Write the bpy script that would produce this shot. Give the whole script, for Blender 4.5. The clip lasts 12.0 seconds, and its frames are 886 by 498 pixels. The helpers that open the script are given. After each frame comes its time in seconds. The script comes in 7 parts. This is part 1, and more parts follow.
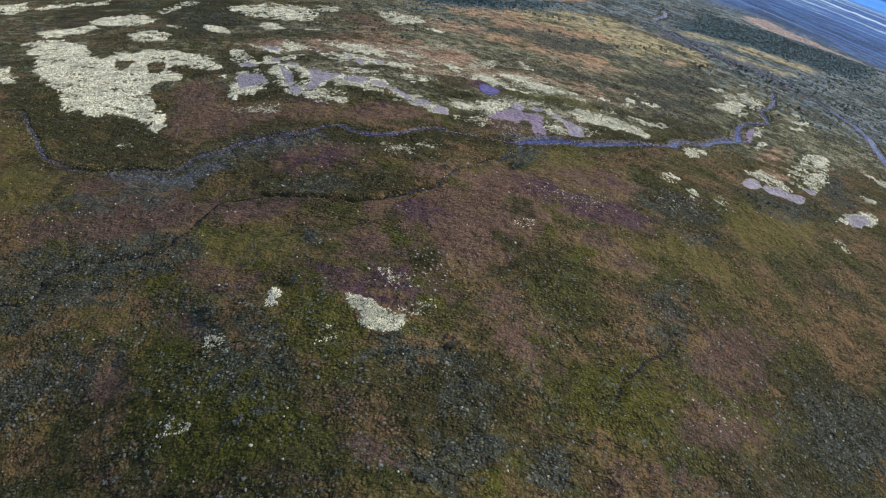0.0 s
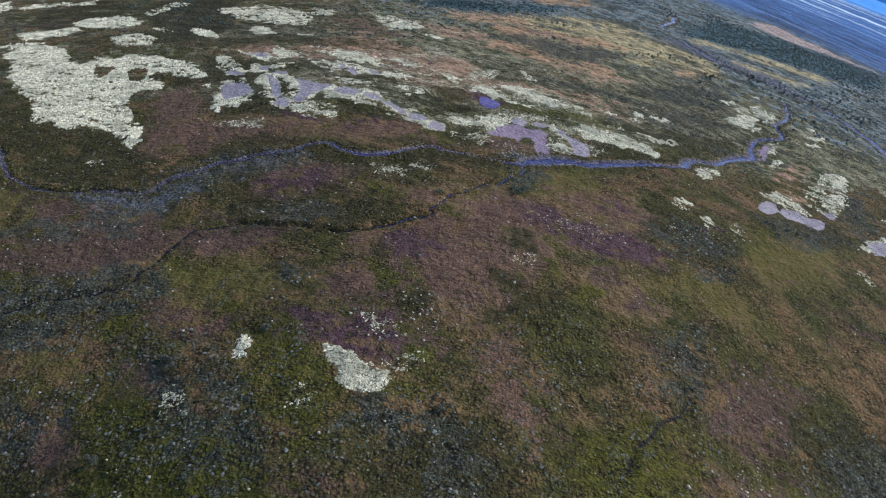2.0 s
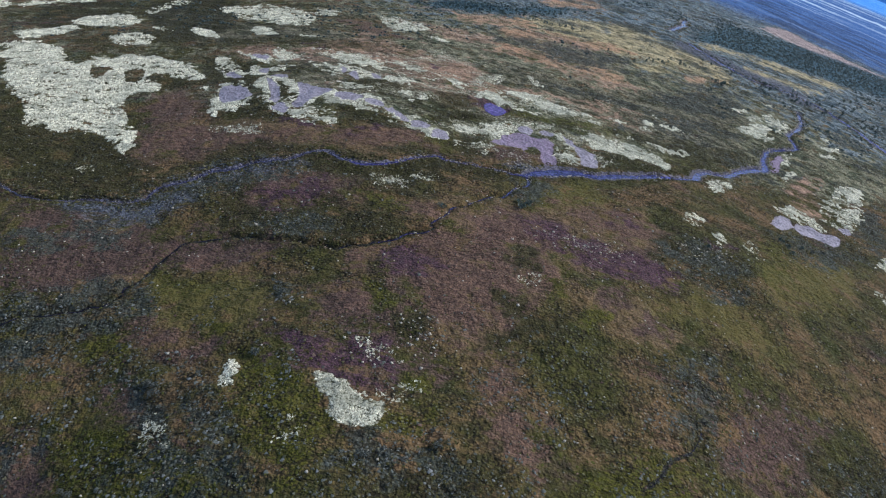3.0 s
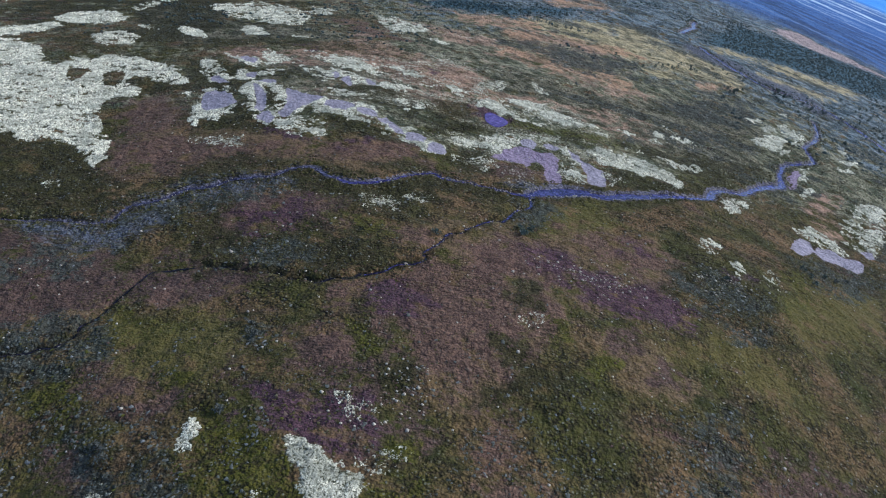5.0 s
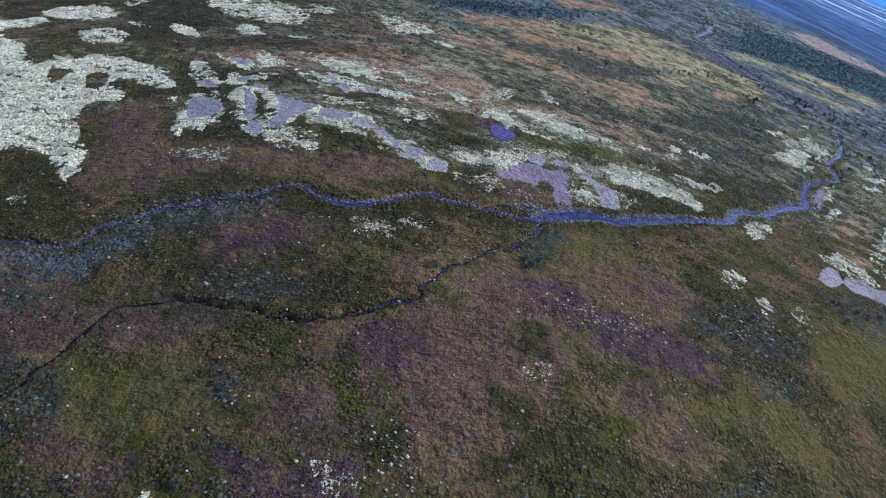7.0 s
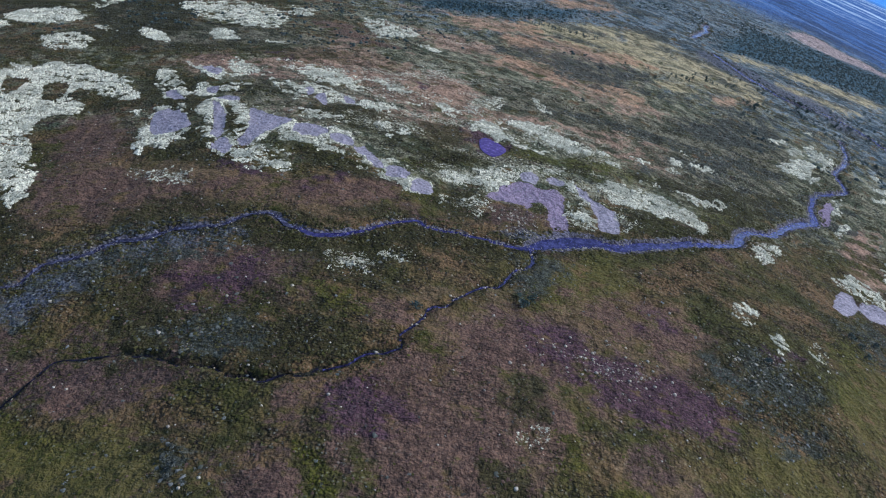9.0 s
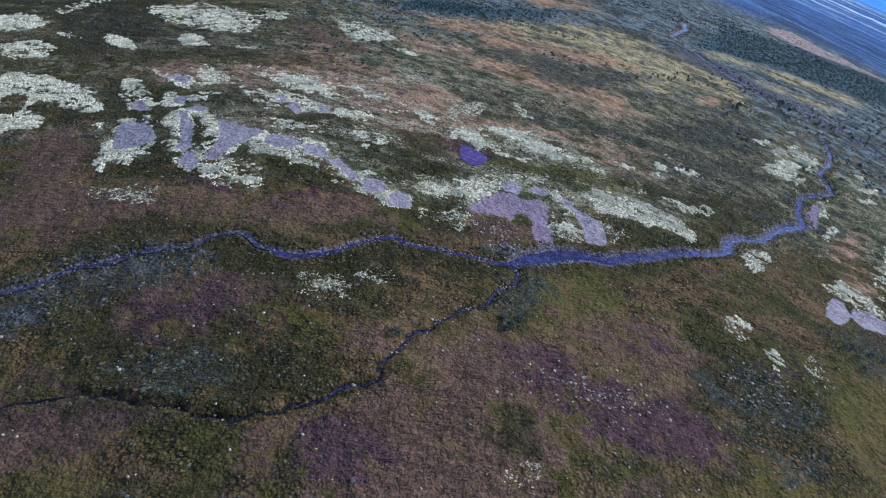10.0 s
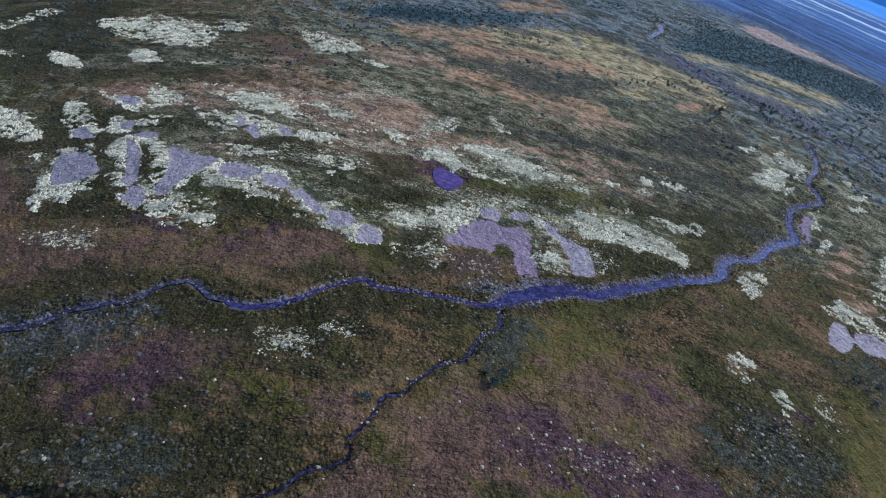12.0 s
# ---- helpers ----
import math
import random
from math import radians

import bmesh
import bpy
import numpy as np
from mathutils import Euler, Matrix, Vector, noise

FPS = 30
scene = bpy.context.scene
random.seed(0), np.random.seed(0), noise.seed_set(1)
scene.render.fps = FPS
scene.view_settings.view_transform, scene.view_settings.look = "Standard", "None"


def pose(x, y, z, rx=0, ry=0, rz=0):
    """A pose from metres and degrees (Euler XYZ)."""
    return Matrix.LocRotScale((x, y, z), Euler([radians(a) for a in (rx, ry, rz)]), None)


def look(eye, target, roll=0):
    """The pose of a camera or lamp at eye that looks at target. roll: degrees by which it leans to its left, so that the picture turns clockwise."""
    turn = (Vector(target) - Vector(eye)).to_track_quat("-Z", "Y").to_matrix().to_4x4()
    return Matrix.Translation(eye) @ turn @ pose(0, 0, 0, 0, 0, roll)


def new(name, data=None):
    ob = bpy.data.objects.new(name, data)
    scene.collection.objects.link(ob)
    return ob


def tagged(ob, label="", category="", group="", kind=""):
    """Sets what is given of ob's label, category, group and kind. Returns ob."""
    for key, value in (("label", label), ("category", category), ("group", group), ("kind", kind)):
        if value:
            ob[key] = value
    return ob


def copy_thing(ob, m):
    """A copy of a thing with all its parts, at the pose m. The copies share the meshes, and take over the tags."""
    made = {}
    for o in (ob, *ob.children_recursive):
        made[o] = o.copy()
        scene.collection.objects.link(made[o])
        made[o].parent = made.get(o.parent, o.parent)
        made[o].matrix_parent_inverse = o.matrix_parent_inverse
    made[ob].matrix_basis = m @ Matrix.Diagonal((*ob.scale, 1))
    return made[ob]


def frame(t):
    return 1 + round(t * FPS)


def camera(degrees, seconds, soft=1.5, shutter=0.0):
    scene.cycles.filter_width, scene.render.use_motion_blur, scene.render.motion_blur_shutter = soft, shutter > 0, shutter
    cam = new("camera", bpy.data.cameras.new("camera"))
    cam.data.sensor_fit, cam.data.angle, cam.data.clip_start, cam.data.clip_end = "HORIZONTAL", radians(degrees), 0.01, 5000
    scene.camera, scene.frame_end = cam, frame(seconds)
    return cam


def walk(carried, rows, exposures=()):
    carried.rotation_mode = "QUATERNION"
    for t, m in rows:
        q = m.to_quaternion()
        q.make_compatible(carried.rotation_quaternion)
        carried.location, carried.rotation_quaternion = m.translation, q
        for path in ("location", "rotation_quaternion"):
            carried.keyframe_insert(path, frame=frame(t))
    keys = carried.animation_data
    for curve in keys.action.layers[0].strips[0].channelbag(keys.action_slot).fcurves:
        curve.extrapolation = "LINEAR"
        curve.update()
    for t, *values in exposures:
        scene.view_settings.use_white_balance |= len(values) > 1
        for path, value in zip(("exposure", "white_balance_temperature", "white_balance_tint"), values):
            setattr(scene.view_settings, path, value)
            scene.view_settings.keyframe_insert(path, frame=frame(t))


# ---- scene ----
def aim(x, y, z, yaw, pitch, roll):
    a, b = radians(yaw), radians(pitch)
    ahead = Vector((-math.sin(a) * math.cos(b), math.cos(a) * math.cos(b), math.sin(b)))
    return look((x, y, z), Vector((x, y, z)) + 50 * ahead, roll)


cam = camera(66, 12.0, soft=1.2)
FLIGHT = [
    (0.0, 0.44, 0.49, 48.30, 0.24, -31.61, 9.21),
    (0.5, 0.38, 2.79, 48.29, 0.45, -31.76, 9.50),
    (1.0, 0.51, 5.42, 48.18, -0.01, -31.76, 9.50),
    (1.5, 0.65, 7.75, 48.19, -0.02, -31.73, 9.54),
    (2.0, 0.62, 10.26, 48.12, 0.27, -31.76, 9.86),
    (2.5, 0.56, 12.40, 48.15, 0.57, -31.87, 10.18),
    (3.0, 0.53, 14.90, 48.14, 0.62, -31.97, 10.50),
    (5.0, 0.40, 24.21, 47.70, 0.58, -32.42, 11.22),
    (5.5, 0.37, 26.46, 47.59, 0.36, -32.48, 11.35),
    (6.0, 0.35, 28.74, 47.53, 0.18, -32.51, 11.44),
    (6.5, 0.18, 31.00, 47.32, 0.49, -32.72, 11.78),
    (7.0, 0.13, 33.41, 47.19, 0.93, -32.94, 12.03),
    (9.0, -0.22, 42.73, 46.63, -0.07, -33.16, 12.26),
    (9.5, -0.31, 44.87, 46.53, -0.82, -33.10, 12.17),
    (10.0, -0.38, 47.20, 46.48, -1.79, -33.03, 12.01),
    (10.5, -0.26, 49.34, 46.47, -2.82, -32.82, 11.74),
    (11.0, -0.35, 51.55, 46.38, -3.68, -32.66, 11.59),
    (11.5, -0.48, 53.69, 46.25, -3.85, -32.68, 11.57),
    (12.0, -0.54, 55.97, 46.17, -3.94, -32.73, 11.50),
]
walk(cam, [(row[0], aim(*row[1:])) for row in FLIGHT], exposures=[(0.0, 0.35, 6240, 12), (1.0, 0.33, 6000, 12), (2.5, 0.30, 5720, 13), (6.0, 0.24, 5330, 14.5), (9.5, 0.19, 5300, 14.5), (11.0, 0.20, 5345, 14.2), (12.0, 0.08, 5370, 14)])

# ---- sky and sun: thin cloud, soft light from beyond the stream ----
SUN_HEIGHT, SUN_TURN = 38.0, 68.0
world = bpy.data.worlds.new("world")
scene.world = world
world.use_nodes = True
wn = world.node_tree
sky = wn.nodes.new("ShaderNodeTexSky")
sky.sky_type, sky.sun_disc = "NISHITA", False
sky.sun_elevation, sky.sun_rotation = radians(SUN_HEIGHT), radians(SUN_TURN)
sky.air_density, sky.dust_density, sky.ozone_density = 1.0, 1.0, 1.5
wn.links.new(sky.outputs[0], wn.nodes["Background"].inputs[0])
wn.nodes["Background"].inputs[1].default_value = 0.14
sun = new("sun", bpy.data.lights.new("sun", "SUN"))
sun.data.energy, sun.data.angle, sun.data.color = 3.4, radians(2.5), (1.0, 0.95, 0.88)
sx, sy = math.sin(radians(SUN_TURN)), math.cos(radians(SUN_TURN))
sun.matrix_world = look((sx * 200, sy * 200, 200 * math.tan(radians(SUN_HEIGHT))), (0, 0, 0))


# ---- node helpers ----
class Nodes:
    def __init__(self, name):
        self.mat = bpy.data.materials.new(name)
        self.mat.use_nodes = True
        self.tree = self.mat.node_tree
        self.bsdf = self.tree.nodes["Principled BSDF"]

    def put(self, socket, value):
        if isinstance(value, bpy.types.NodeSocket):
            self.tree.links.new(value, socket)
        elif isinstance(value, tuple) and len(value) == 3 and socket.type == "RGBA":
            socket.default_value = (*value, 1)
        else:
            socket.default_value = value

    def node(self, kind, **sockets):
        n = self.tree.nodes.new(kind)
        for key, value in sockets.items():
            self.put(n.inputs[key.replace("_", " ")], value)
        return n

    def place(self):
        return self.node("ShaderNodeNewGeometry").outputs["Position"]

    def noise(self, scale, detail=3.0, rough=0.6, vector=None):
        n = self.node("ShaderNodeTexNoise", Scale=scale, Detail=detail, Roughness=rough, Vector=vector or self.place())
        return n.outputs["Fac"]

    def math(self, op, a, b=0.0, c=0.0):
        n = self.tree.nodes.new("ShaderNodeMath")
        n.operation = op
        for i, v in enumerate((a, b, c)):
            self.put(n.inputs[i], v)
        return n.outputs[0]

    def ramp(self, value, lo, hi, to_lo=0.0, to_hi=1.0):
        n = self.node("ShaderNodeMapRange", Value=value, From_Min=lo, From_Max=hi, To_Min=to_lo, To_Max=to_hi)
        n.interpolation_type = "SMOOTHSTEP"
        return n.outputs["Result"]

    def mix(self, fac, a, b):
        n = self.tree.nodes.new("ShaderNodeMix")
        n.data_type = "RGBA"
        self.put(n.inputs["Factor"], fac)
        self.put(n.inputs[6], a)
        self.put(n.inputs[7], b)
        return n.outputs[2]

    def attribute(self, name):
        n = self.tree.nodes.new("ShaderNodeAttribute")
        n.attribute_name = name
        return n.outputs["Fac"]

    def bump(self, height, distance, strength=1.0):
        n = self.node("ShaderNodeBump", Height=height, Distance=distance, Strength=strength)
        self.put(self.bsdf.inputs["Normal"], n.outputs[0])

    def finish(self, color, rough=0.9, spec=0.2):
        self.put(self.bsdf.inputs["Base Color"], color)
        self.put(self.bsdf.inputs["Roughness"], rough)
        self.put(self.bsdf.inputs["Specular IOR Level"], spec)
        return self.mat


def island(m):
    return m.node("ShaderNodeNewGeometry").outputs["Random Per Island"]


def plant_material(name, a, b, c, rough=0.85):
    """Foliage: three tones by clump, mottled by fine noise."""
    m = Nodes(name)
    r = island(m)
    tone = m.mix(m.ramp(r, 0.0, 0.7), a, b)
    tone = m.mix(m.ramp(r, 0.75, 1.0), tone, c)
    fine = m.noise(9.0, 3.0)
    tone = m.mix(m.ramp(fine, 0.4, 0.75, 0.0, 0.55), tone, tuple(v * 0.45 for v in a))
    m.bump(m.noise(14.0, 2.0), 0.06, 0.8)
    return m.finish(tone, rough, 0.15)


# ---- materials ----
COVERS = [
    # name, two tones, how ragged its edge is
    # upland is lifted and far is blued: distance haze put into their tones
    ("upland", (0.325, 0.302, 0.178), (0.080, 0.094, 0.050), 1.3),
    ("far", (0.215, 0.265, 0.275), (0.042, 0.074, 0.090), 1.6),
    ("tan", (0.200, 0.130, 0.064), (0.092, 0.064, 0.031), 1.2),
    ("brown", (0.128, 0.077, 0.058), (0.052, 0.033, 0.026), 1.2),
    ("green", (0.099, 0.093, 0.011), (0.046, 0.048, 0.006), 1.0),
    ("ochre", (0.128, 0.104, 0.028), (0.080, 0.070, 0.016), 1.3),
    ("heath", (0.178, 0.103, 0.068), (0.076, 0.046, 0.034), 1.2),
    ("moor", (0.215, 0.190, 0.115), (0.054, 0.056, 0.028), 1.4),
    ("rust", (0.413, 0.259, 0.160), (0.198, 0.130, 0.081), 1.4),
    ("yellow", (0.504, 0.399, 0.189), (0.210, 0.179, 0.089), 1.8),
    ("field", (0.475, 0.281, 0.151), (0.238, 0.157, 0.086), 1.8),
    ("dark", (0.050, 0.047, 0.014), (0.022, 0.021, 0.007), 1.0),
    ("willow", (0.076, 0.082, 0.062), (0.030, 0.034, 0.023), 1.5),
    ("purple", (0.104, 0.054, 0.066), (0.036, 0.020, 0.026), 1.2),
    ("clearing", (0.550, 0.418, 0.363), (0.330, 0.264, 0.220), 0.8),
    # forest to haze: the blue of distant air is mixed into these colours
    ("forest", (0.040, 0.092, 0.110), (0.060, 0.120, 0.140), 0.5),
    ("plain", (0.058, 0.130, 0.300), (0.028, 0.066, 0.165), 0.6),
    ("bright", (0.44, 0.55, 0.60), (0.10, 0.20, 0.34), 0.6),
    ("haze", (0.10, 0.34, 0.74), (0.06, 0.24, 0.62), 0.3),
    ("bed", (0.165, 0.172, 0.195), (0.062, 0.068, 0.080), 1.2),
    ("stony", (0.38, 0.34, 0.26), (0.20, 0.17, 0.13), 1.0),
    ("wet", (0.050, 0.047, 0.050), (0.20, 0.185, 0.22), 1.6),
    # peat of the brooks, and the bank shadow painted along streams
    ("peat", (0.020, 0.018, 0.016), (0.034, 0.036, 0.022), 1.0),
    ("sparse", (0.58, 0.55, 0.38), (0.30, 0.28, 0.17), 1.7),
    ("lichen", (0.31, 0.295, 0.195), (0.066, 0.064, 0.033), 1.5),
    ("scar", (0.300, 0.232, 0.285), (0.200, 0.152, 0.188), 0.4),
    ("gravel", (0.355, 0.316, 0.332), (0.245, 0.218, 0.232), 0.4),
]


MOSAIC = ("upland", "far", "tan", "brown", "ochre", "heath", "moor", "rust", "yellow", "field", "willow", "dark", "green", "purple")
DISTANT = ("far", "yellow", "field", "clearing", "forest", "rust", "upland", "moor")


def ground_material():
    m = Nodes("heath_ground")
    here = m.place()
    long = m.node("ShaderNodeMapping", Vector=here, Scale=(0.42, 1.35, 1.0), Rotation=(0, 0, radians(6))).outputs[0]
    mid, small, fine = m.noise(0.55, 4.0, 0.65, long), m.noise(2.0, 3.0, 0.7, long), m.noise(5.0, 2.0, 0.7)
    spot = m.noise(0.38, 3.0, 0.6)
    # moor grass and dwarf shrubs run into one another: rusty, olive, plum-brown, dark green
    tone = m.mix(m.ramp(m.noise(0.11, 6.0, 0.62), 0.40, 0.62), (0.070, 0.064, 0.015), (0.165, 0.101, 0.044))
    tone = m.mix(m.ramp(m.noise(0.16, 5.0, 0.62, long), 0.54, 0.70, 0.0, 0.75), tone, (0.090, 0.048, 0.046))
    tone = m.mix(m.ramp(m.noise(0.26, 5.0, 0.65), 0.52, 0.66, 0.0, 0.75), tone, (0.040, 0.046, 0.011))
    tone = m.mix(m.ramp(mid, 0.50, 0.66, 0.0, 0.7), tone, (0.032, 0.034, 0.010))
    ragged = m.math("ADD", m.math("MULTIPLY", m.math("SUBTRACT", mid, 0.5), 1.3), m.math("MULTIPLY", m.math("SUBTRACT", small, 0.5), 1.2))
    broad = m.math("ADD", ragged, m.math("MULTIPLY", m.math("SUBTRACT", spot, 0.5), 3.0))
    grain = m.ramp(m.math("ADD", m.math("MULTIPLY", small, 0.5), m.math("MULTIPLY", fine, 0.5)), 0.43, 0.57)
    coarse = m.ramp(m.noise(2.4, 5.0, 0.8), 0.42, 0.58)
    slant = m.node("ShaderNodeMapping", Vector=here, Scale=(1.7, 0.85, 1.0), Rotation=(0, 0, radians(-26)))
    slant.vector_type = "TEXTURE"
    streak = m.ramp(m.noise(0.32, 6.0, 0.72, slant.outputs[0]), 0.42, 0.58)
    tilt = m.node("ShaderNodeMapping", Vector=here, Scale=(260.0, 17.0, 100.0), Rotation=(0, 0, radians(-28)))
    tilt.vector_type = "TEXTURE"
    lines = m.noise(1.0, 5.0, 0.7, tilt.outputs[0])
    fleck = m.node("ShaderNodeMapping", Vector=here, Scale=(40.0, 9.0, 30.0), Rotation=(0, 0, radians(-28)))
    fleck.vector_type = "TEXTURE"
    crumbs = m.math("MULTIPLY", m.math("SUBTRACT", m.noise(3.4, 2.0, 0.7), 0.5), 3.4)
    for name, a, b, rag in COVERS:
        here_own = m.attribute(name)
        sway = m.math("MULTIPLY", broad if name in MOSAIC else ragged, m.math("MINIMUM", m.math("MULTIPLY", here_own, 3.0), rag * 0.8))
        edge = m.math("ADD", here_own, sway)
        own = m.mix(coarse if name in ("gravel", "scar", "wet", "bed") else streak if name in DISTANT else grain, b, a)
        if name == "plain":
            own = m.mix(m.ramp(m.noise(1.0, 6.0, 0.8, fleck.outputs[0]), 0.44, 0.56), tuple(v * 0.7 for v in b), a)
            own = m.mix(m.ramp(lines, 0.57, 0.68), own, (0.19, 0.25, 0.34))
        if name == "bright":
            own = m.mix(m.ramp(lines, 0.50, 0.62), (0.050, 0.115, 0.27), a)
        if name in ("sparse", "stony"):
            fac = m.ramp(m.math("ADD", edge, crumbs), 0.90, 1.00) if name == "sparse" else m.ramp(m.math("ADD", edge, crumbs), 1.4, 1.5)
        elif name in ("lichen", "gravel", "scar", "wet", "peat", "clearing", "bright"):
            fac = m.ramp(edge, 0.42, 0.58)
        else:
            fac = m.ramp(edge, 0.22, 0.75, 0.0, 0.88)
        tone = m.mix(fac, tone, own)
    # a dark tone for bare peat and shade between the tufts, pale dead stems on top
    open_ground = m.math("SUBTRACT", 1.0, m.math("MINIMUM", m.math("ADD", m.math("MAXIMUM", m.attribute("gravel"), m.attribute("scar")), m.math("ADD", m.attribute("lichen"), m.attribute("plain"))), 1.0))
    smoother = m.attribute("tan")
    for name in ("heath", "ochre", "yellow", "field", "rust", "brown", "purple"):
        smoother = m.math("MAXIMUM", smoother, m.attribute(name))
    # cushions of shrub and moss, each with its own tone, peat and painted shade between them; grassy ground is smoother
    lumpy = m.math("MULTIPLY", open_ground, m.ramp(smoother, 0.1, 0.7, 1.0, 0.35))
    lumpy = m.math("MULTIPLY", lumpy, m.ramp(m.noise(0.4, 4.0, 0.65), 0.38, 0.60, 0.35, 1.0))
    cushion = m.node("ShaderNodeTexVoronoi", Scale=3.0, Vector=m.node("ShaderNodeMapping", Vector=here, Scale=(1.0, 1.0, 0.4)).outputs[0])
    dome, own_tone = cushion.outputs["Distance"], cushion.outputs["Color"]
    gap = m.math("MULTIPLY", m.ramp(m.math("ADD", dome, m.math("MULTIPLY", m.noise(1.9, 3.0, 0.75), 1.8)), 1.28, 1.62, 0.0, 0.85), lumpy)
    tone = m.mix(gap, tone, (0.018, 0.014, 0.008))
    tuft = m.math("MULTIPLY", m.ramp(own_tone, 0.70, 0.76), m.ramp(dome, 0.24, 0.40, 0.5, 0.0))
    tone = m.mix(m.math("MULTIPLY", tuft, lumpy), tone, (0.25, 0.25, 0.19))
    wide = m.math("MULTIPLY", m.ramp(m.noise(0.9, 4.0, 0.7), 0.52, 0.64, 0.0, 0.6), lumpy)
    tone = m.mix(wide, tone, (0.030, 0.027, 0.010))
    # frost cracks and sheep-trod furrows
    vein = m.math("ABSOLUTE", m.math("SUBTRACT", m.noise(0.30, 3.0, 0.55, long), 0.5))
    crack = m.math("MULTIPLY", m.ramp(vein, 0.004, 0.013, 1.0, 0.0), m.ramp(m.noise(0.07, 2.0), 0.48, 0.60))
    crack = m.math("MULTIPLY", crack, lumpy)
    tone = m.mix(m.math("MULTIPLY", crack, 0.8), tone, (0.012, 0.012, 0.010))
    pale = m.math("MULTIPLY", m.ramp(m.noise(3.4, 2.0, 0.8), 0.57, 0.65), 0.13)
    tone = m.mix(m.math("MULTIPLY", pale, open_ground), tone, (0.22, 0.19, 0.13))
    lumps = m.math("ADD", m.math("MULTIPLY", m.math("SUBTRACT", 1.0, dome), m.ramp(lumpy, 0.0, 1.0, 0.10, 0.55)), m.math("MULTIPLY", crack, -0.8))
    m.bump(m.math("ADD", lumps, m.math("ADD", m.math("MULTIPLY", m.noise(1.0, 4.0, 0.62), 2.1), m.math("MULTIPLY", fine, 0.3))), 0.44, 1.0)
    return m.finish(tone, 0.95, 0.1)


def water_material(name, deep, shallow, spec=0.45, lively=0.5):
    m = Nodes(name)
    n = m.noise(1.3, 5.0, 0.7)
    ripple = m.noise(7.0, 3.0)
    m.bump(ripple, 0.05, 0.5)
    m.bsdf.inputs["IOR"].default_value = 1.33
    tone = m.mix(m.ramp(n, 0.4, 0.65), deep, shallow)
    riffle = m.noise(2.6, 4.0, 0.75)
    tone = m.mix(m.ramp(riffle, 0.60 - 0.1 * lively, 0.68 - 0.06 * lively, 0.0, lively), tone, tuple(min(v * 2.6, 0.42) for v in shallow))
    return m.finish(tone, 0.15, spec)


def stone_material():
    m = Nodes("pale_stone")
    r = island(m)
    n = m.noise(6.0, 4.0)
    tone = m.mix(m.ramp(n, 0.35, 0.7), (0.35, 0.30, 0.21), (0.55, 0.49, 0.36))
    tone = m.mix(m.ramp(r, 0.5, 1.0, 0.0, 0.5), tone, (0.24, 0.21, 0.17))
    m.bump(m.noise(18.0, 3.0), 0.04, 0.7)
    return m.finish(tone, 0.85, 0.3)


def lichen_material():
    """Reindeer lichen: fresh cream cushions, grey older ones, thin greenish stretches."""
    m = Nodes("reindeer_lichen")
    r = island(m)
    tone = m.mix(m.ramp(r, 0.0, 0.7), (0.42, 0.395, 0.265), (0.92, 0.87, 0.63))
    tone = m.mix(m.ramp(r, 0.82, 1.0), tone, (0.27, 0.27, 0.17))
    worn = m.noise(1.0, 6.0, 0.75, m.node("ShaderNodeMapping", Vector=m.place(), Scale=(0.22, 0.45, 0.5)).outputs[0])
    tone = m.mix(m.ramp(worn, 0.44, 0.59, 0.0, 0.8), tone, (0.33, 0.325, 0.23))
    tone = m.mix(m.ramp(m.noise(7.0, 3.0), 0.48, 0.74, 0.0, 0.4), tone, (0.20, 0.19, 0.11))
    m.bump(m.noise(14.0, 2.0), 0.06, 0.8)
    return m.finish(tone, 0.95, 0.1)


def bark_material():
    m = Nodes("bark")
    n = m.noise(8.0, 3.0)
    return m.finish(m.mix(m.ramp(n, 0.4, 0.6), (0.05, 0.042, 0.035), (0.12, 0.11, 0.10)), 0.9, 0.2)


GROUND = ground_material()
# the blues of the water carry the sky's reflection in their base colour
POOL_WATER = water_material("pool_water", (0.013, 0.010, 0.046), (0.050, 0.045, 0.125), 0.3)
WATER = water_material("stream_water", (0.015, 0.012, 0.058), (0.068, 0.068, 0.185), 0.3)
BROOK_WATER = water_material("brook_water", (0.010, 0.009, 0.026), (0.040, 0.037, 0.090), 0.25, 0.8)
PEAT_WATER = water_material("peat_water", (0.006, 0.006, 0.010), (0.020, 0.018, 0.034), 0.2)
HILL_WATER = water_material("hill_stream_water", (0.020, 0.018, 0.036), (0.066, 0.065, 0.090), 0.12, 0.85)
POND = water_material("pond_water", (0.048, 0.022, 0.112), (0.085, 0.045, 0.155))
STONE = stone_material()
BARK = bark_material()
LICHEN = lichen_material()
GRAVEL = plant_material("gravel_stone", (0.27, 0.244, 0.258), (0.36, 0.324, 0.335), (0.47, 0.437, 0.425), 0.9)
SHRUB = plant_material("dwarf_shrub", (0.040, 0.037, 0.009), (0.076, 0.068, 0.020), (0.165, 0.150, 0.082))
WILLOW = plant_material("willow_leaf", (0.064, 0.069, 0.049), (0.124, 0.131, 0.106), (0.215, 0.218, 0.195))
HEATHER = plant_material("heather", (0.075, 0.044, 0.034), (0.125, 0.076, 0.052), (0.20, 0.14, 0.095))
GRASS = plant_material("dry_grass", (0.090, 0.078, 0.024), (0.150, 0.112, 0.040), (0.24, 0.18, 0.09))
MOSS = plant_material("moss", (0.042, 0.046, 0.006), (0.072, 0.072, 0.010), (0.095, 0.092, 0.016))
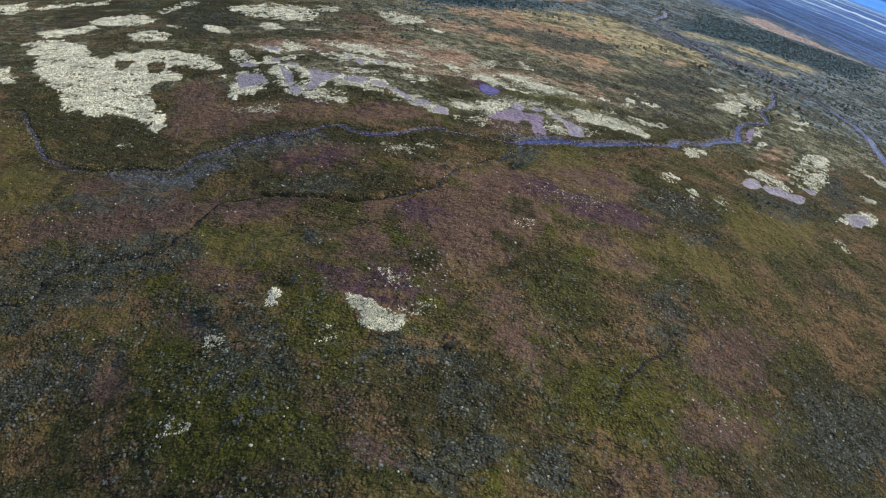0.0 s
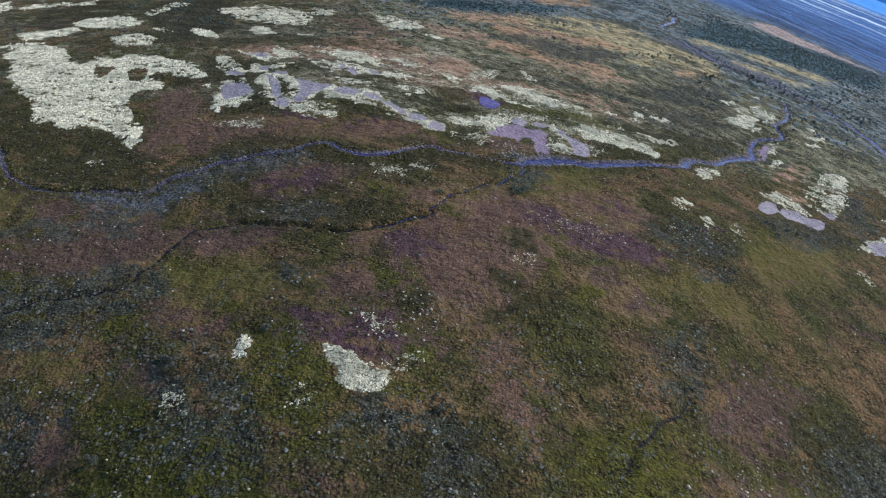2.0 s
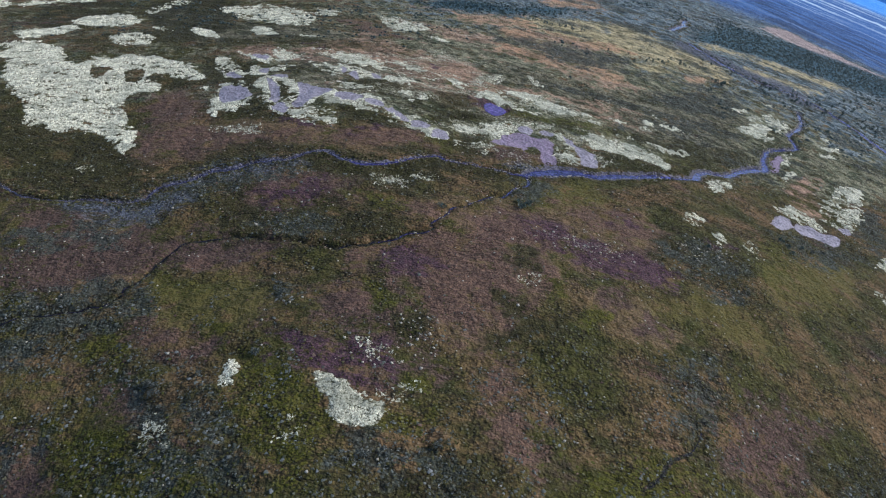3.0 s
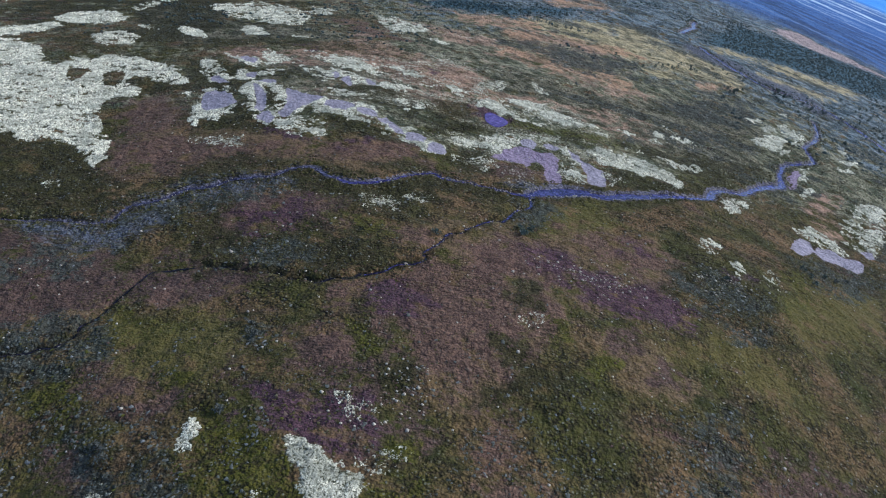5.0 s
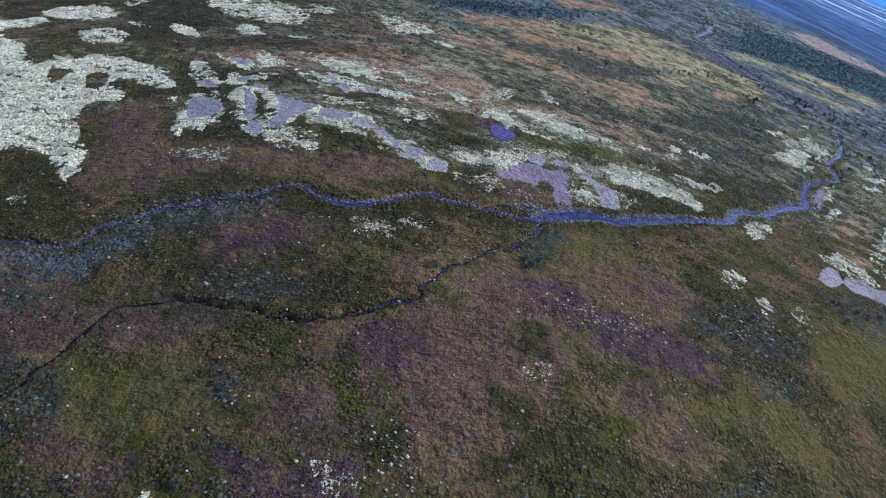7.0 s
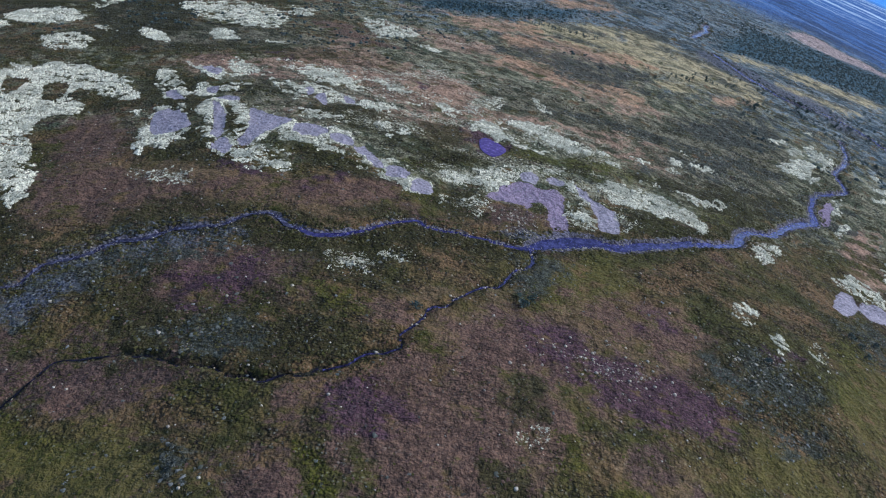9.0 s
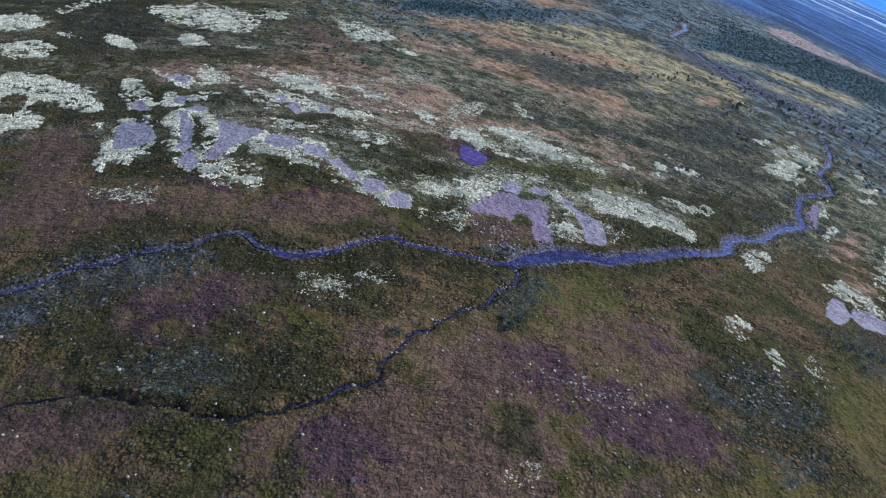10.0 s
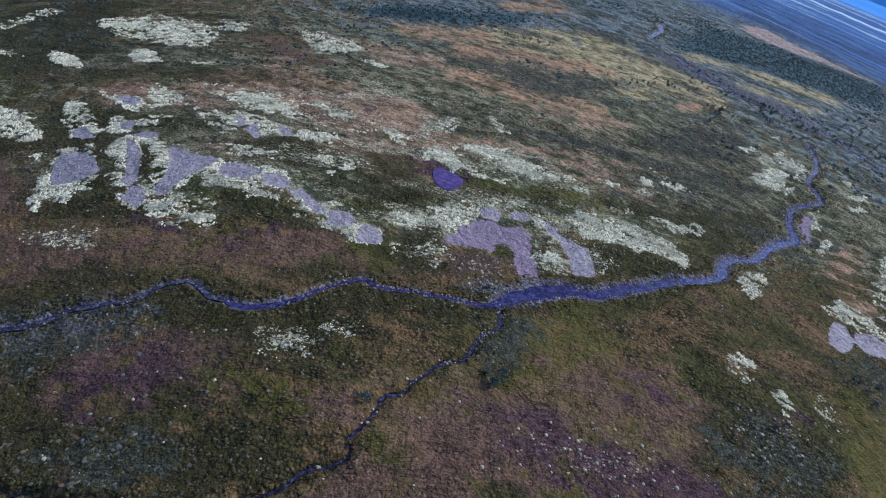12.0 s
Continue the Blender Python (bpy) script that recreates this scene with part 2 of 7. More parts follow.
FAR_SHRUB = plant_material("far_shrub", (0.030, 0.046, 0.040), (0.046, 0.064, 0.054), (0.08, 0.095, 0.08))
BIRCH = plant_material("birch_leaf", (0.060, 0.086, 0.070), (0.086, 0.116, 0.094), (0.12, 0.15, 0.12))
# needle tones with the blue haze of distance mixed in
SPRUCE = plant_material("spruce_needle", (0.046, 0.086, 0.094), (0.062, 0.106, 0.114), (0.085, 0.130, 0.138))


# ---- the lie of the land ----
def vnoise(x, y, seed):
    """Smooth value noise from 0 to 1 over arrays."""
    ix, iy = np.floor(x).astype(np.int64), np.floor(y).astype(np.int64)
    fx, fy = x - ix, y - iy
    fx, fy = fx * fx * (3 - 2 * fx), fy * fy * (3 - 2 * fy)

    def corner(a, b):
        h = (a * 374761393 + b * 668265263 + seed * 974634777) & 0xFFFFFFFF
        h = ((h ^ (h >> 13)) * 1274126177) & 0xFFFFFFFF
        return ((h ^ (h >> 16)) & 0xFFFF) / 65535.0

    top = corner(ix, iy) * (1 - fx) + corner(ix + 1, iy) * fx
    low = corner(ix, iy + 1) * (1 - fx) + corner(ix + 1, iy + 1) * fx
    return top * (1 - fy) + low * fy


def fbm(x, y, seed):
    return 0.55 * vnoise(x, y, seed) + 0.3 * vnoise(x * 2.1, y * 2.1, seed + 1) + 0.15 * vnoise(x * 4.3, y * 4.3, seed + 2)


LAND = [
    [1.82, 2.618, -11.776, -4.41, -8.526],
    [-2.603, 3.259, -20.069, -1.351, 16.881],
    [-0.616, 4.039, -31.376, -2.399, 30.97],
    [1.419, 1.681, -13.903, -8.015, 7.46],
    [-0.773, -2.783, 7.587, 4.644, -5.842],
]
HUMPS = [
    [0.0, 0.05, 0.22, 0.23, 0.06, 0.03, 0.01, 0.0],
    [-0.03, -0.22, 0.01, 0.39, 0.13, 0.12, -0.01, -0.02],
    [-0.13, -0.94, -0.7, 0.58, 0.2, 0.24, -0.14, -0.09],
    [-0.64, -0.42, 0.24, 0.42, 0.09, 1.13, 0.11, -0.2],
    [-1.77, 0.36, 1.21, -0.51, -0.52, 0.43, -0.7, -0.64],
    [-0.52, 0.82, 0.9, 0.17, 0.41, -0.35, -0.94, -0.45],
    [0.33, 0.35, -0.03, -0.19, -0.26, -0.61, -0.41, -0.15],
]


def land(x, y):
    """The broad shape: a low dome that falls to the sides and to the far plain."""
    x, y = np.asarray(x, float), np.asarray(y, float)
    r = np.hypot(x, y - 30)
    s, far = x / np.maximum(r, 1), np.log(np.clip(r, 40, 900) / 100)
    z = sum(LAND[i][j] * far**i * s**j for i in range(5) for j in range(5))
    calm = np.clip(r / 40, 0, 1)
    z = z * calm + 2.0 * (1 - calm)
    z = z + np.maximum(r - 900, 0) * (z - 47) / 900 * 0.97
    for j, row in enumerate(HUMPS):
        for i, h in enumerate(row):
            z = z + h * np.exp(-((x + 60 - 20 * i) ** 2 + (y - 45 - 20 * j) ** 2) / 450)
    return z


def smooth_line(pts, step=0.6, wiggle=0.0, seed=1):
    """A Catmull-Rom curve through the points, with a little meander."""
    p = np.array(pts, float)
    p = np.vstack([2 * p[0] - p[1], p, 2 * p[-1] - p[-2]])
    out = []
    for a, b, c, d in zip(p[:-3], p[1:-2], p[2:-1], p[3:]):
        n = max(2, int(np.hypot(*(c[:2] - b[:2])) / step))
        t = np.arange(n)[:, None] / n
        out.append(0.5 * (2 * b + (c - a) * t + (2 * a - 5 * b + 4 * c - d) * t**2 + (3 * b - a - 3 * c + d) * t**3))
    line = np.vstack([*out, p[-2:-1]])
    if wiggle:
        k = np.arange(len(line)) * 0.35
        line[:, 0] += wiggle * (vnoise(k, k * 0 + seed, seed) - 0.5)
        line[:, 1] += wiggle * (vnoise(k, k * 0 + seed + 9, seed + 5) - 0.5)
    return line


# each watercourse: points of (x, y, half width), depth of its channel
COURSES = []


def course(name, pts, depth, wiggle, label):
    COURSES.append((name, smooth_line(pts, 0.5, wiggle, len(COURSES) + 3), depth, label))


course("stream", [
    (-84.3, 119.1, 0.08), (-73.8, 106.2, 0.08), (-68.3, 99.4, 0.10), (-65.2, 97.4, 0.11), (-61.4, 95.1, 0.08), (-57.3, 94.4, 0.08),
    (-53.5, 94.2, 0.08), (-49.2, 94.9, 0.10), (-45.3, 94.5, 0.11), (-43.0, 95.5, 0.12), (-42.0, 98.6, 0.22), (-38.7, 101.1, 0.25),
    (-36.3, 103.7, 0.30), (-34.1, 104.4, 0.32), (-32.1, 105.7, 0.30), (-29.9, 106.8, 0.30), (-27.4, 107.4, 0.26), (-25.6, 108.3, 0.21),
    (-24.5, 109.7, 0.19), (-23.2, 110.8, 0.19), (-21.6, 111.2, 0.19), (-20.3, 110.7, 0.21), (-18.5, 109.4, 0.28), (-16.9, 108.7, 0.30),
], 0.5, 0.5, "narrow dark blue stream winding between low heath banks")
course("stream", [
    (-17.0, 108.8, 0.35), (-15.1, 108.3, 0.37), (-13.0, 108.7, 0.37), (-11.5, 109.5, 0.33), (-10.0, 110.5, 0.29), (-8.6, 111.9, 0.27), (-7.1, 113.5, 0.24),
    (-5.5, 114.4, 0.22), (-4.1, 115.2, 0.24), (-2.5, 114.5, 0.27), (-0.6, 114.3, 0.24), (1.8, 114.6, 0.24), (4.2, 114.7, 0.27),
    (6.7, 114.5, 0.27), (8.6, 114.5, 0.30), (10.4, 114.9, 0.60), (12.8, 117.2, 1.20), (15.9, 118.9, 1.60), (18.7, 120.2, 1.35), (22.0, 120.5, 1.15),
    (25.9, 122.4, 1.05), (30.0, 124.8, 0.90), (34.5, 127.8, 0.70),
], 0.5, 0.4, "blue stream widening to a pool below bare gravel banks")
course("stream", [
    (34.3, 127.6, 0.70), (38.2, 129.5, 0.60), (42.2, 132.7, 0.65), (44.0, 136.4, 0.75), (47.2, 140.1, 0.65), (52.0, 142.9, 0.59), (56.0, 148.0, 0.65), (60.4, 152.2, 0.92),
    (63.0, 153.7, 0.81), (64.3, 158.5, 0.49), (67.2, 165.2, 0.38), (72.3, 169.6, 0.38), (76.5, 172.6, 0.38), (77.0, 177.8, 0.38), (77.4, 181.4, 0.38),
    (83.3, 190.0, 0.43), (86.4, 197.5, 0.43), (88.9, 206.8, 0.49),
], 0.45, 0.5, "bright blue stream bending between lichen flats")
course("stream", [
    (65.8, 253.7, 0.6), (70.5, 242.6, 0.6), (77.3, 232.5, 0.7), (81.9, 227.3, 0.6), (90.2, 227.8, 0.6), (96.9, 226.8, 0.6), (103.0, 220.5, 0.6), (107.5, 211.0, 0.6), (110.5, 202.0, 0.7), (112.2, 192.5, 1.01), (110.1, 182.3, 1.01), (107.8, 169.9, 1.01), (106, 155, 1.01), (105, 130, 1.01),
], 0.15, 0.8, "second blue stream farther out on the heath")
course("brook", [
    (10.7, 114.6, 0.17), (10.6, 111.4, 0.17), (9.0, 109.0, 0.16), (7.9, 106.8, 0.16), (6.5, 104.6, 0.15), (5.1, 103.6, 0.13), (3.6, 102.0, 0.13), (2.2, 100.2, 0.12),
    (1.3, 98.6, 0.12), (-0.1, 98.0, 0.12), (-0.6, 96.3, 0.12), (-1.6, 94.8, 0.12), (-2.3, 93.2, 0.12), (-2.4, 91.5, 0.12), (-3.2, 91.0, 0.12), (-4.1, 90.0, 0.12),
    (-5.3, 89.5, 0.12), (-5.8, 88.8, 0.12), (-6.2, 88.1, 0.10), (-7.5, 87.4, 0.10), (-8.6, 86.9, 0.09),
], 0.55, 0.7, "narrow stony brook running down to the pool")
course("brook", [
    (-8.5, 86.9, 0.10), (-10.2, 86.4, 0.10), (-12.3, 85.2, 0.10), (-15.6, 85.2, 0.10), (-19.0, 85.8, 0.10), (-22.4, 86.3, 0.10), (-25.0, 86.9, 0.09), (-28.3, 86.6, 0.08),
    (-32.2, 85.8, 0.07), (-33.5, 83.7, 0.07), (-34.3, 80.6, 0.07), (-34.8, 77.1, 0.07), (-36.1, 73.8, 0.07), (-37.6, 72.0, 0.07), (-39.8, 71.8, 0.07), (-42.5, 71.1, 0.07),
    (-47.9, 68.6, 0.07), (-49.0, 63.6, 0.07), (-53.3, 62.1, 0.07),
], 0.55, 0.9, "narrow dark brook cut into the heath")
course("brook", [
    (29.4, 66.7, 0.03), (27.3, 63.4, 0.03), (25.2, 61.7, 0.03), (23.9, 59.9, 0.03), (22.7, 58.2, 0.03), (21.2, 56.5, 0.03), (20.4, 54.0, 0.03),
], 0.25, 0.5, "thin trickle in a dark furrow of the heath")
course("stream", [
    (73.8, 294.9, 0.9), (71.2, 287.9, 0.9), (71.4, 284.7, 0.9), (67.5, 277.3, 0.9), (63.2, 268.5, 0.9),
], 0.3, 0.5, "distant pale bend of the river in the valley")



def near_course(x, y):
    """Depth of the channel, and closeness to open water, to peaty brooks and to painted bank shade, at each place."""
    cut, wet, peat = np.zeros_like(x), np.zeros_like(x), np.zeros_like(x)
    for name, line, depth, _ in COURSES:
        m = (x > line[:, 0].min() - 6) & (x < line[:, 0].max() + 6) & (y > line[:, 1].min() - 6) & (y < line[:, 1].max() + 6)
        idx = np.nonzero(m)[0]
        for part in np.array_split(idx, max(1, len(idx) // 20000)):
            if not len(part):
                continue
            d2 = (x[part, None] - line[None, :, 0]) ** 2 + (y[part, None] - line[None, :, 1]) ** 2
            k = d2.argmin(1)
            d, w = np.sqrt(d2[np.arange(len(part)), k]), line[k, 2]
            t = np.clip((d - 0.6 * w) / (0.8 if name == "brook" else 0.7), 0, 1)
            cut[part] = np.maximum(cut[part], depth * (1 - t * t * (3 - 2 * t)))
            if name == "brook":
                peat[part] = np.maximum(peat[part], np.clip(1 - (d - w) / 0.45, 0, 1))
            else:
                # a dark rim along the lower, heathy banks: cut peat and painted bank shadow
                bank_shade = np.clip(1 - np.abs(d - w - 0.75) / 0.4, 0, 1) * (y[part] < 128) * (w < 0.8)
                peat[part] = np.maximum(peat[part], 0.75 * bank_shade)
                wet[part] = np.maximum(wet[part], np.clip(1 - (d - w) / (0.55 + 0.7 * w), 0, 1))
    return cut, wet, peat


AREAS = []
SOFT = {"lichen": 0.5, "broken": 0.7, "gravel": 0.35, "scar": 0.4, "sparse": 1.0, "stony": 1.5, "hole": 0.8, "purple": 2.2, "clearing": 5.0, "forest": 6.0, "pool": 0.3}


def area(kind, pts):
    AREAS.append((kind, np.array(pts, float)))


# outlines of the ground covers: lichen and gravel on the ridge, heath, moss, scrub, far woods
area("lichen", [(-9.8, 62.7), (-8.1, 62.8), (-6.3, 61.4), (-4.5, 60.2), (-2.5, 60.1), (-2.2, 58.6), (-3.1, 57.0), (-4.5, 56.2), (-6.0, 56.5), (-7.6, 57.7), (-7.7, 59.5), (-9.0, 60.1)])
area("lichen", [(-18.5, 60.7), (-18.5, 63.9), (-17.3, 62.6), (-16.7, 60.1), (-17.6, 59.9)])
area("sparse", [(-23.8, 56.9), (-22.9, 56.5), (-21.2, 53.8), (-21.1, 53.0), (-22.5, 53.3)])
area("sparse", [(-24.3, 45.3), (-23.9, 45.6), (-22.9, 46.0), (-21.3, 44.4), (-22.8, 44.3)])
area("lichen", [(-20.7, 53.4), (-19.7, 53.4), (-19.5, 52.8), (-20.3, 52.8)])
area("sparse", [(-4.0, 60.8), (-0.4, 63.2), (0.4, 61.3), (-2.6, 60.3)])
area("sparse", [(-6.8, 68.4), (-3.5, 67.1), (-4.3, 65.2)])
area("sparse", [(9.5, 82.3), (10.7, 84.3), (11.8, 84.4), (11.1, 82.2)])
area("sparse", [(-10.9, 54.7), (-10.2, 56.6), (-9.0, 55.8), (-9.4, 54.2)])
area("lichen", [(74.4, 122.8), (78.3, 127.4), (86.2, 132.7), (86.4, 129.0), (82.6, 124.7)])
area("gravel", [(78.1, 126.1), (83.6, 129.7), (83.2, 126.2), (78.1, 122.8)])
area("lichen", [(69.3, 112.4), (71.1, 112.7), (72.2, 110.0), (70.4, 108.5)])
area("lichen", [(88.5, 140.6), (92.3, 140.2), (86.8, 136.7)])
area("lichen", [(94.9, 154.9), (99.8, 153.7), (97.9, 149.8)])
area("broken", [(35.3, 111.3), (39.2, 114.4), (38.9, 111.2), (36.1, 107.4)])
area("lichen", [(39.1, 107.6), (40.9, 106.7), (39.3, 105.1)])
area("sparse", [(44.9, 108.6), (46.0, 109.9), (46.2, 106.9), (44.8, 105.7)])
area("stony", [(-12.2, 103.6), (-9.5, 105.6), (-7.2, 104.7), (-6.7, 102.4), (-9.6, 101.6)])
area("sparse", [(-6.9, 106.0), (-5.6, 107.6), (-3.6, 107.6), (-4.1, 105.5)])
area("broken", [(36.1, 113.0), (38.7, 113.4), (39.2, 112.2), (36.5, 107.8), (35.4, 107.4)])
area("lichen", [(39.3, 108.3), (40.6, 109.2), (40.9, 107.5)])
area("sparse", [(44.8, 107.9), (46.4, 109.2), (46.1, 106.9)])
area("stony", [(14.5, 95.0), (16.2, 97.0), (21.2, 96.6), (24.4, 94.9), (21.3, 92.5), (17.8, 91.2), (15.2, 92.8)])
area("sparse", [(-1.4, 122.3), (3.2, 125.4), (5.3, 122.3), (2.7, 120.1)])
area("heath", [(-19.4, 116.9), (-18.6, 120.4), (-14.6, 122.7), (-8.6, 121.6), (-7.5, 118.9), (-10.5, 115.2), (-15.6, 114.0), (-18.1, 114.6)])
area("heath", [(-44.0, 116.8), (-37.7, 116.7), (-31.2, 116.0), (-23.6, 118.5), (-18.9, 115.5), (-24.8, 115.2), (-30.1, 113.5), (-37.5, 111.8), (-40.9, 111.5)])
area("heath", [(-57.3, 167.7), (-44.8, 168.1), (-32.8, 157.7), (-31.1, 155.1), (-37.8, 156.8), (-52.2, 162.9)])
area("heath", [(-15.2, 145.8), (-9.2, 149.5), (-3.8, 146.7), (-11.3, 141.9)])
area("brown", [(-31.0, 99.6), (-24.6, 101.1), (-19.7, 101.4), (-16.3, 98.8), (-19.1, 93.7), (-22.0, 90.3), (-25.2, 91.3), (-28.9, 95.8)])
area("heath", [(1.0, 92.5), (3.9, 97.3), (9.8, 98.9), (13.7, 96.7), (17.9, 92.3), (17.7, 90.6), (1.1, 87.7), (1.7, 89.4)])
area("heath", [(-7.4, 96.0), (-5.9, 97.8), (-2.5, 98.3), (-1.8, 96.4), (-5.1, 94.1)])
area("heath", [(70.1, 154.6), (75.5, 157.0), (72.2, 149.3), (65.9, 143.6)])
area("heath", [(14.6, 105.9), (23.0, 108.1), (31.1, 105.3), (31.0, 99.6), (23.8, 99.1), (16.2, 101.5)])
area("brown", [(-16.0, 68.2), (-12.3, 70.2), (-5.4, 70.4), (-2.3, 65.0), (-4.1, 61.5), (-11.0, 64.2), (-15.2, 65.2)])
area("heath", [(-5.1, 78.4), (-3.1, 87.6), (4.0, 92.3), (10.0, 88.7), (16.6, 88.1), (10.7, 76.9), (2.9, 71.1)])
area("heath", [(21.5, 95.8), (27.5, 93.2), (30.8, 91.7), (27.7, 88.6), (21.7, 88.8)])
area("brown", [(-30.8, 60.3), (-26.8, 60.2), (-24.9, 56.4), (-28.0, 55.3)])
area("heath", [(-58.2, 120.6), (-44.9, 120.7), (-37.9, 112.7), (-49.4, 105.7)])
area("heath", [(-32.5, 102.4), (-19.2, 101.5), (-14.6, 96.8), (-22.4, 92.8), (-30.9, 94.7)])
area("brown", [(-25.2, 70.6), (-20.5, 67.2), (-20.5, 62.8), (-24.3, 64.2)])
area("purple", [(-42.4, 173.8), (-39.5, 174.4), (-37.8, 170.5), (-40.7, 170.5)])
area("purple", [(-12.8, 169.0), (-9.8, 168.8), (-10.3, 165.5)])
area("purple", [(-18.5, 118.2), (-17.8, 121.2), (-16.6, 122.7), (-15.3, 122.7), (-16.9, 120.2)])
area("yellow", [(9.7, 227.2), (25.8, 230.5), (47.6, 235.1), (60.1, 222.6), (70.5, 216.9), (61.5, 211.9), (44.5, 218.8), (27.9, 222.1), (12.3, 218.8)])
area("ochre", [(-11.1, 163.6), (0.7, 158.3), (7.2, 156.6), (-0.7, 150.4), (-10.0, 155.5)])
area("ochre", [(10.8, 108.5), (14.6, 112.6), (21.9, 115.7), (20.2, 109.2), (12.5, 100.6), (9.9, 101.5)])
area("ochre", [(47.4, 102.1), (54.7, 111.6), (62.1, 110.2), (56.3, 100.8), (49.1, 97.6)])
area("ochre", [(24.5, 84.1), (36.1, 91.4), (42.3, 86.8), (44.1, 83.1), (32.7, 83.0)])
area("ochre", [(-74.6, 97.8), (-65.9, 96.3), (-57.0, 89.0), (-58.4, 80.9), (-65.2, 83.6)])
area("ochre", [(-84.0, 111.8), (-74.8, 107.4), (-69.5, 100.5), (-76.8, 101.0)])
area("green", [(-32.0, 54.2), (-26.4, 53.1), (-12.8, 48.0), (-16.6, 46.0), (-22.8, 45.9), (-19.6, 40.6), (-26.5, 43.7)])
area("green", [(-17.6, 64.2), (-10.6, 62.6), (-7.5, 56.8), (-11.3, 54.9), (-17.2, 58.8)])
area("green", [(-2.5, 59.5), (2.4, 60.8), (1.5, 56.7), (-3.2, 55.5)])
area("willow", [(-55.4, 68.4), (-52.9, 71.9), (-43.4, 74.5), (-33.9, 75.7), (-31.5, 71.7), (-37.9, 66.4), (-46.3, 60.8), (-48.4, 57.4)])
area("willow", [(-42.0, 98.8), (-33.6, 100.0), (-33.2, 94.7), (-47.3, 90.8), (-49.4, 93.3)])
area("willow", [(55.5, 118.6), (68.0, 124.7), (59.7, 112.9), (54.3, 111.8)])
area("willow", [(-4.3, 55.3), (0.4, 55.9), (4.0, 55.6), (-0.3, 51.4), (-5.3, 51.3)])
area("willow", [(-46.5, 54.4), (-40.3, 57.5), (-33.3, 54.3), (-37.1, 49.2), (-41.7, 46.5)])
area("willow", [(-58.4, 82.3), (-53.9, 86.5), (-45.4, 86.9), (-48.5, 81.3)])
area("willow", [(80.2, 146.4), (91.0, 152.6), (82.3, 132.5), (72.7, 124.4)])
area("willow", [(-18.5, 77.8), (-16.8, 77.0), (-15.9, 73.4), (-17.2, 74.1)])
area("willow", [(-25.3, 50.5), (-20.7, 54.4), (-13.0, 48.6), (-16.6, 47.6)])
area("willow", [(43.3, 181.4), (70.3, 207.8), (68.4, 191.1), (53.3, 175.0), (45.4, 175.3)])
area("willow", [(38.7, 160.6), (56.7, 174.5), (56.2, 166.0), (43.2, 158.0)])
area("willow", [(33.4, 103.4), (40.2, 105.1), (41.0, 99.9), (32.2, 95.1)])
area("willow", [(-35.6, 102.3), (-34.1, 105.4), (-29.3, 102.4), (-31.6, 98.9)])
area("willow", [(-22.1, 88.8), (-18.8, 89.9), (-18.6, 87.4), (-21.4, 87.3)])
area("dark", [(-40.4, 110.6), (-32.4, 112.1), (-24.1, 113.3), (-15.2, 112.6), (-7.1, 116.7), (-5.6, 115.0), (-17.3, 110.0), (-21.8, 111.7), (-24.8, 110.5), (-30.1, 107.4), (-36.9, 104.6)])
area("dark", [(-17.5, 88.9), (-13.8, 91.7), (-10.9, 89.2), (-14.1, 86.6)])
area("dark", [(-104.9, 219.9), (-83.2, 232.0), (-64.7, 188.2), (-71.0, 173.1), (-81.2, 179.9)])
area("dark", [(8.4, 104.4), (12.2, 104.5), (10.9, 101.0), (8.8, 100.5)])
area("dark", [(-40.8, 134.2), (-37.5, 144.6), (-28.2, 133.9), (-30.1, 129.2)])
area("brown", [(-64.1, 96.4), (-50.1, 92.9), (-36.9, 83.0), (-31.8, 89.4), (-22.4, 92.8), (-13.2, 89.3), (-23.6, 79.5), (-35.0, 78.5), (-48.0, 75.7), (-63.1, 88.7)])
area("dark", [(-82.5, 127.5), (-66.3, 118.9), (-52.6, 108.5), (-55.9, 98.9), (-66.6, 100.7), (-78.0, 112.5)])
area("tan", [(-43.6, 123.2), (-23.0, 118.4), (-6.2, 117.3), (-11.2, 109.6), (-25.0, 109.7), (-37.0, 110.2), (-49.4, 105.7), (-54.1, 114.2)])
area("tan", [(-3.0, 98.2), (3.6, 101.6), (17.1, 108.4), (31.1, 105.3), (31.7, 98.5), (24.6, 92.1), (-0.6, 87.5)])
area("brown", [(-35.6, 102.3), (-23.0, 103.3), (-14.7, 101.8), (-13.5, 97.7), (-19.9, 90.4), (-26.8, 90.2)])
area("field", [(1.6, 214.9), (10.9, 215.6), (19.6, 203.7), (28.1, 199.5), (34.7, 193.4), (38.5, 186.6), (30.9, 183.7), (24.2, 185.7), (15.1, 188.6), (8.2, 199.1), (3.2, 204.5)])
area("field", [(-12.7, 225.5), (2.5, 229.3), (9.7, 229.9), (13.7, 219.7), (2.9, 215.6), (-10.4, 216.1)])
area("tan", [(-39.9, 183.9), (-30.9, 182.6), (-17.0, 176.9), (-6.4, 175.0), (0.6, 160.9), (11.7, 154.1), (1.0, 151.2), (-10.0, 155.5), (-21.9, 161.5), (-33.8, 170.6)])
area("heath", [(-58.7, 168.6), (-49.8, 170.8), (-35.0, 161.8), (-29.4, 158.6), (-30.7, 153.8), (-38.7, 156.7), (-49.7, 161.6)])
area("heath", [(-42.6, 204.9), (-31.2, 203.3), (-19.3, 190.5), (-22.8, 185.4), (-33.7, 193.8)])
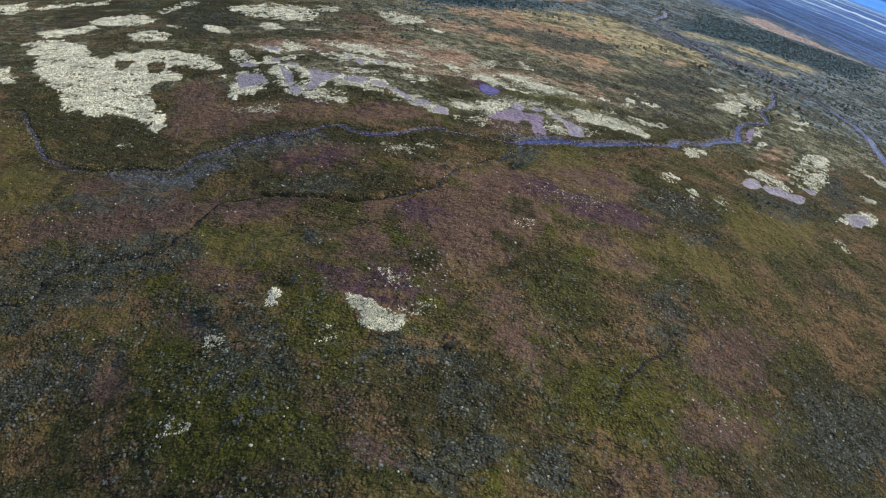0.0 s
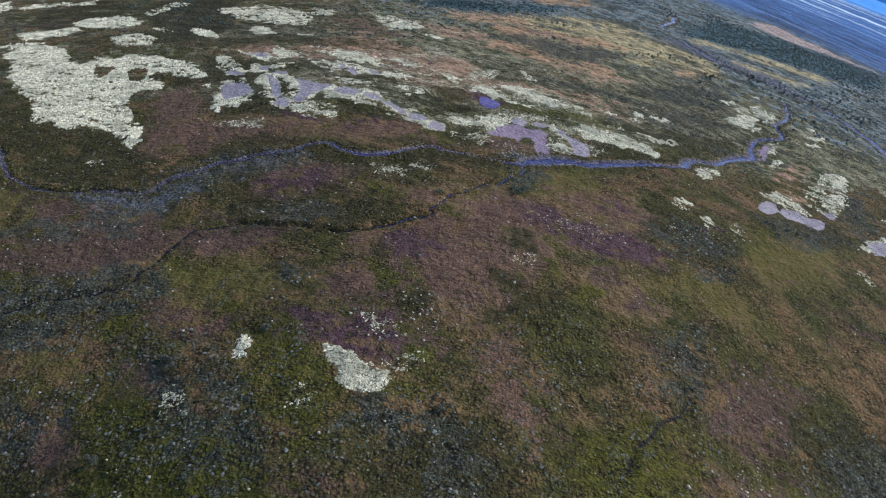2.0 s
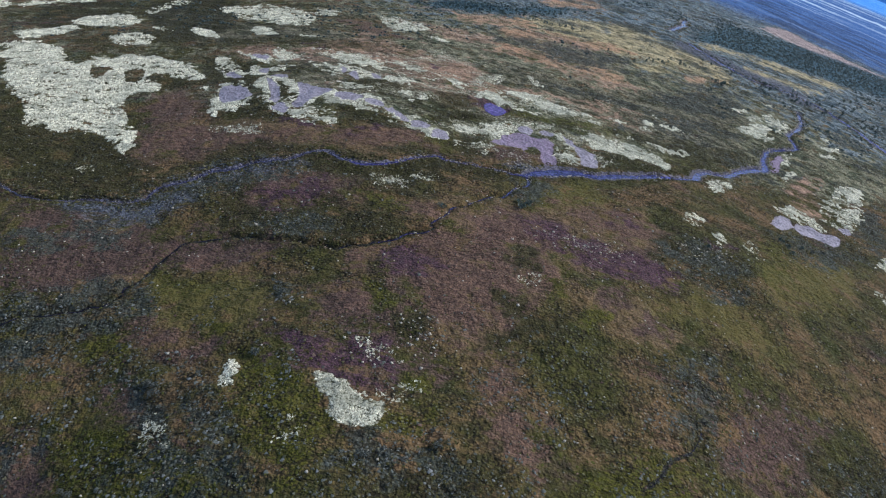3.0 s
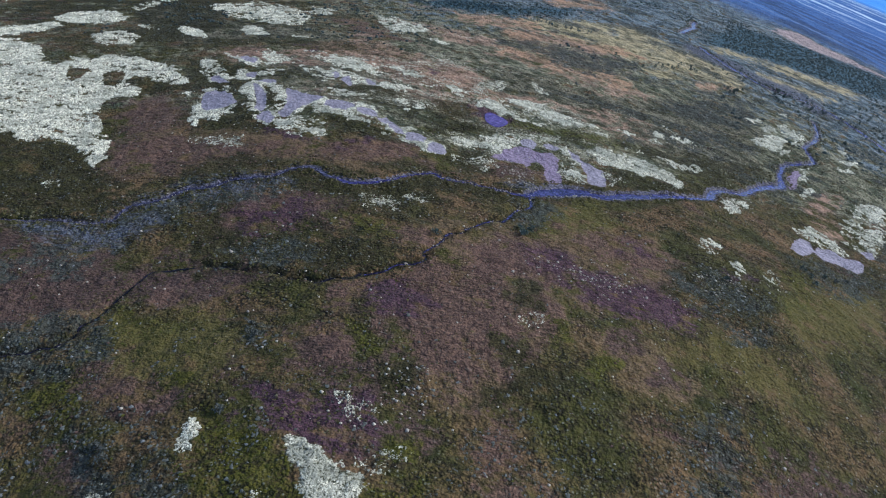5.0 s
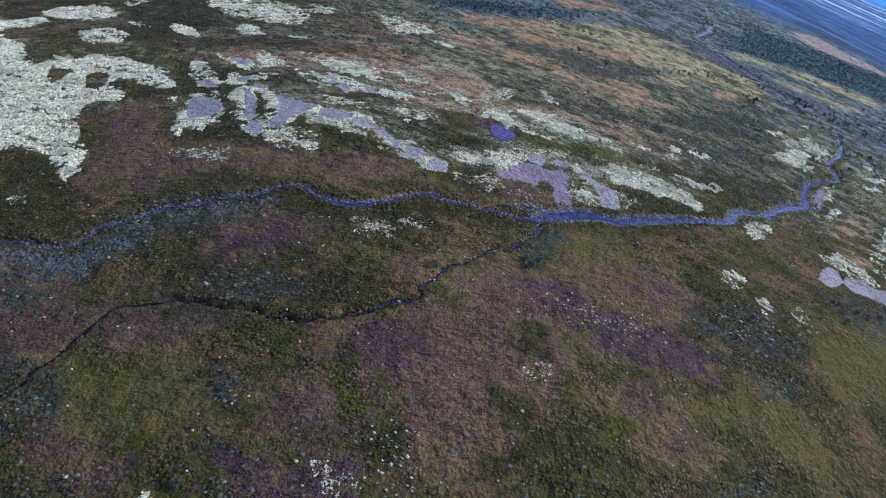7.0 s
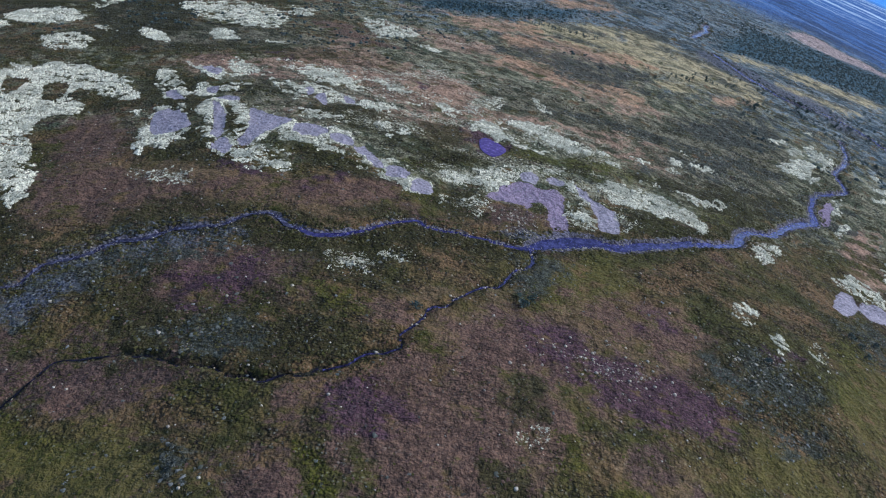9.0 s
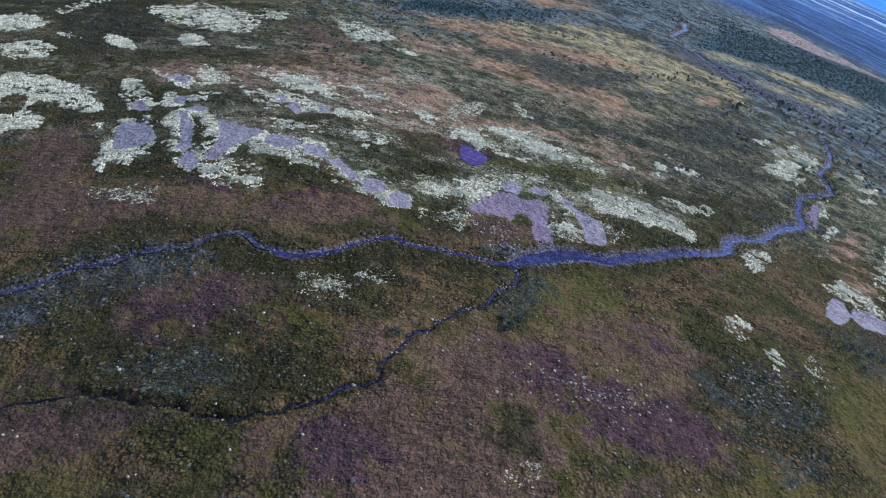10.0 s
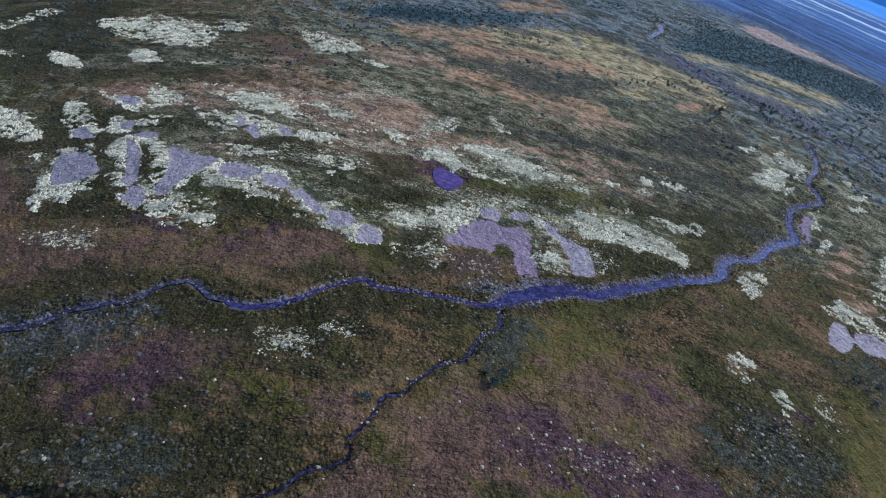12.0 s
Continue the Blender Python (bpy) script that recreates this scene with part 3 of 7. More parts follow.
area("dark", [(-7.7, 133.8), (1.7, 139.7), (13.0, 142.7), (19.7, 142.1), (4.9, 137.7), (-5.1, 130.4)])
area("dark", [(-21.1, 150.1), (-3.6, 144.7), (1.4, 145.1), (-7.5, 137.3), (-18.3, 138.0), (-25.4, 141.7)])
area("dark", [(27.4, 147.7), (47.7, 155.7), (62.7, 159.8), (51.4, 143.9), (42.3, 141.8), (30.2, 143.7)])
area("dark", [(39.4, 138.5), (47.4, 143.2), (42.9, 135.8), (37.2, 131.2)])
area("green", [(11.3, 108.7), (15.4, 113.8), (21.3, 115.5), (17.1, 108.4), (12.0, 101.3), (9.3, 99.9)])
area("green", [(50.5, 113.3), (55.6, 113.0), (48.4, 99.9), (42.8, 98.7)])
area("ochre", [(-20.3, 96.7), (-17.7, 96.2), (-17.7, 92.6), (-19.5, 93.7)])
area("sparse", [(16.1, 128.6), (19.9, 124.6), (17.6, 122.6), (15.0, 124.3)])
area("purple", [(9.8, 97.9), (13.8, 98.1), (15.5, 95.3), (13.3, 93.0), (10.6, 94.2)])
area("purple", [(38.2, 104.8), (41.7, 105.6), (39.8, 102.9), (37.9, 102.6)])
area("purple", [(22.8, 104.7), (25.4, 105.8), (26.1, 104.0), (23.0, 102.8)])
area("purple", [(-24.5, 96.5), (-22.2, 98.8), (-20.5, 97.3), (-22.2, 94.5)])
area("purple", [(-0.2, 149.5), (3.7, 149.2), (6.8, 144.6), (6.0, 140.7), (2.8, 140.2), (0.5, 143.7)])
area("purple", [(-15.1, 64.7), (-11.4, 66.0), (-6.1, 66.0), (-2.9, 62.6), (-4.6, 61.2), (-9.5, 63.2), (-13.5, 63.6)])
area("purple", [(24.9, 90.3), (28.3, 92.8), (29.7, 90.3), (25.9, 88.5)])
area("brown", [(-31.7, 100.9), (-22.7, 102.6), (-14.7, 101.8), (-14.4, 97.6), (-20.3, 91.4), (-26.5, 91.3)])
area("field", [(-1.2, 194.3), (7.0, 196.6), (15.3, 192.0), (21.9, 185.9), (14.9, 183.7), (5.9, 188.8)])
area("field", [(13.9, 224.8), (24.9, 220.0), (36.4, 221.4), (44.1, 216.3), (32.2, 212.0), (20.2, 212.4)])
area("field", [(56.2, 207.9), (66.5, 213.9), (62.4, 205.5), (52.8, 200.3)])
area("yellow", [(39.6, 207.1), (48.2, 209.5), (52.8, 205.4), (43.7, 200.9)])
area("green", [(2.9, 149.9), (13.1, 144.6), (18.1, 143.1), (8.9, 140.2), (1.5, 142.3)])
area("green", [(25.6, 147.7), (41.6, 152.2), (51.7, 152.4), (38.4, 147.4), (25.9, 144.1)])
area("green", [(42.5, 145.4), (54.2, 151.2), (47.8, 141.8), (41.6, 139.8)])
area("ochre", [(-6.3, 154.8), (2.4, 163.2), (9.1, 160.0), (1.0, 153.0)])
area("stony", [(7.0, 119.0), (12.4, 120.6), (11.8, 117.2), (8.6, 115.4)])
area("green", [(-6.0, 126.5), (-1.4, 122.3), (-1.6, 117.4), (-5.0, 119.8), (-6.6, 121.6)])
area("green", [(-8.2, 132.0), (-2.7, 135.3), (-0.9, 132.2), (-6.3, 129.1)])
area("green", [(-24.3, 132.8), (-17.9, 130.6), (-13.0, 127.2), (-15.4, 125.7), (-21.4, 128.1)])
area("green", [(20.2, 132.9), (24.9, 133.2), (29.4, 132.1), (35.5, 131.2), (26.8, 126.9), (23.9, 127.2)])
area("green", [(16.6, 146.1), (26.8, 149.3), (21.2, 141.1), (15.5, 142.0)])
area("dark", [(-47.6, 145.5), (-43.2, 141.2), (-40.0, 134.1), (-36.5, 127.9), (-39.4, 129.6), (-42.0, 137.6)])
area("dark", [(-22.9, 128.5), (-16.0, 128.2), (-11.0, 123.9), (-15.9, 122.3), (-21.8, 124.7)])
area("dark", [(-2.6, 127.2), (2.5, 123.8), (4.1, 119.4), (-0.9, 117.6), (-3.9, 121.4)])
area("brown", [(-7.4, 118.4), (4.0, 122.4), (5.4, 119.8), (-4.4, 115.4)])
area("bed", [(89.7, 230.5), (97.4, 229.0), (102.4, 221.9), (97.2, 218.0), (91.0, 222.1)])
area("bed", [(6.4, 117.2), (8.6, 117.0), (10.8, 116.1), (12.2, 117.7), (14.7, 120.5), (13.7, 120.8), (11.2, 118.4), (9.3, 118.8), (7.3, 118.3)])
area("sparse", [(-12.5, 104.7), (-9.5, 105.6), (-7.1, 104.3), (-8.2, 101.8), (-11.3, 102.1)])
area("purple", [(14.7, 95.8), (19.7, 91.2), (24.7, 89.4), (30.7, 89.9), (30.2, 93.8), (23.5, 94.1), (17.5, 97.7)])
area("brown", [(-5.1, 72.1), (-2.7, 73.4), (0.6, 71.6), (2.1, 66.7), (-0.0, 63.2), (-3.1, 65.4)])
area("purple", [(-7.4, 84.4), (-4.7, 85.9), (-1.6, 84.9), (-1.7, 82.2), (-6.0, 81.7)])
area("purple", [(-16.5, 66.8), (-12.8, 65.6), (-7.5, 62.7), (-2.7, 62.9), (-2.8, 66.7), (-6.6, 68.5), (-10.8, 66.9), (-14.6, 67.7)])
area("brown", [(-17.7, 74.7), (-13.4, 76.6), (-7.9, 75.6), (-7.0, 70.3), (-11.2, 68.3), (-15.2, 69.8)])
area("stony", [(-6.0, 68.3), (-4.3, 69.0), (-3.0, 67.1), (-3.0, 64.8), (-4.7, 65.0)])
area("rust", [(-57.6, 164.2), (-49.8, 170.8), (-42.0, 168.5), (-36.8, 180.8), (-28.1, 189.4), (-15.1, 177.7), (-2.2, 173.9), (2.8, 162.0), (3.1, 152.2), (-4.2, 150.9), (-13.3, 153.8), (-26.0, 163.0), (-40.4, 163.9), (-49.8, 157.6)])
area("rust", [(-15.6, 147.6), (-4.6, 155.6), (3.3, 147.9), (0.1, 139.0), (-9.4, 139.9)])
area("rust", [(2.9, 215.6), (12.3, 216.4), (24.6, 217.6), (35.6, 216.5), (27.6, 206.8), (16.0, 207.6), (7.0, 206.6)])
area("rust", [(1.5, 195.7), (10.6, 196.6), (17.4, 186.6), (26.3, 184.0), (38.5, 186.6), (40.3, 183.5), (27.6, 175.7), (21.3, 178.4), (12.7, 184.1), (6.0, 187.2), (1.8, 188.6)])
area("rust", [(-27.5, 209.2), (-11.9, 206.0), (1.2, 203.5), (1.5, 195.7), (-13.0, 194.9)])
area("moor", [(-104.9, 219.9), (-73.5, 210.3), (-68.5, 196.5), (-48.6, 190.3), (-39.6, 190.2), (-26.1, 180.5), (-36.8, 180.8), (-46.3, 180.5), (-57.0, 173.6), (-62.4, 170.1), (-77.1, 173.0)])
area("moor", [(-45.0, 159.0), (-34.7, 166.8), (-21.3, 158.6), (-14.6, 161.8), (-4.2, 150.9), (-14.8, 143.4), (-17.3, 140.3), (-19.7, 137.5), (-26.3, 139.5), (-31.2, 142.8), (-36.7, 146.8)])
area("dark", [(-54.4, 157.7), (-48.2, 153.9), (-43.7, 141.3), (-42.4, 136.0), (-48.3, 140.2), (-51.8, 142.3), (-58.1, 154.4)])
area("dark", [(-23.7, 129.9), (-17.4, 128.5), (-11.0, 123.9), (-15.9, 122.3), (-20.9, 121.8)])
area("dark", [(-40.0, 132.6), (-36.4, 129.3), (-34.2, 125.2), (-29.6, 122.6), (-29.9, 120.3), (-35.6, 121.6), (-40.3, 124.4), (-38.0, 128.1)])
area("willow", [(1.2, 203.5), (16.1, 209.8), (29.0, 207.7), (39.6, 207.1), (34.2, 198.1), (26.9, 188.7), (18.8, 190.5), (10.7, 198.5), (1.5, 197.6)])
area("moor", [(2.2, 179.0), (14.6, 176.2), (27.4, 173.7), (42.3, 182.1), (65.9, 195.2), (63.8, 178.4), (56.7, 155.1), (41.0, 149.9), (27.1, 151.5), (19.0, 153.4), (11.9, 159.0), (2.7, 164.7)])
area("yellow", [(6.8, 230.8), (27.1, 245.2), (44.5, 254.0), (54.7, 246.3), (63.1, 233.8), (68.5, 225.3), (74.9, 216.7), (64.6, 212.4), (51.0, 209.7), (40.4, 211.6), (29.8, 214.5), (16.5, 219.1), (6.9, 222.9)])
area("field", [(15.2, 269.0), (38.1, 285.7), (38.2, 270.9), (18.1, 257.1)])
area("purple", [(14.9, 94.8), (18.8, 92.5), (24.3, 93.2), (30.2, 91.8), (30.1, 89.4), (26.1, 87.3), (23.1, 89.7), (17.2, 88.7), (14.8, 90.8)])
area("purple", [(10.9, 95.6), (15.0, 96.0), (14.2, 93.3), (11.6, 94.0)])
area("purple", [(-5.9, 85.2), (-1.7, 85.5), (-1.3, 82.8), (-4.2, 82.7)])
area("dark", [(8.3, 90.0), (10.9, 89.9), (11.5, 85.2), (9.1, 82.6), (8.1, 85.9)])
area("dark", [(5.8, 79.9), (8.1, 79.8), (8.6, 75.5), (6.7, 75.7)])
area("dark", [(5.4, 72.6), (8.5, 72.8), (8.1, 69.8), (6.1, 70.4)])
area("willow", [(30.4, 100.3), (42.0, 103.7), (41.9, 98.2), (35.6, 94.2), (30.3, 95.7)])
area("stony", [(15.7, 95.7), (20.7, 97.8), (21.7, 94.2), (17.6, 94.2)])
area("ochre", [(47.1, 106.7), (54.3, 111.4), (59.8, 107.4), (59.4, 102.8), (49.7, 95.6), (44.9, 97.8)])
area("willow", [(55.6, 119.0), (65.7, 123.6), (63.0, 115.8), (56.5, 112.2), (54.7, 114.4)])
area("tan", [(20.0, 104.9), (31.0, 107.0), (28.7, 95.1), (24.5, 100.1)])
area("tan", [(17.6, 84.7), (23.9, 85.5), (28.2, 81.0), (26.1, 76.1), (22.2, 77.3), (17.8, 80.0)])
area("heath", [(0.3, 96.8), (8.2, 97.0), (12.2, 93.7), (8.3, 91.1), (7.6, 83.0), (2.5, 85.1)])
area("heath", [(8.7, 79.9), (12.1, 77.2), (8.8, 76.2)])
area("dark", [(9.4, 75.7), (14.9, 78.2), (14.2, 73.2), (10.6, 71.5)])
area("heath", [(-11.6, 84.3), (-8.3, 85.3), (-7.7, 80.3), (-10.7, 80.7)])
area("heath", [(-11.9, 75.6), (-7.7, 75.8), (-6.9, 72.6), (-10.4, 72.1)])
area("brown", [(-22.6, 76.3), (-17.7, 75.0), (-15.5, 69.4), (-19.9, 69.1)])
area("green", [(-8.4, 78.5), (-5.5, 78.1), (-5.1, 73.6), (-6.8, 74.0)])
area("dark", [(-18.3, 76.6), (-16.1, 75.1), (-12.6, 69.7), (-10.9, 67.4), (-13.6, 68.3), (-16.6, 72.1)])
area("brown", [(-3.3, 72.6), (0.7, 72.8), (1.5, 68.0), (-1.3, 67.3)])
area("stony", [(-3.3, 72.6), (0.7, 72.8), (1.5, 68.0), (-1.3, 67.3)])
area("brown", [(-24.2, 66.4), (-21.5, 67.1), (-20.1, 64.2), (-22.8, 64.7)])
area("green", [(-14.6, 64.5), (-10.0, 63.3), (-9.1, 60.7), (-13.3, 60.3)])
area("green", [(-2.4, 63.6), (-0.0, 65.3), (0.9, 62.7), (-2.1, 62.0)])
area("green", [(-36.0, 68.6), (-31.2, 68.8), (-27.9, 64.1), (-32.9, 64.0)])
area("willow", [(-40.5, 75.3), (-36.0, 76.4), (-32.9, 74.3), (-34.9, 72.0), (-38.1, 71.8)])
area("willow", [(-33.0, 73.5), (-31.8, 74.3), (-30.0, 69.4), (-31.9, 70.7)])
area("heath", [(-31.9, 80.9), (-27.8, 81.2), (-26.6, 78.6), (-30.0, 78.4)])
area("green", [(-32.4, 77.4), (-26.0, 76.1), (-27.3, 72.3), (-31.4, 73.6)])
area("ochre", [(-41.0, 62.6), (-34.7, 64.2), (-32.8, 58.8), (-36.5, 56.7)])
area("heath", [(-30.7, 61.6), (-27.2, 61.2), (-25.4, 57.6), (-28.5, 57.9)])
area("willow", [(-27.0, 61.6), (-25.1, 60.9), (-23.2, 57.0), (-25.2, 58.8)])
area("heath", [(-31.5, 68.2), (-20.5, 67.2), (-19.4, 63.8), (-28.6, 64.7)])
area("green", [(-31.3, 54.2), (-26.8, 52.5), (-24.9, 46.6), (-28.7, 48.5)])
area("green", [(-25.1, 47.1), (-20.4, 45.6), (-15.0, 41.3), (-19.1, 40.5), (-24.0, 44.5)])
area("green", [(-19.7, 51.6), (-13.8, 49.4), (-12.7, 45.8), (-17.0, 47.1)])
area("brown", [(-6.1, 42.3), (-2.2, 42.6), (0.2, 39.4), (-4.5, 39.4)])
area("willow", [(-3.0, 54.7), (0.3, 56.3), (0.8, 52.1), (-2.1, 52.2)])
area("willow", [(-0.0, 41.1), (3.0, 42.6), (3.4, 38.7), (0.4, 38.2)])
area("ochre", [(46.7, 103.5), (55.3, 113.1), (66.6, 121.2), (66.6, 115.7), (60.6, 103.7), (48.0, 94.0), (44.9, 95.0)])
area("ochre", [(10.3, 108.9), (14.4, 113.2), (21.6, 114.7), (23.2, 110.3), (17.6, 102.5), (11.1, 101.8)])
area("willow", [(56.7, 120.5), (63.1, 124.7), (69.0, 124.2), (66.9, 119.2), (58.4, 112.5), (54.5, 112.5)])
area("tan", [(-1.6, 92.7), (8.3, 98.1), (17.2, 97.8), (28.1, 110.2), (32.2, 105.2), (16.4, 84.8), (12.1, 73.7), (7.2, 69.0), (0.6, 69.4)])
area("tan", [(-57.9, 125.2), (-17.9, 119.0), (-6.6, 121.1), (-8.1, 116.3), (-25.5, 112.0), (-38.3, 108.1), (-50.5, 108.3)])
area("brown", [(-33.6, 102.8), (-10.7, 106.1), (-10.3, 97.2), (-28.2, 94.6)])
area("brown", [(-53.5, 85.7), (-38.0, 87.8), (-35.4, 81.4), (-43.4, 74.5), (-53.6, 73.1), (-59.1, 79.4)])
area("willow", [(-44.6, 94.9), (-41.6, 97.8), (-37.9, 101.6), (-34.8, 103.5), (-23.7, 104.7), (-23.3, 103.1), (-33.7, 100.4), (-36.7, 95.7), (-40.3, 91.2), (-43.4, 92.1)])
area("dark", [(-75.6, 115.9), (-56.0, 115.8), (-51.6, 108.4), (-44.4, 100.9), (-45.0, 95.9), (-53.8, 94.8), (-60.7, 95.5), (-69.0, 102.9)])
area("dark", [(7.9, 89.8), (10.4, 90.7), (10.7, 84.0), (8.7, 83.3)])
area("dark", [(6.1, 79.5), (10.7, 79.6), (9.9, 75.4), (7.0, 75.7)])
area("stony", [(10.9, 94.9), (18.1, 97.1), (21.3, 93.8), (16.8, 91.7)])
area("stony", [(32.6, 102.3), (40.2, 105.8), (40.3, 101.9), (33.7, 98.2)])
area("stony", [(14.6, 96.0), (18.7, 97.3), (21.6, 96.0), (24.3, 94.6), (21.2, 92.0), (17.3, 91.1), (15.2, 92.8)])
area("brown", [(5.0, 99.0), (10.9, 101.0), (15.9, 98.6), (17.8, 91.2), (5.3, 88.9)])
area("dark", [(29.5, 101.9), (35.8, 105.2), (40.9, 103.9), (39.3, 97.6), (31.4, 94.4), (28.4, 96.5)])
area("brown", [(21.6, 96.0), (28.0, 98.8), (30.3, 94.1), (21.7, 91.8)])
area("green", [(-23.6, 96.5), (-18.2, 97.4), (-15.5, 93.9), (-19.1, 92.6), (-23.1, 93.6)])
area("purple", [(-28.3, 98.3), (-21.6, 99.9), (-19.2, 102.8), (-19.2, 100.0), (-22.6, 96.6), (-26.4, 96.5)])
area("brown", [(-31.7, 100.9), (-25.6, 103.2), (-19.2, 104.4), (-18.2, 100.1), (-23.8, 97.2), (-29.6, 97.0)])
area("rust", [(65.3, 140.5), (72.2, 146.3), (71.0, 140.2), (64.1, 134.5)])
area("green", [(-32.7, 55.7), (-24.7, 53.6), (-18.2, 54.1), (-9.4, 47.4), (-9.0, 42.0), (-14.7, 40.5), (-21.7, 41.6), (-27.9, 46.8)])
area("green", [(-14.5, 62.5), (-8.9, 60.6), (-6.0, 55.1), (-7.9, 50.1), (-13.7, 55.1)])
area("heath", [(-36.7, 54.5), (-32.7, 54.3), (-29.6, 49.1), (-32.1, 48.0)])
area("willow", [(-20.5, 59.1), (-16.2, 55.3), (-10.9, 48.9), (-11.7, 47.8), (-16.5, 52.4), (-20.3, 56.6)])
area("heath", [(-31.2, 102.1), (-25.1, 104.8), (-18.6, 101.2), (-17.8, 93.2), (-25.7, 93.8)])
area("dark", [(-31.7, 95.7), (-25.0, 96.5), (-16.3, 96.2), (-13.8, 91.7), (-16.5, 87.4), (-22.9, 87.7), (-27.9, 89.1)])
area("dark", [(-36.0, 103.1), (-33.2, 103.8), (-29.3, 102.4), (-31.0, 99.6), (-34.0, 99.5)])
area("lichen", [(-46.6, 127.3), (-46.8, 128.6), (-47.6, 131.6), (-48.6, 135.4), (-48.9, 137.8), (-49.0, 139.9), (-48.3, 141.0), (-46.4, 140.4), (-44.5, 138.8), (-42.5, 136.5), (-41.0, 134.3), (-40.5, 132.4), (-40.1, 130.4), (-40.0, 128.0), (-40.5, 126.4), (-41.8, 125.9), (-43.3, 126.5), (-45.0, 127.4), (-44.2, 124.7), (-45.2, 125.1)])
area("gravel", [(-48.2, 136.9), (-48.5, 139.4), (-47.6, 140.4), (-45.9, 139.8), (-44.0, 138.2), (-41.3, 134.6), (-41.1, 133.1), (-41.9, 132.1), (-42.7, 131.2), (-43.8, 130.5), (-45.0, 130.7), (-46.6, 132.4)])
area("lichen", [(-57.5, 158.5), (-56.4, 159.0), (-53.8, 156.5), (-51.1, 153.0), (-49.1, 150.7), (-46.9, 146.9), (-46.5, 144.4), (-47.6, 143.6), (-49.5, 144.6), (-51.8, 147.4), (-54.8, 152.1)])
area("gravel", [(-51.5, 148.6), (-50.3, 148.9), (-48.0, 145.9), (-46.7, 144.0), (-48.2, 144.0), (-50.1, 145.7)])
area("broken", [(-48.7, 148.5), (-45.5, 147.6), (-44.7, 146.3), (-47.2, 146.2)])
area("lichen", [(-47.6, 151.6), (-47.1, 152.5), (-45.4, 151.5), (-43.3, 150.3), (-42.4, 147.4), (-42.9, 146.0), (-44.6, 145.9), (-46.0, 148.3)])
area("gravel", [(-45.1, 150.2), (-43.8, 150.8), (-42.8, 149.1), (-42.7, 147.0), (-43.8, 147.5)])
area("gravel", [(-41.3, 145.2), (-40.0, 146.4), (-38.5, 145.9), (-37.5, 144.2), (-38.8, 144.3), (-40.3, 143.6)])
area("lichen", [(-43.4, 141.6), (-43.0, 143.4), (-41.4, 145.2), (-38.5, 146.1), (-35.7, 142.6), (-35.2, 140.3), (-35.6, 137.9), (-36.2, 137.1), (-35.3, 133.7), (-34.6, 130.9), (-34.8, 129.2), (-36.1, 128.9), (-37.6, 130.1), (-38.9, 131.3), (-38.3, 132.7), (-38.4, 134.6), (-40.4, 137.7), (-42.1, 139.0)])
area("hole", [(-39.3, 142.7), (-38.0, 142.3), (-36.1, 139.2), (-35.2, 135.3), (-34.5, 131.8), (-35.6, 133.7), (-36.6, 137.1), (-38.4, 140.4)])
area("gravel", [(-41.2, 142.9), (-39.1, 141.2), (-37.1, 137.4), (-36.1, 134.6), (-35.1, 131.0), (-35.1, 129.2), (-36.2, 129.9), (-36.6, 131.9), (-37.3, 134.6), (-39.3, 139.0)])
area("lichen", [(-35.1, 126.2), (-35.0, 128.1), (-33.7, 129.4), (-32.1, 127.1), (-31.4, 124.6), (-32.2, 123.8), (-33.5, 124.6)])
area("gravel", [(-34.8, 127.6), (-34.4, 128.8), (-33.4, 128.7), (-32.3, 126.9), (-31.8, 125.1), (-32.2, 124.3), (-33.4, 125.0), (-34.3, 125.8)])
area("lichen", [(-35.9, 141.6), (-35.1, 142.6), (-33.0, 141.1), (-30.4, 139.3), (-27.8, 138.3), (-26.2, 138.0), (-25.9, 135.9), (-26.8, 134.1), (-28.1, 132.6), (-28.8, 130.4), (-29.5, 128.5), (-30.3, 127.1), (-31.9, 127.1), (-33.3, 129.2), (-34.0, 132.1), (-34.7, 135.3), (-35.4, 138.4)])
area("gravel", [(-34.4, 141.4), (-33.0, 140.7), (-30.8, 139.3), (-28.6, 138.4), (-26.7, 137.9), (-26.9, 136.3), (-28.3, 134.5), (-28.7, 132.2), (-29.6, 130.6), (-30.0, 128.9), (-30.2, 127.5), (-30.9, 126.9), (-31.8, 128.9), (-31.6, 130.6), (-31.6, 132.9), (-32.5, 136.1), (-33.8, 139.1)])
area("lichen", [(-27.6, 133.1), (-26.7, 134.9), (-25.8, 136.8), (-23.9, 137.4), (-21.4, 136.6), (-19.0, 135.9), (-17.2, 134.8), (-16.0, 132.8), (-16.0, 131.2), (-17.7, 130.6), (-19.4, 130.6), (-20.9, 129.7), (-22.7, 129.8), (-24.7, 129.7), (-26.4, 130.2)])
area("gravel", [(-25.6, 136.1), (-24.9, 137.0), (-22.9, 136.6), (-20.7, 135.4), (-20.7, 134.2), (-22.1, 132.7), (-23.7, 132.3), (-25.2, 133.5)])
area("gravel", [(-20.0, 134.2), (-18.7, 134.7), (-17.2, 134.1), (-16.2, 132.7), (-16.0, 131.1), (-17.3, 131.2), (-18.8, 131.8)])
area("broken", [(-20.9, 129.7), (-17.6, 130.2), (-15.4, 129.9), (-14.2, 127.9), (-12.0, 125.5), (-9.8, 124.3), (-9.2, 123.2), (-10.5, 123.0), (-12.1, 124.1), (-14.0, 125.4), (-15.4, 127.0), (-17.8, 128.4), (-20.1, 128.0)])
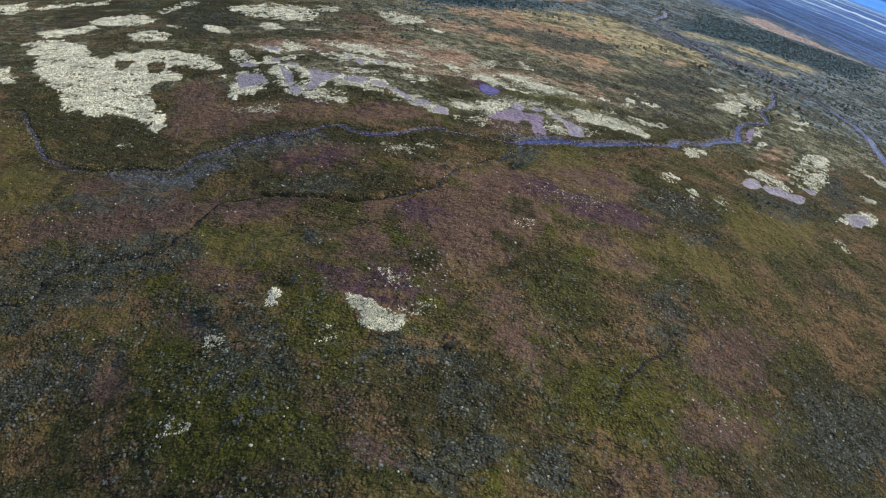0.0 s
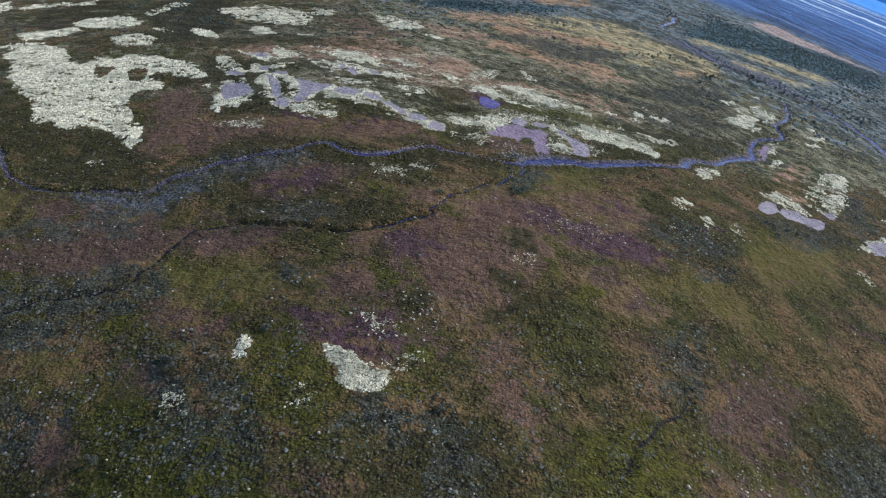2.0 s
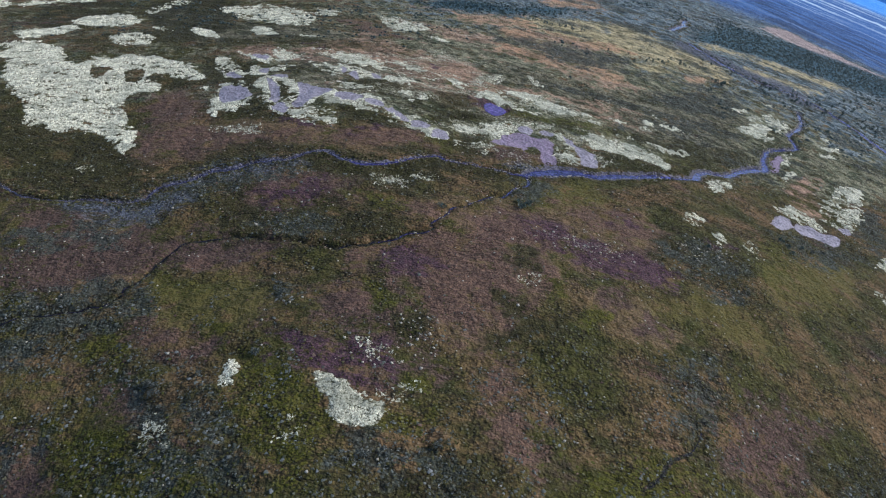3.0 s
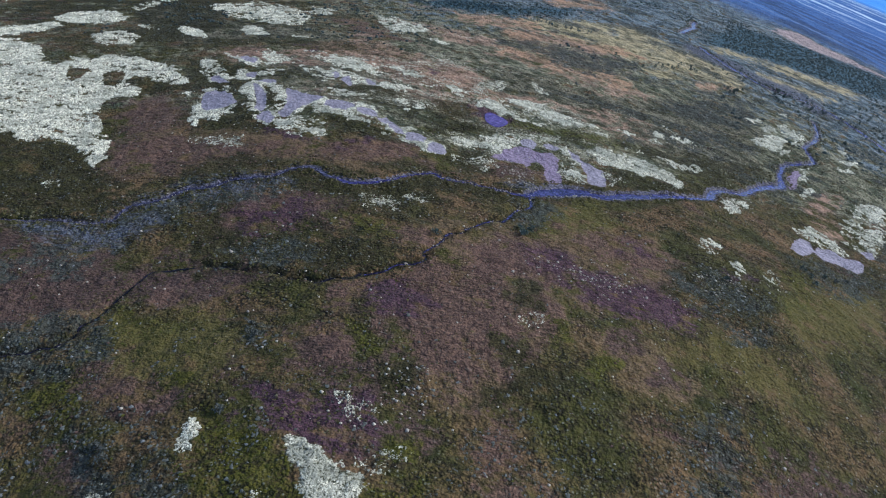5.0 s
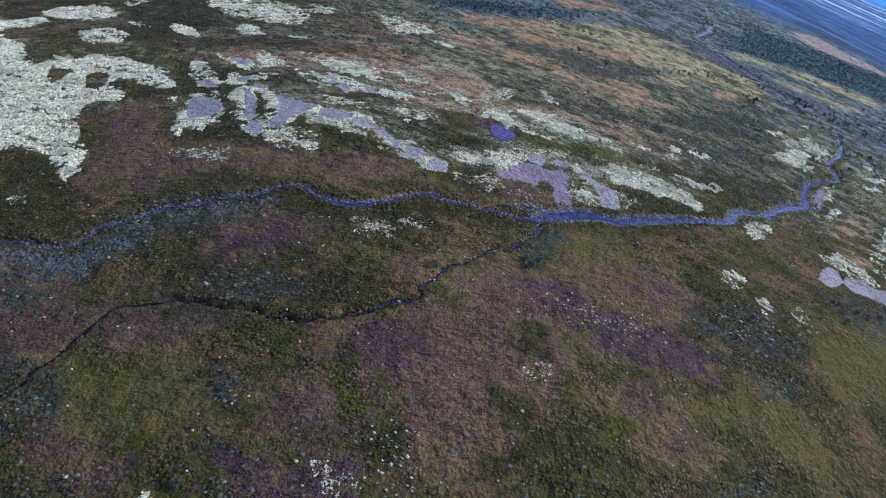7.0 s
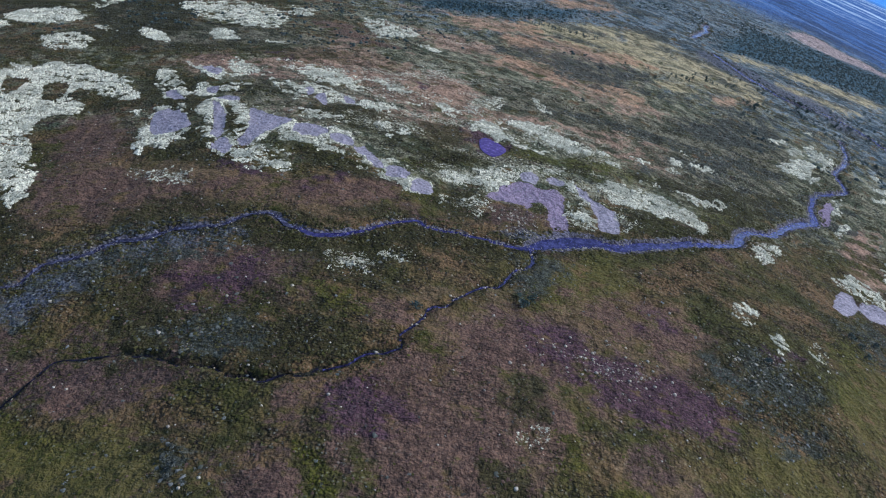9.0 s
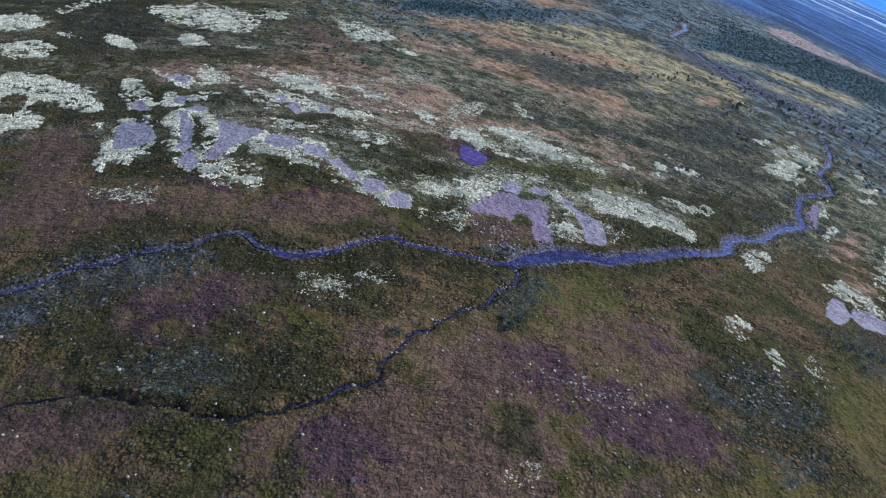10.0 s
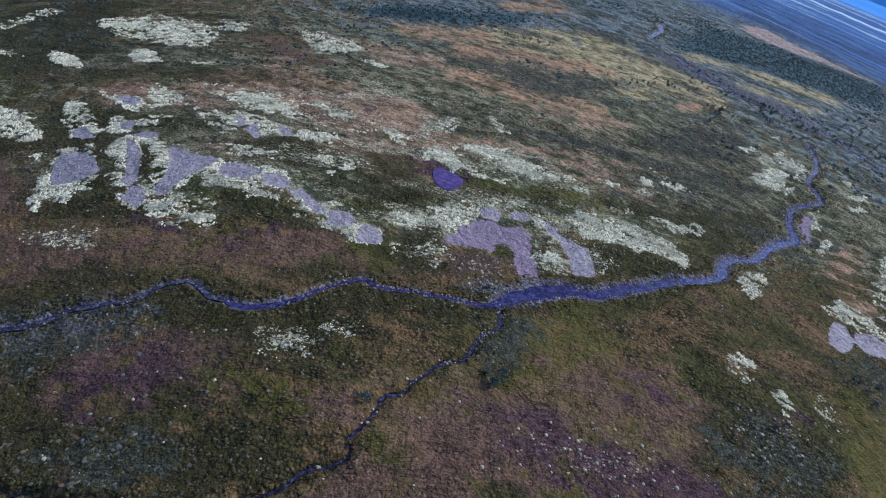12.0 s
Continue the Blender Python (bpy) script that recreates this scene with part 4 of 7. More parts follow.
area("lichen", [(-14.6, 129.5), (-11.2, 126.7), (-9.6, 125.4), (-9.5, 123.9), (-11.1, 124.3), (-13.3, 126.8)])
area("gravel", [(-15.5, 130.9), (-14.5, 132.5), (-13.0, 130.1), (-11.2, 128.1), (-10.6, 127.0), (-11.6, 126.6), (-13.3, 128.5), (-14.6, 129.5)])
area("lichen", [(-11.6, 128.4), (-10.2, 130.4), (-9.1, 130.2), (-9.1, 128.4), (-10.2, 126.8)])
area("gravel", [(-10.0, 127.2), (-9.4, 128.6), (-7.6, 127.9), (-6.9, 126.8), (-7.4, 124.8), (-8.7, 124.5), (-9.6, 125.0)])
area("lichen", [(-10.5, 127.4), (-9.5, 128.5), (-7.3, 127.7), (-6.6, 126.6), (-5.0, 126.5), (-3.3, 124.9), (-3.3, 122.6), (-5.3, 121.4), (-6.8, 121.3), (-8.0, 122.7), (-9.4, 124.2)])
area("gravel", [(-6.1, 124.7), (-5.3, 126.1), (-4.2, 125.4), (-3.1, 123.6), (-3.8, 122.4), (-5.6, 122.0)])
area("broken", [(-2.6, 123.4), (-1.6, 123.6), (-1.2, 121.4), (-2.0, 120.9)])
area("broken", [(-31.8, 125.7), (-30.0, 126.4), (-28.5, 126.8), (-26.0, 127.4), (-24.0, 127.7), (-22.9, 126.5), (-22.0, 123.4), (-22.1, 121.6), (-23.6, 120.5), (-26.2, 120.5), (-28.6, 120.9), (-30.1, 122.6)])
area("lichen", [(-25.5, 123.1), (-23.3, 124.2), (-22.0, 122.8), (-23.2, 121.0), (-25.1, 121.0)])
area("lichen", [(-31.0, 124.8), (-29.4, 125.6), (-28.0, 123.7), (-29.1, 122.4)])
area("sparse", [(-43.5, 120.3), (-40.5, 119.0), (-39.1, 119.3), (-34.5, 118.6), (-33.3, 116.0), (-37.0, 116.6), (-41.4, 117.8)])
area("lichen", [(-47.0, 142.1), (-45.7, 142.3), (-44.9, 140.0), (-45.7, 139.8)])
area("lichen", [(-49.9, 140.7), (-48.9, 141.3), (-48.5, 140.0)])
area("lichen", [(-52.9, 139.5), (-52.4, 140.1), (-51.5, 138.2)])
area("lichen", [(-44.1, 158.0), (-41.2, 157.6), (-40.9, 156.5), (-43.3, 156.1)])
area("lichen", [(-41.2, 152.4), (-38.5, 151.9), (-38.5, 151.0), (-40.6, 151.4)])
area("lichen", [(-42.6, 150.3), (-41.7, 150.7), (-39.3, 149.7), (-39.1, 148.6), (-41.1, 148.4), (-42.0, 148.9)])
area("lichen", [(-54.5, 163.5), (-51.4, 161.0), (-49.1, 162.2), (-45.9, 159.0), (-45.0, 156.9), (-44.8, 154.3), (-46.2, 155.1), (-49.7, 158.4), (-52.7, 161.0)])
area("gravel", [(-50.4, 160.2), (-48.9, 161.4), (-46.2, 159.0), (-45.8, 156.3), (-47.6, 157.6)])
area("lichen", [(-47.3, 165.3), (-46.6, 167.9), (-43.8, 165.6), (-39.9, 164.0), (-38.9, 162.0), (-40.6, 160.8), (-44.5, 162.5), (-46.5, 163.2)])
area("lichen", [(-33.5, 163.2), (-29.8, 164.3), (-26.6, 162.9), (-22.8, 162.8), (-20.5, 160.6), (-21.7, 157.9), (-24.3, 157.4), (-27.1, 157.9), (-29.7, 159.2), (-31.9, 160.4)])
area("lichen", [(-36.0, 155.6), (-35.7, 156.2), (-33.4, 152.7), (-33.8, 152.4)])
area("lichen", [(-33.3, 155.2), (-30.9, 154.4), (-28.7, 155.8), (-26.4, 155.1), (-24.4, 154.4), (-20.3, 151.8), (-18.8, 148.6), (-21.3, 148.5), (-22.8, 149.5), (-22.7, 145.8), (-24.4, 146.4), (-27.1, 150.1), (-29.7, 150.5), (-32.1, 152.7)])
area("gravel", [(-28.9, 152.4), (-28.2, 153.9), (-27.2, 150.4), (-27.5, 149.5)])
area("gravel", [(-26.2, 148.9), (-25.2, 150.7), (-23.5, 146.0), (-24.9, 146.8)])
area("gravel", [(-22.3, 152.1), (-20.6, 150.9), (-19.5, 149.0), (-20.9, 148.9)])
area("broken", [(-33.1, 150.7), (-30.2, 149.4), (-26.8, 147.7), (-28.5, 146.6), (-31.0, 148.3)])
area("broken", [(-28.7, 142.1), (-25.4, 142.8), (-23.2, 141.9), (-19.9, 141.7), (-19.8, 140.5), (-21.6, 140.3), (-23.9, 140.1), (-26.5, 140.3), (-28.6, 140.7)])
area("lichen", [(-14.1, 141.6), (-13.2, 143.1), (-12.1, 141.6), (-12.0, 139.5), (-13.0, 139.0)])
area("lichen", [(-10.7, 140.9), (-9.7, 142.7), (-8.9, 142.5), (-9.1, 139.7), (-10.5, 139.1)])
area("lichen", [(-12.3, 137.9), (-11.6, 138.6), (-11.5, 137.3)])
area("sparse", [(-39.3, 169.1), (-35.5, 169.4), (-22.9, 167.7), (-12.9, 165.8), (-2.8, 160.6), (7.6, 159.2), (17.6, 153.8), (23.9, 152.2), (13.6, 148.2), (9.2, 145.1), (5.0, 148.7), (-0.3, 150.6), (-4.2, 154.6), (-9.6, 155.2), (-15.9, 150.9), (-20.3, 155.5), (-29.3, 162.5), (-35.7, 163.9)])
area("broken", [(-30.9, 210.8), (-25.1, 210.2), (-19.5, 206.5), (-16.2, 200.7), (-18.2, 198.2), (-21.1, 194.6), (-24.9, 195.8), (-27.9, 202.1), (-30.8, 207.2)])
area("broken", [(-15.2, 194.1), (-12.9, 193.8), (-9.6, 190.6), (-12.5, 190.9)])
area("lichen", [(-6.8, 158.5), (-4.4, 157.9), (-2.9, 155.8), (-5.1, 154.9), (-6.8, 155.8)])
area("lichen", [(-0.3, 150.6), (2.2, 154.1), (4.4, 152.9), (6.3, 148.9), (7.7, 148.4), (9.3, 146.7), (11.8, 146.6), (13.2, 148.4), (13.6, 147.0), (11.8, 145.5), (9.2, 145.1), (6.7, 146.7), (5.0, 146.3), (2.8, 149.0), (0.3, 148.2)])
area("lichen", [(5.7, 156.3), (9.4, 157.2), (13.2, 157.7), (15.9, 156.3), (18.1, 154.0), (19.2, 151.8), (23.5, 152.6), (23.8, 151.3), (19.9, 149.3), (16.3, 149.5), (13.8, 150.8), (11.1, 152.1), (7.6, 153.2)])
area("broken", [(-18.5, 164.7), (-14.7, 164.9), (-10.5, 162.4), (-12.0, 159.6), (-15.7, 159.8)])
area("broken", [(-20.8, 150.3), (-17.1, 150.6), (-13.4, 151.1), (-12.2, 149.2), (-15.2, 147.3), (-18.5, 147.4)])
area("broken", [(10.7, 172.9), (12.8, 171.1), (14.4, 165.8), (12.6, 166.5)])
area("sparse", [(-1.2, 165.6), (4.6, 167.9), (4.7, 161.7), (0.0, 160.1)])
area("lichen", [(29.2, 155.3), (31.2, 155.6), (32.6, 155.2), (30.3, 153.4)])
area("lichen", [(36.4, 160.3), (38.6, 160.1), (39.3, 158.6), (36.5, 157.3)])
area("lichen", [(40.8, 160.8), (44.4, 162.3), (46.3, 161.0), (43.1, 159.6)])
area("lichen", [(39.8, 165.0), (42.8, 163.8), (42.4, 162.7), (40.6, 164.0)])
area("lichen", [(35.6, 155.5), (38.5, 156.3), (37.4, 154.8), (35.3, 154.3)])
area("broken", [(23.0, 149.3), (26.2, 149.4), (26.5, 148.0), (23.6, 147.3)])
area("broken", [(-3.8, 129.5), (-1.9, 130.6), (0.9, 132.6), (2.2, 134.8), (5.3, 135.5), (9.2, 137.5), (10.8, 139.8), (15.7, 140.4), (13.1, 137.5), (9.9, 135.3), (7.6, 132.7), (5.4, 130.7), (3.2, 129.5), (1.2, 128.0), (-1.7, 127.8)])
area("lichen", [(-1.8, 129.6), (1.0, 131.2), (1.4, 129.9), (-0.6, 128.5)])
area("lichen", [(1.7, 133.6), (3.8, 134.2), (4.2, 132.8), (2.4, 132.4)])
area("lichen", [(3.6, 130.4), (5.4, 132.1), (7.0, 133.5), (8.2, 132.9), (6.7, 130.6), (5.5, 128.4), (4.4, 127.5), (3.9, 128.7)])
area("scar", [(4.1, 126.4), (5.5, 128.3), (6.7, 130.9), (8.4, 133.0), (10.6, 133.1), (12.1, 132.2), (14.1, 133.3), (15.3, 131.8), (15.5, 129.1), (15.4, 125.7), (15.6, 122.0), (13.3, 121.0), (13.1, 123.7), (13.0, 126.9), (12.0, 128.3), (10.8, 126.9), (10.1, 125.9), (8.3, 125.7), (6.4, 125.9), (4.8, 125.2)])
area("scar", [(9.6, 126.7), (10.3, 125.6), (10.4, 123.3), (9.8, 124.4)])
area("gravel", [(9.0, 135.4), (10.6, 136.5), (11.5, 135.9), (10.8, 133.6), (9.3, 133.6)])
area("gravel", [(12.9, 136.5), (14.3, 137.6), (15.6, 136.6), (15.2, 134.9), (13.4, 135.1)])
area("lichen", [(15.4, 135.9), (16.7, 137.3), (17.8, 136.8), (18.8, 134.6), (19.8, 132.7), (19.2, 131.1), (18.2, 132.2), (16.8, 133.8), (15.7, 134.5)])
area("gravel", [(17.4, 136.9), (18.6, 135.3), (19.8, 133.0), (21.2, 131.8), (23.0, 131.0), (23.1, 128.3), (22.7, 124.2), (20.4, 123.5), (20.4, 126.1), (20.0, 128.6), (19.6, 131.2), (18.1, 133.3)])
area("broken", [(15.8, 130.6), (17.6, 130.6), (19.2, 130.8), (19.9, 127.9), (20.1, 124.7), (18.6, 123.2), (17.0, 123.7), (15.9, 124.9), (15.7, 127.2)])
area("lichen", [(16.3, 128.0), (19.0, 129.4), (19.6, 126.5), (17.8, 125.2), (16.5, 125.8)])
area("lichen", [(21.2, 138.6), (22.7, 140.4), (24.9, 141.0), (27.0, 140.7), (30.4, 140.7), (33.7, 140.1), (35.9, 138.2), (37.3, 135.8), (37.2, 132.7), (35.8, 130.9), (34.6, 132.2), (32.9, 133.3), (30.4, 132.8), (28.3, 134.3), (25.1, 134.0), (23.1, 134.2), (22.1, 135.8)])
area("broken", [(35.1, 145.5), (38.7, 145.3), (43.2, 147.6), (44.4, 146.0), (42.5, 144.0), (37.9, 142.3), (35.9, 143.3)])
area("broken", [(29.2, 145.3), (32.9, 145.9), (31.2, 144.4)])
area("stony", [(5.6, 123.4), (9.7, 124.5), (12.5, 124.1), (12.7, 121.3), (9.6, 119.1), (6.3, 120.2)])
area("sparse", [(1.3, 124.4), (3.6, 124.5), (3.4, 122.3), (1.7, 122.2)])
area("sparse", [(23.6, 132.4), (25.2, 130.4), (25.8, 127.6), (23.3, 125.7), (23.4, 129.1)])
area("lichen", [(63.4, 175.5), (66.9, 180.1), (71.7, 182.8), (72.4, 180.9), (69.5, 175.9), (66.5, 171.1), (63.9, 171.9), (62.5, 172.8)])
area("lichen", [(67.6, 185.3), (70.6, 188.2), (72.0, 186.7), (69.7, 183.6), (67.0, 183.0)])
area("lichen", [(74.1, 191.6), (76.3, 193.5), (75.0, 189.4), (73.0, 188.7)])
area("lichen", [(73.3, 186.8), (77.3, 190.1), (75.9, 185.4), (73.0, 184.6)])
area("lichen", [(77.4, 188.9), (79.4, 188.8), (79.6, 186.4), (74.9, 180.0), (73.0, 179.4), (75.7, 184.0)])
area("lichen", [(69.7, 174.9), (71.4, 175.3), (68.9, 169.9), (67.9, 170.8)])
area("lichen", [(64.0, 187.8), (68.2, 190.4), (68.5, 189.6), (65.0, 186.8)])
area("lichen", [(77.1, 202.5), (80.7, 204.1), (79.3, 202.1)])
area("lichen", [(71.8, 166.8), (73.5, 167.7), (71.7, 163.1), (69.1, 159.6), (68.7, 159.9)])
area("lichen", [(88.5, 188.3), (90.9, 188.2), (88.5, 185.4)])
area("lichen", [(84.9, 178.9), (90.5, 181.7), (89.4, 179.7), (84.0, 176.6)])
area("lichen", [(82.5, 173.7), (86.5, 175.4), (86.3, 174.2), (82.2, 171.9)])
area("lichen", [(68.2, 155.1), (71.3, 158.5), (71.0, 156.7), (68.0, 152.7), (66.9, 152.3)])
area("scar", [(66.1, 159.6), (68.5, 163.4), (70.4, 165.2), (69.3, 161.1), (66.3, 154.6), (65.1, 154.1)])
area("stony", [(43.9, 133.4), (46.5, 137.1), (49.6, 139.4), (51.7, 139.3), (51.9, 136.5), (50.1, 134.0), (47.5, 131.9), (45.6, 127.7), (44.3, 127.3), (44.1, 129.9), (44.1, 132.0)])
area("broken", [(45.1, 134.8), (49.2, 138.2), (50.6, 137.2), (49.9, 134.6), (47.2, 132.3), (45.9, 128.6), (44.6, 128.2), (44.5, 130.6)])
area("broken", [(-70.5, 203.6), (-70.5, 212.5), (-67.7, 218.3), (-58.1, 213.7), (-50.0, 208.6), (-47.6, 203.0), (-47.6, 194.0), (-54.1, 195.9), (-61.4, 199.5), (-67.7, 198.9)])
area("broken", [(-68.4, 200.3), (-62.0, 200.9), (-52.4, 197.5), (-47.3, 193.1), (-54.4, 193.7), (-63.2, 197.9)])
area("lichen", [(-58.5, 186.8), (-56.5, 187.9), (-52.7, 183.5), (-51.9, 180.8), (-55.6, 181.1)])
area("lichen", [(-71.0, 182.0), (-70.4, 183.9), (-67.3, 181.0), (-64.5, 178.5), (-64.7, 176.7), (-69.2, 179.4)])
area("broken", [(-98.0, 208.3), (-96.8, 216.3), (-93.6, 214.1), (-93.4, 204.7), (-95.0, 203.1)])
area("broken", [(-97.3, 217.4), (-93.8, 222.0), (-88.7, 219.7), (-90.1, 215.2)])
area("broken", [(-85.2, 186.6), (-80.8, 186.7), (-78.4, 184.4), (-83.4, 183.6)])
area("broken", [(-47.0, 182.4), (-43.2, 184.0), (-40.5, 180.7), (-44.2, 180.6)])
area("purple", [(-41.3, 175.1), (-40.4, 176.1), (-38.1, 172.2), (-38.2, 169.4), (-39.8, 170.8)])
area("purple", [(-11.5, 170.2), (-10.8, 172.4), (-8.9, 168.3), (-9.6, 166.2), (-11.2, 167.8)])
area("rust", [(9.4, 192.4), (15.4, 193.8), (23.0, 193.0), (28.3, 186.5), (35.8, 185.1), (38.9, 182.8), (32.4, 178.4), (25.9, 176.3), (21.8, 178.6), (16.5, 183.0), (10.9, 186.4)])
area("rust", [(2.9, 216.1), (10.9, 213.5), (19.9, 207.9), (26.2, 205.9), (18.2, 201.7), (10.7, 204.5), (4.4, 207.4)])
area("rust", [(-56.1, 167.2), (-48.5, 167.7), (-39.6, 161.9), (-30.1, 159.0), (-33.2, 156.1), (-41.2, 158.7), (-50.0, 162.2), (-53.2, 159.0), (-56.0, 162.1)])
area("rust", [(-16.2, 143.9), (-10.2, 147.4), (-6.7, 145.7), (-7.7, 140.8), (-11.6, 140.5), (-14.8, 141.3)])
area("rust", [(70.8, 154.9), (76.3, 158.7), (73.8, 151.5), (69.3, 146.6), (66.0, 145.9)])
area("heath", [(-20.7, 113.7), (-19.9, 118.5), (-17.3, 121.3), (-13.2, 123.1), (-9.1, 122.6), (-7.1, 120.2), (-8.1, 117.0), (-12.5, 114.7), (-16.9, 113.5)])
area("heath", [(-42.1, 113.5), (-40.0, 116.4), (-31.0, 115.5), (-22.9, 114.9), (-19.8, 114.3), (-22.3, 113.0), (-29.6, 112.3), (-36.5, 112.1)])
area("purple", [(-18.6, 120.2), (-16.5, 121.9), (-17.0, 120.2), (-17.9, 118.9)])
area("purple", [(-31.3, 122.0), (-25.8, 121.1), (-25.8, 119.4), (-29.8, 120.1)])
area("dark", [(-37.3, 105.4), (-30.1, 107.4), (-23.2, 110.8), (-19.4, 109.7), (-14.2, 107.8), (-8.6, 110.2), (-5.2, 114.1), (2.1, 114.1), (9.4, 113.2), (6.7, 107.5), (0.2, 108.1), (-5.4, 108.1), (-10.4, 105.8), (-13.7, 103.4), (-21.0, 105.0), (-28.5, 103.9), (-32.3, 102.0), (-34.8, 100.9)])
area("dark", [(-8.4, 146.5), (-1.9, 148.7), (0.1, 144.5), (-2.5, 136.2), (-6.3, 136.1), (-9.5, 133.0), (-12.8, 134.9), (-10.5, 138.5), (-6.9, 141.1)])
area("green", [(4.7, 128.7), (6.5, 130.8), (6.9, 128.8), (5.5, 127.6)])
area("dark", [(-25.0, 91.8), (-19.1, 93.7), (-12.1, 96.2), (-8.0, 92.9), (-10.8, 88.9), (-16.4, 87.2), (-22.5, 87.8)])
area("dark", [(-35.6, 102.3), (-32.3, 103.1), (-28.3, 101.4), (-28.8, 95.5), (-31.1, 94.5)])
area("dark", [(-61.5, 159.1), (-58.7, 159.0), (-51.6, 145.9), (-45.0, 143.3), (-40.0, 134.1), (-38.0, 128.1), (-41.1, 124.5), (-42.9, 125.4), (-40.1, 129.7), (-41.2, 135.1), (-46.5, 141.3), (-50.8, 141.9), (-53.8, 146.1)])
area("brown", [(-30.6, 98.9), (-27.4, 101.6), (-20.1, 102.6), (-13.3, 100.5), (-13.1, 96.5), (-19.5, 94.7), (-24.4, 92.4), (-27.7, 93.5)])
area("purple", [(-26.4, 96.5), (-23.5, 98.5), (-19.2, 100.0), (-17.6, 98.4), (-21.4, 96.0), (-24.4, 94.4)])
area("green", [(-13.1, 99.8), (-7.8, 98.1), (-3.9, 97.4), (-7.1, 95.0), (-10.7, 96.3)])
area("green", [(-1.4, 93.4), (1.4, 92.6), (3.3, 90.6), (1.7, 89.6), (-0.6, 91.2)])
area("heath", [(-9.6, 97.4), (-1.9, 97.2), (-2.4, 94.9), (-7.0, 94.4)])
area("willow", [(-25.9, 90.2), (-23.0, 92.4), (-18.0, 92.0), (-14.3, 90.6), (-16.3, 87.9), (-22.1, 87.8)])
area("willow", [(-38.1, 106.6), (-34.9, 107.0), (-32.4, 105.4), (-33.9, 103.1), (-35.6, 102.3)])
area("willow", [(8.8, 111.9), (13.1, 113.7), (14.7, 110.6), (11.7, 105.2), (9.4, 103.8), (8.4, 107.0)])
area("willow", [(53.3, 183.3), (63.2, 187.3), (59.4, 179.4), (52.4, 177.9)])
area("willow", [(42.3, 182.1), (48.1, 181.6), (45.4, 175.3), (39.9, 175.8)])
area("willow", [(45.1, 159.1), (50.8, 166.2), (53.0, 164.3), (47.3, 157.8)])
area("willow", [(30.8, 153.7), (33.4, 152.2), (29.6, 150.0)])
area("green", [(37.4, 140.7), (48.5, 146.4), (47.8, 141.8), (40.4, 133.7), (37.2, 132.7)])
area("green", [(11.5, 137.2), (16.4, 138.7), (17.9, 137.3), (15.5, 137.1)])
area("green", [(-2.4, 135.4), (2.1, 136.6), (0.8, 134.1), (-2.9, 132.9)])
area("dark", [(22.3, 134.4), (26.6, 133.6), (31.0, 132.0), (34.6, 130.8), (33.1, 128.0), (25.0, 125.2), (23.5, 127.1), (23.8, 131.3)])
area("dark", [(-2.2, 126.6), (2.6, 127.9), (3.8, 124.3), (1.7, 119.8), (-1.0, 121.2)])
area("brown", [(5.5, 124.3), (9.7, 124.5), (12.9, 125.6), (12.6, 121.1), (9.6, 118.9), (5.7, 118.7), (3.0, 120.2)])
area("dark", [(-31.1, 94.5), (-25.3, 92.4), (-22.2, 87.3), (-26.2, 86.2)])
area("dark", [(-14.9, 106.4), (-5.6, 109.4), (-3.0, 105.1), (-6.3, 99.9), (-10.9, 100.7), (-14.2, 103.3)])
area("purple", [(0.8, 148.3), (2.8, 149.4), (4.1, 147.9), (5.0, 146.1), (6.3, 145.7), (7.1, 144.2), (6.3, 141.3), (4.8, 139.7), (3.1, 140.2), (1.7, 141.8), (0.9, 144.8)])
area("rust", [(-0.9, 152.1), (1.3, 153.7), (0.9, 147.9), (-0.2, 148.0)])
area("rust", [(-18.2, 163.2), (-5.2, 166.5), (1.2, 156.0), (-0.3, 149.5), (-9.3, 153.2), (-16.9, 156.2)])
area("rust", [(-4.3, 155.8), (1.2, 154.8), (-0.5, 147.2), (-4.6, 149.6)])
area("rust", [(2.8, 162.0), (8.5, 160.2), (14.2, 159.7), (10.3, 156.2), (4.8, 155.9)])
area("rust", [(-39.8, 177.0), (-28.4, 172.4), (-13.3, 168.7), (-11.0, 166.1), (-22.5, 165.8), (-32.1, 165.9)])
area("rust", [(-33.8, 189.7), (-25.3, 186.5), (-17.6, 180.2), (-20.9, 175.4), (-29.5, 181.2)])
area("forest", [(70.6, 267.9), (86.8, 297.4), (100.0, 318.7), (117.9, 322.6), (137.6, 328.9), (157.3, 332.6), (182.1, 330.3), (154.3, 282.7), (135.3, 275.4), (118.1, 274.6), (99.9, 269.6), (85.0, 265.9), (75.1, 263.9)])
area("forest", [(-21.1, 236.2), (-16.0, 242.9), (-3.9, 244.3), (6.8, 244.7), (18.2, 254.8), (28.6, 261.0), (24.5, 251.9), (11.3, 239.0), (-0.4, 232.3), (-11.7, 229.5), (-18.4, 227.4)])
area("clearing", [(117.4, 337.9), (134.3, 362.4), (142.7, 359.6), (149.3, 349.4), (160.4, 344.3), (172.1, 335.4), (183.6, 333.0), (172.0, 325.6), (158.8, 325.3), (142.4, 322.7), (132.2, 327.9), (125.0, 334.9)])
area("yellow", [(40.5, 238.6), (49.6, 245.1), (59.5, 244.9), (67.3, 236.9), (73.6, 230.9), (74.0, 222.8), (63.7, 214.3), (57.5, 218.0), (49.5, 221.4), (42.9, 225.1)])
area("yellow", [(70.1, 258.9), (83.4, 266.6), (97.4, 268.2), (116.4, 270.8), (133.3, 271.6), (123.3, 260.0), (106.5, 257.3), (91.3, 256.8), (75.5, 253.2)])
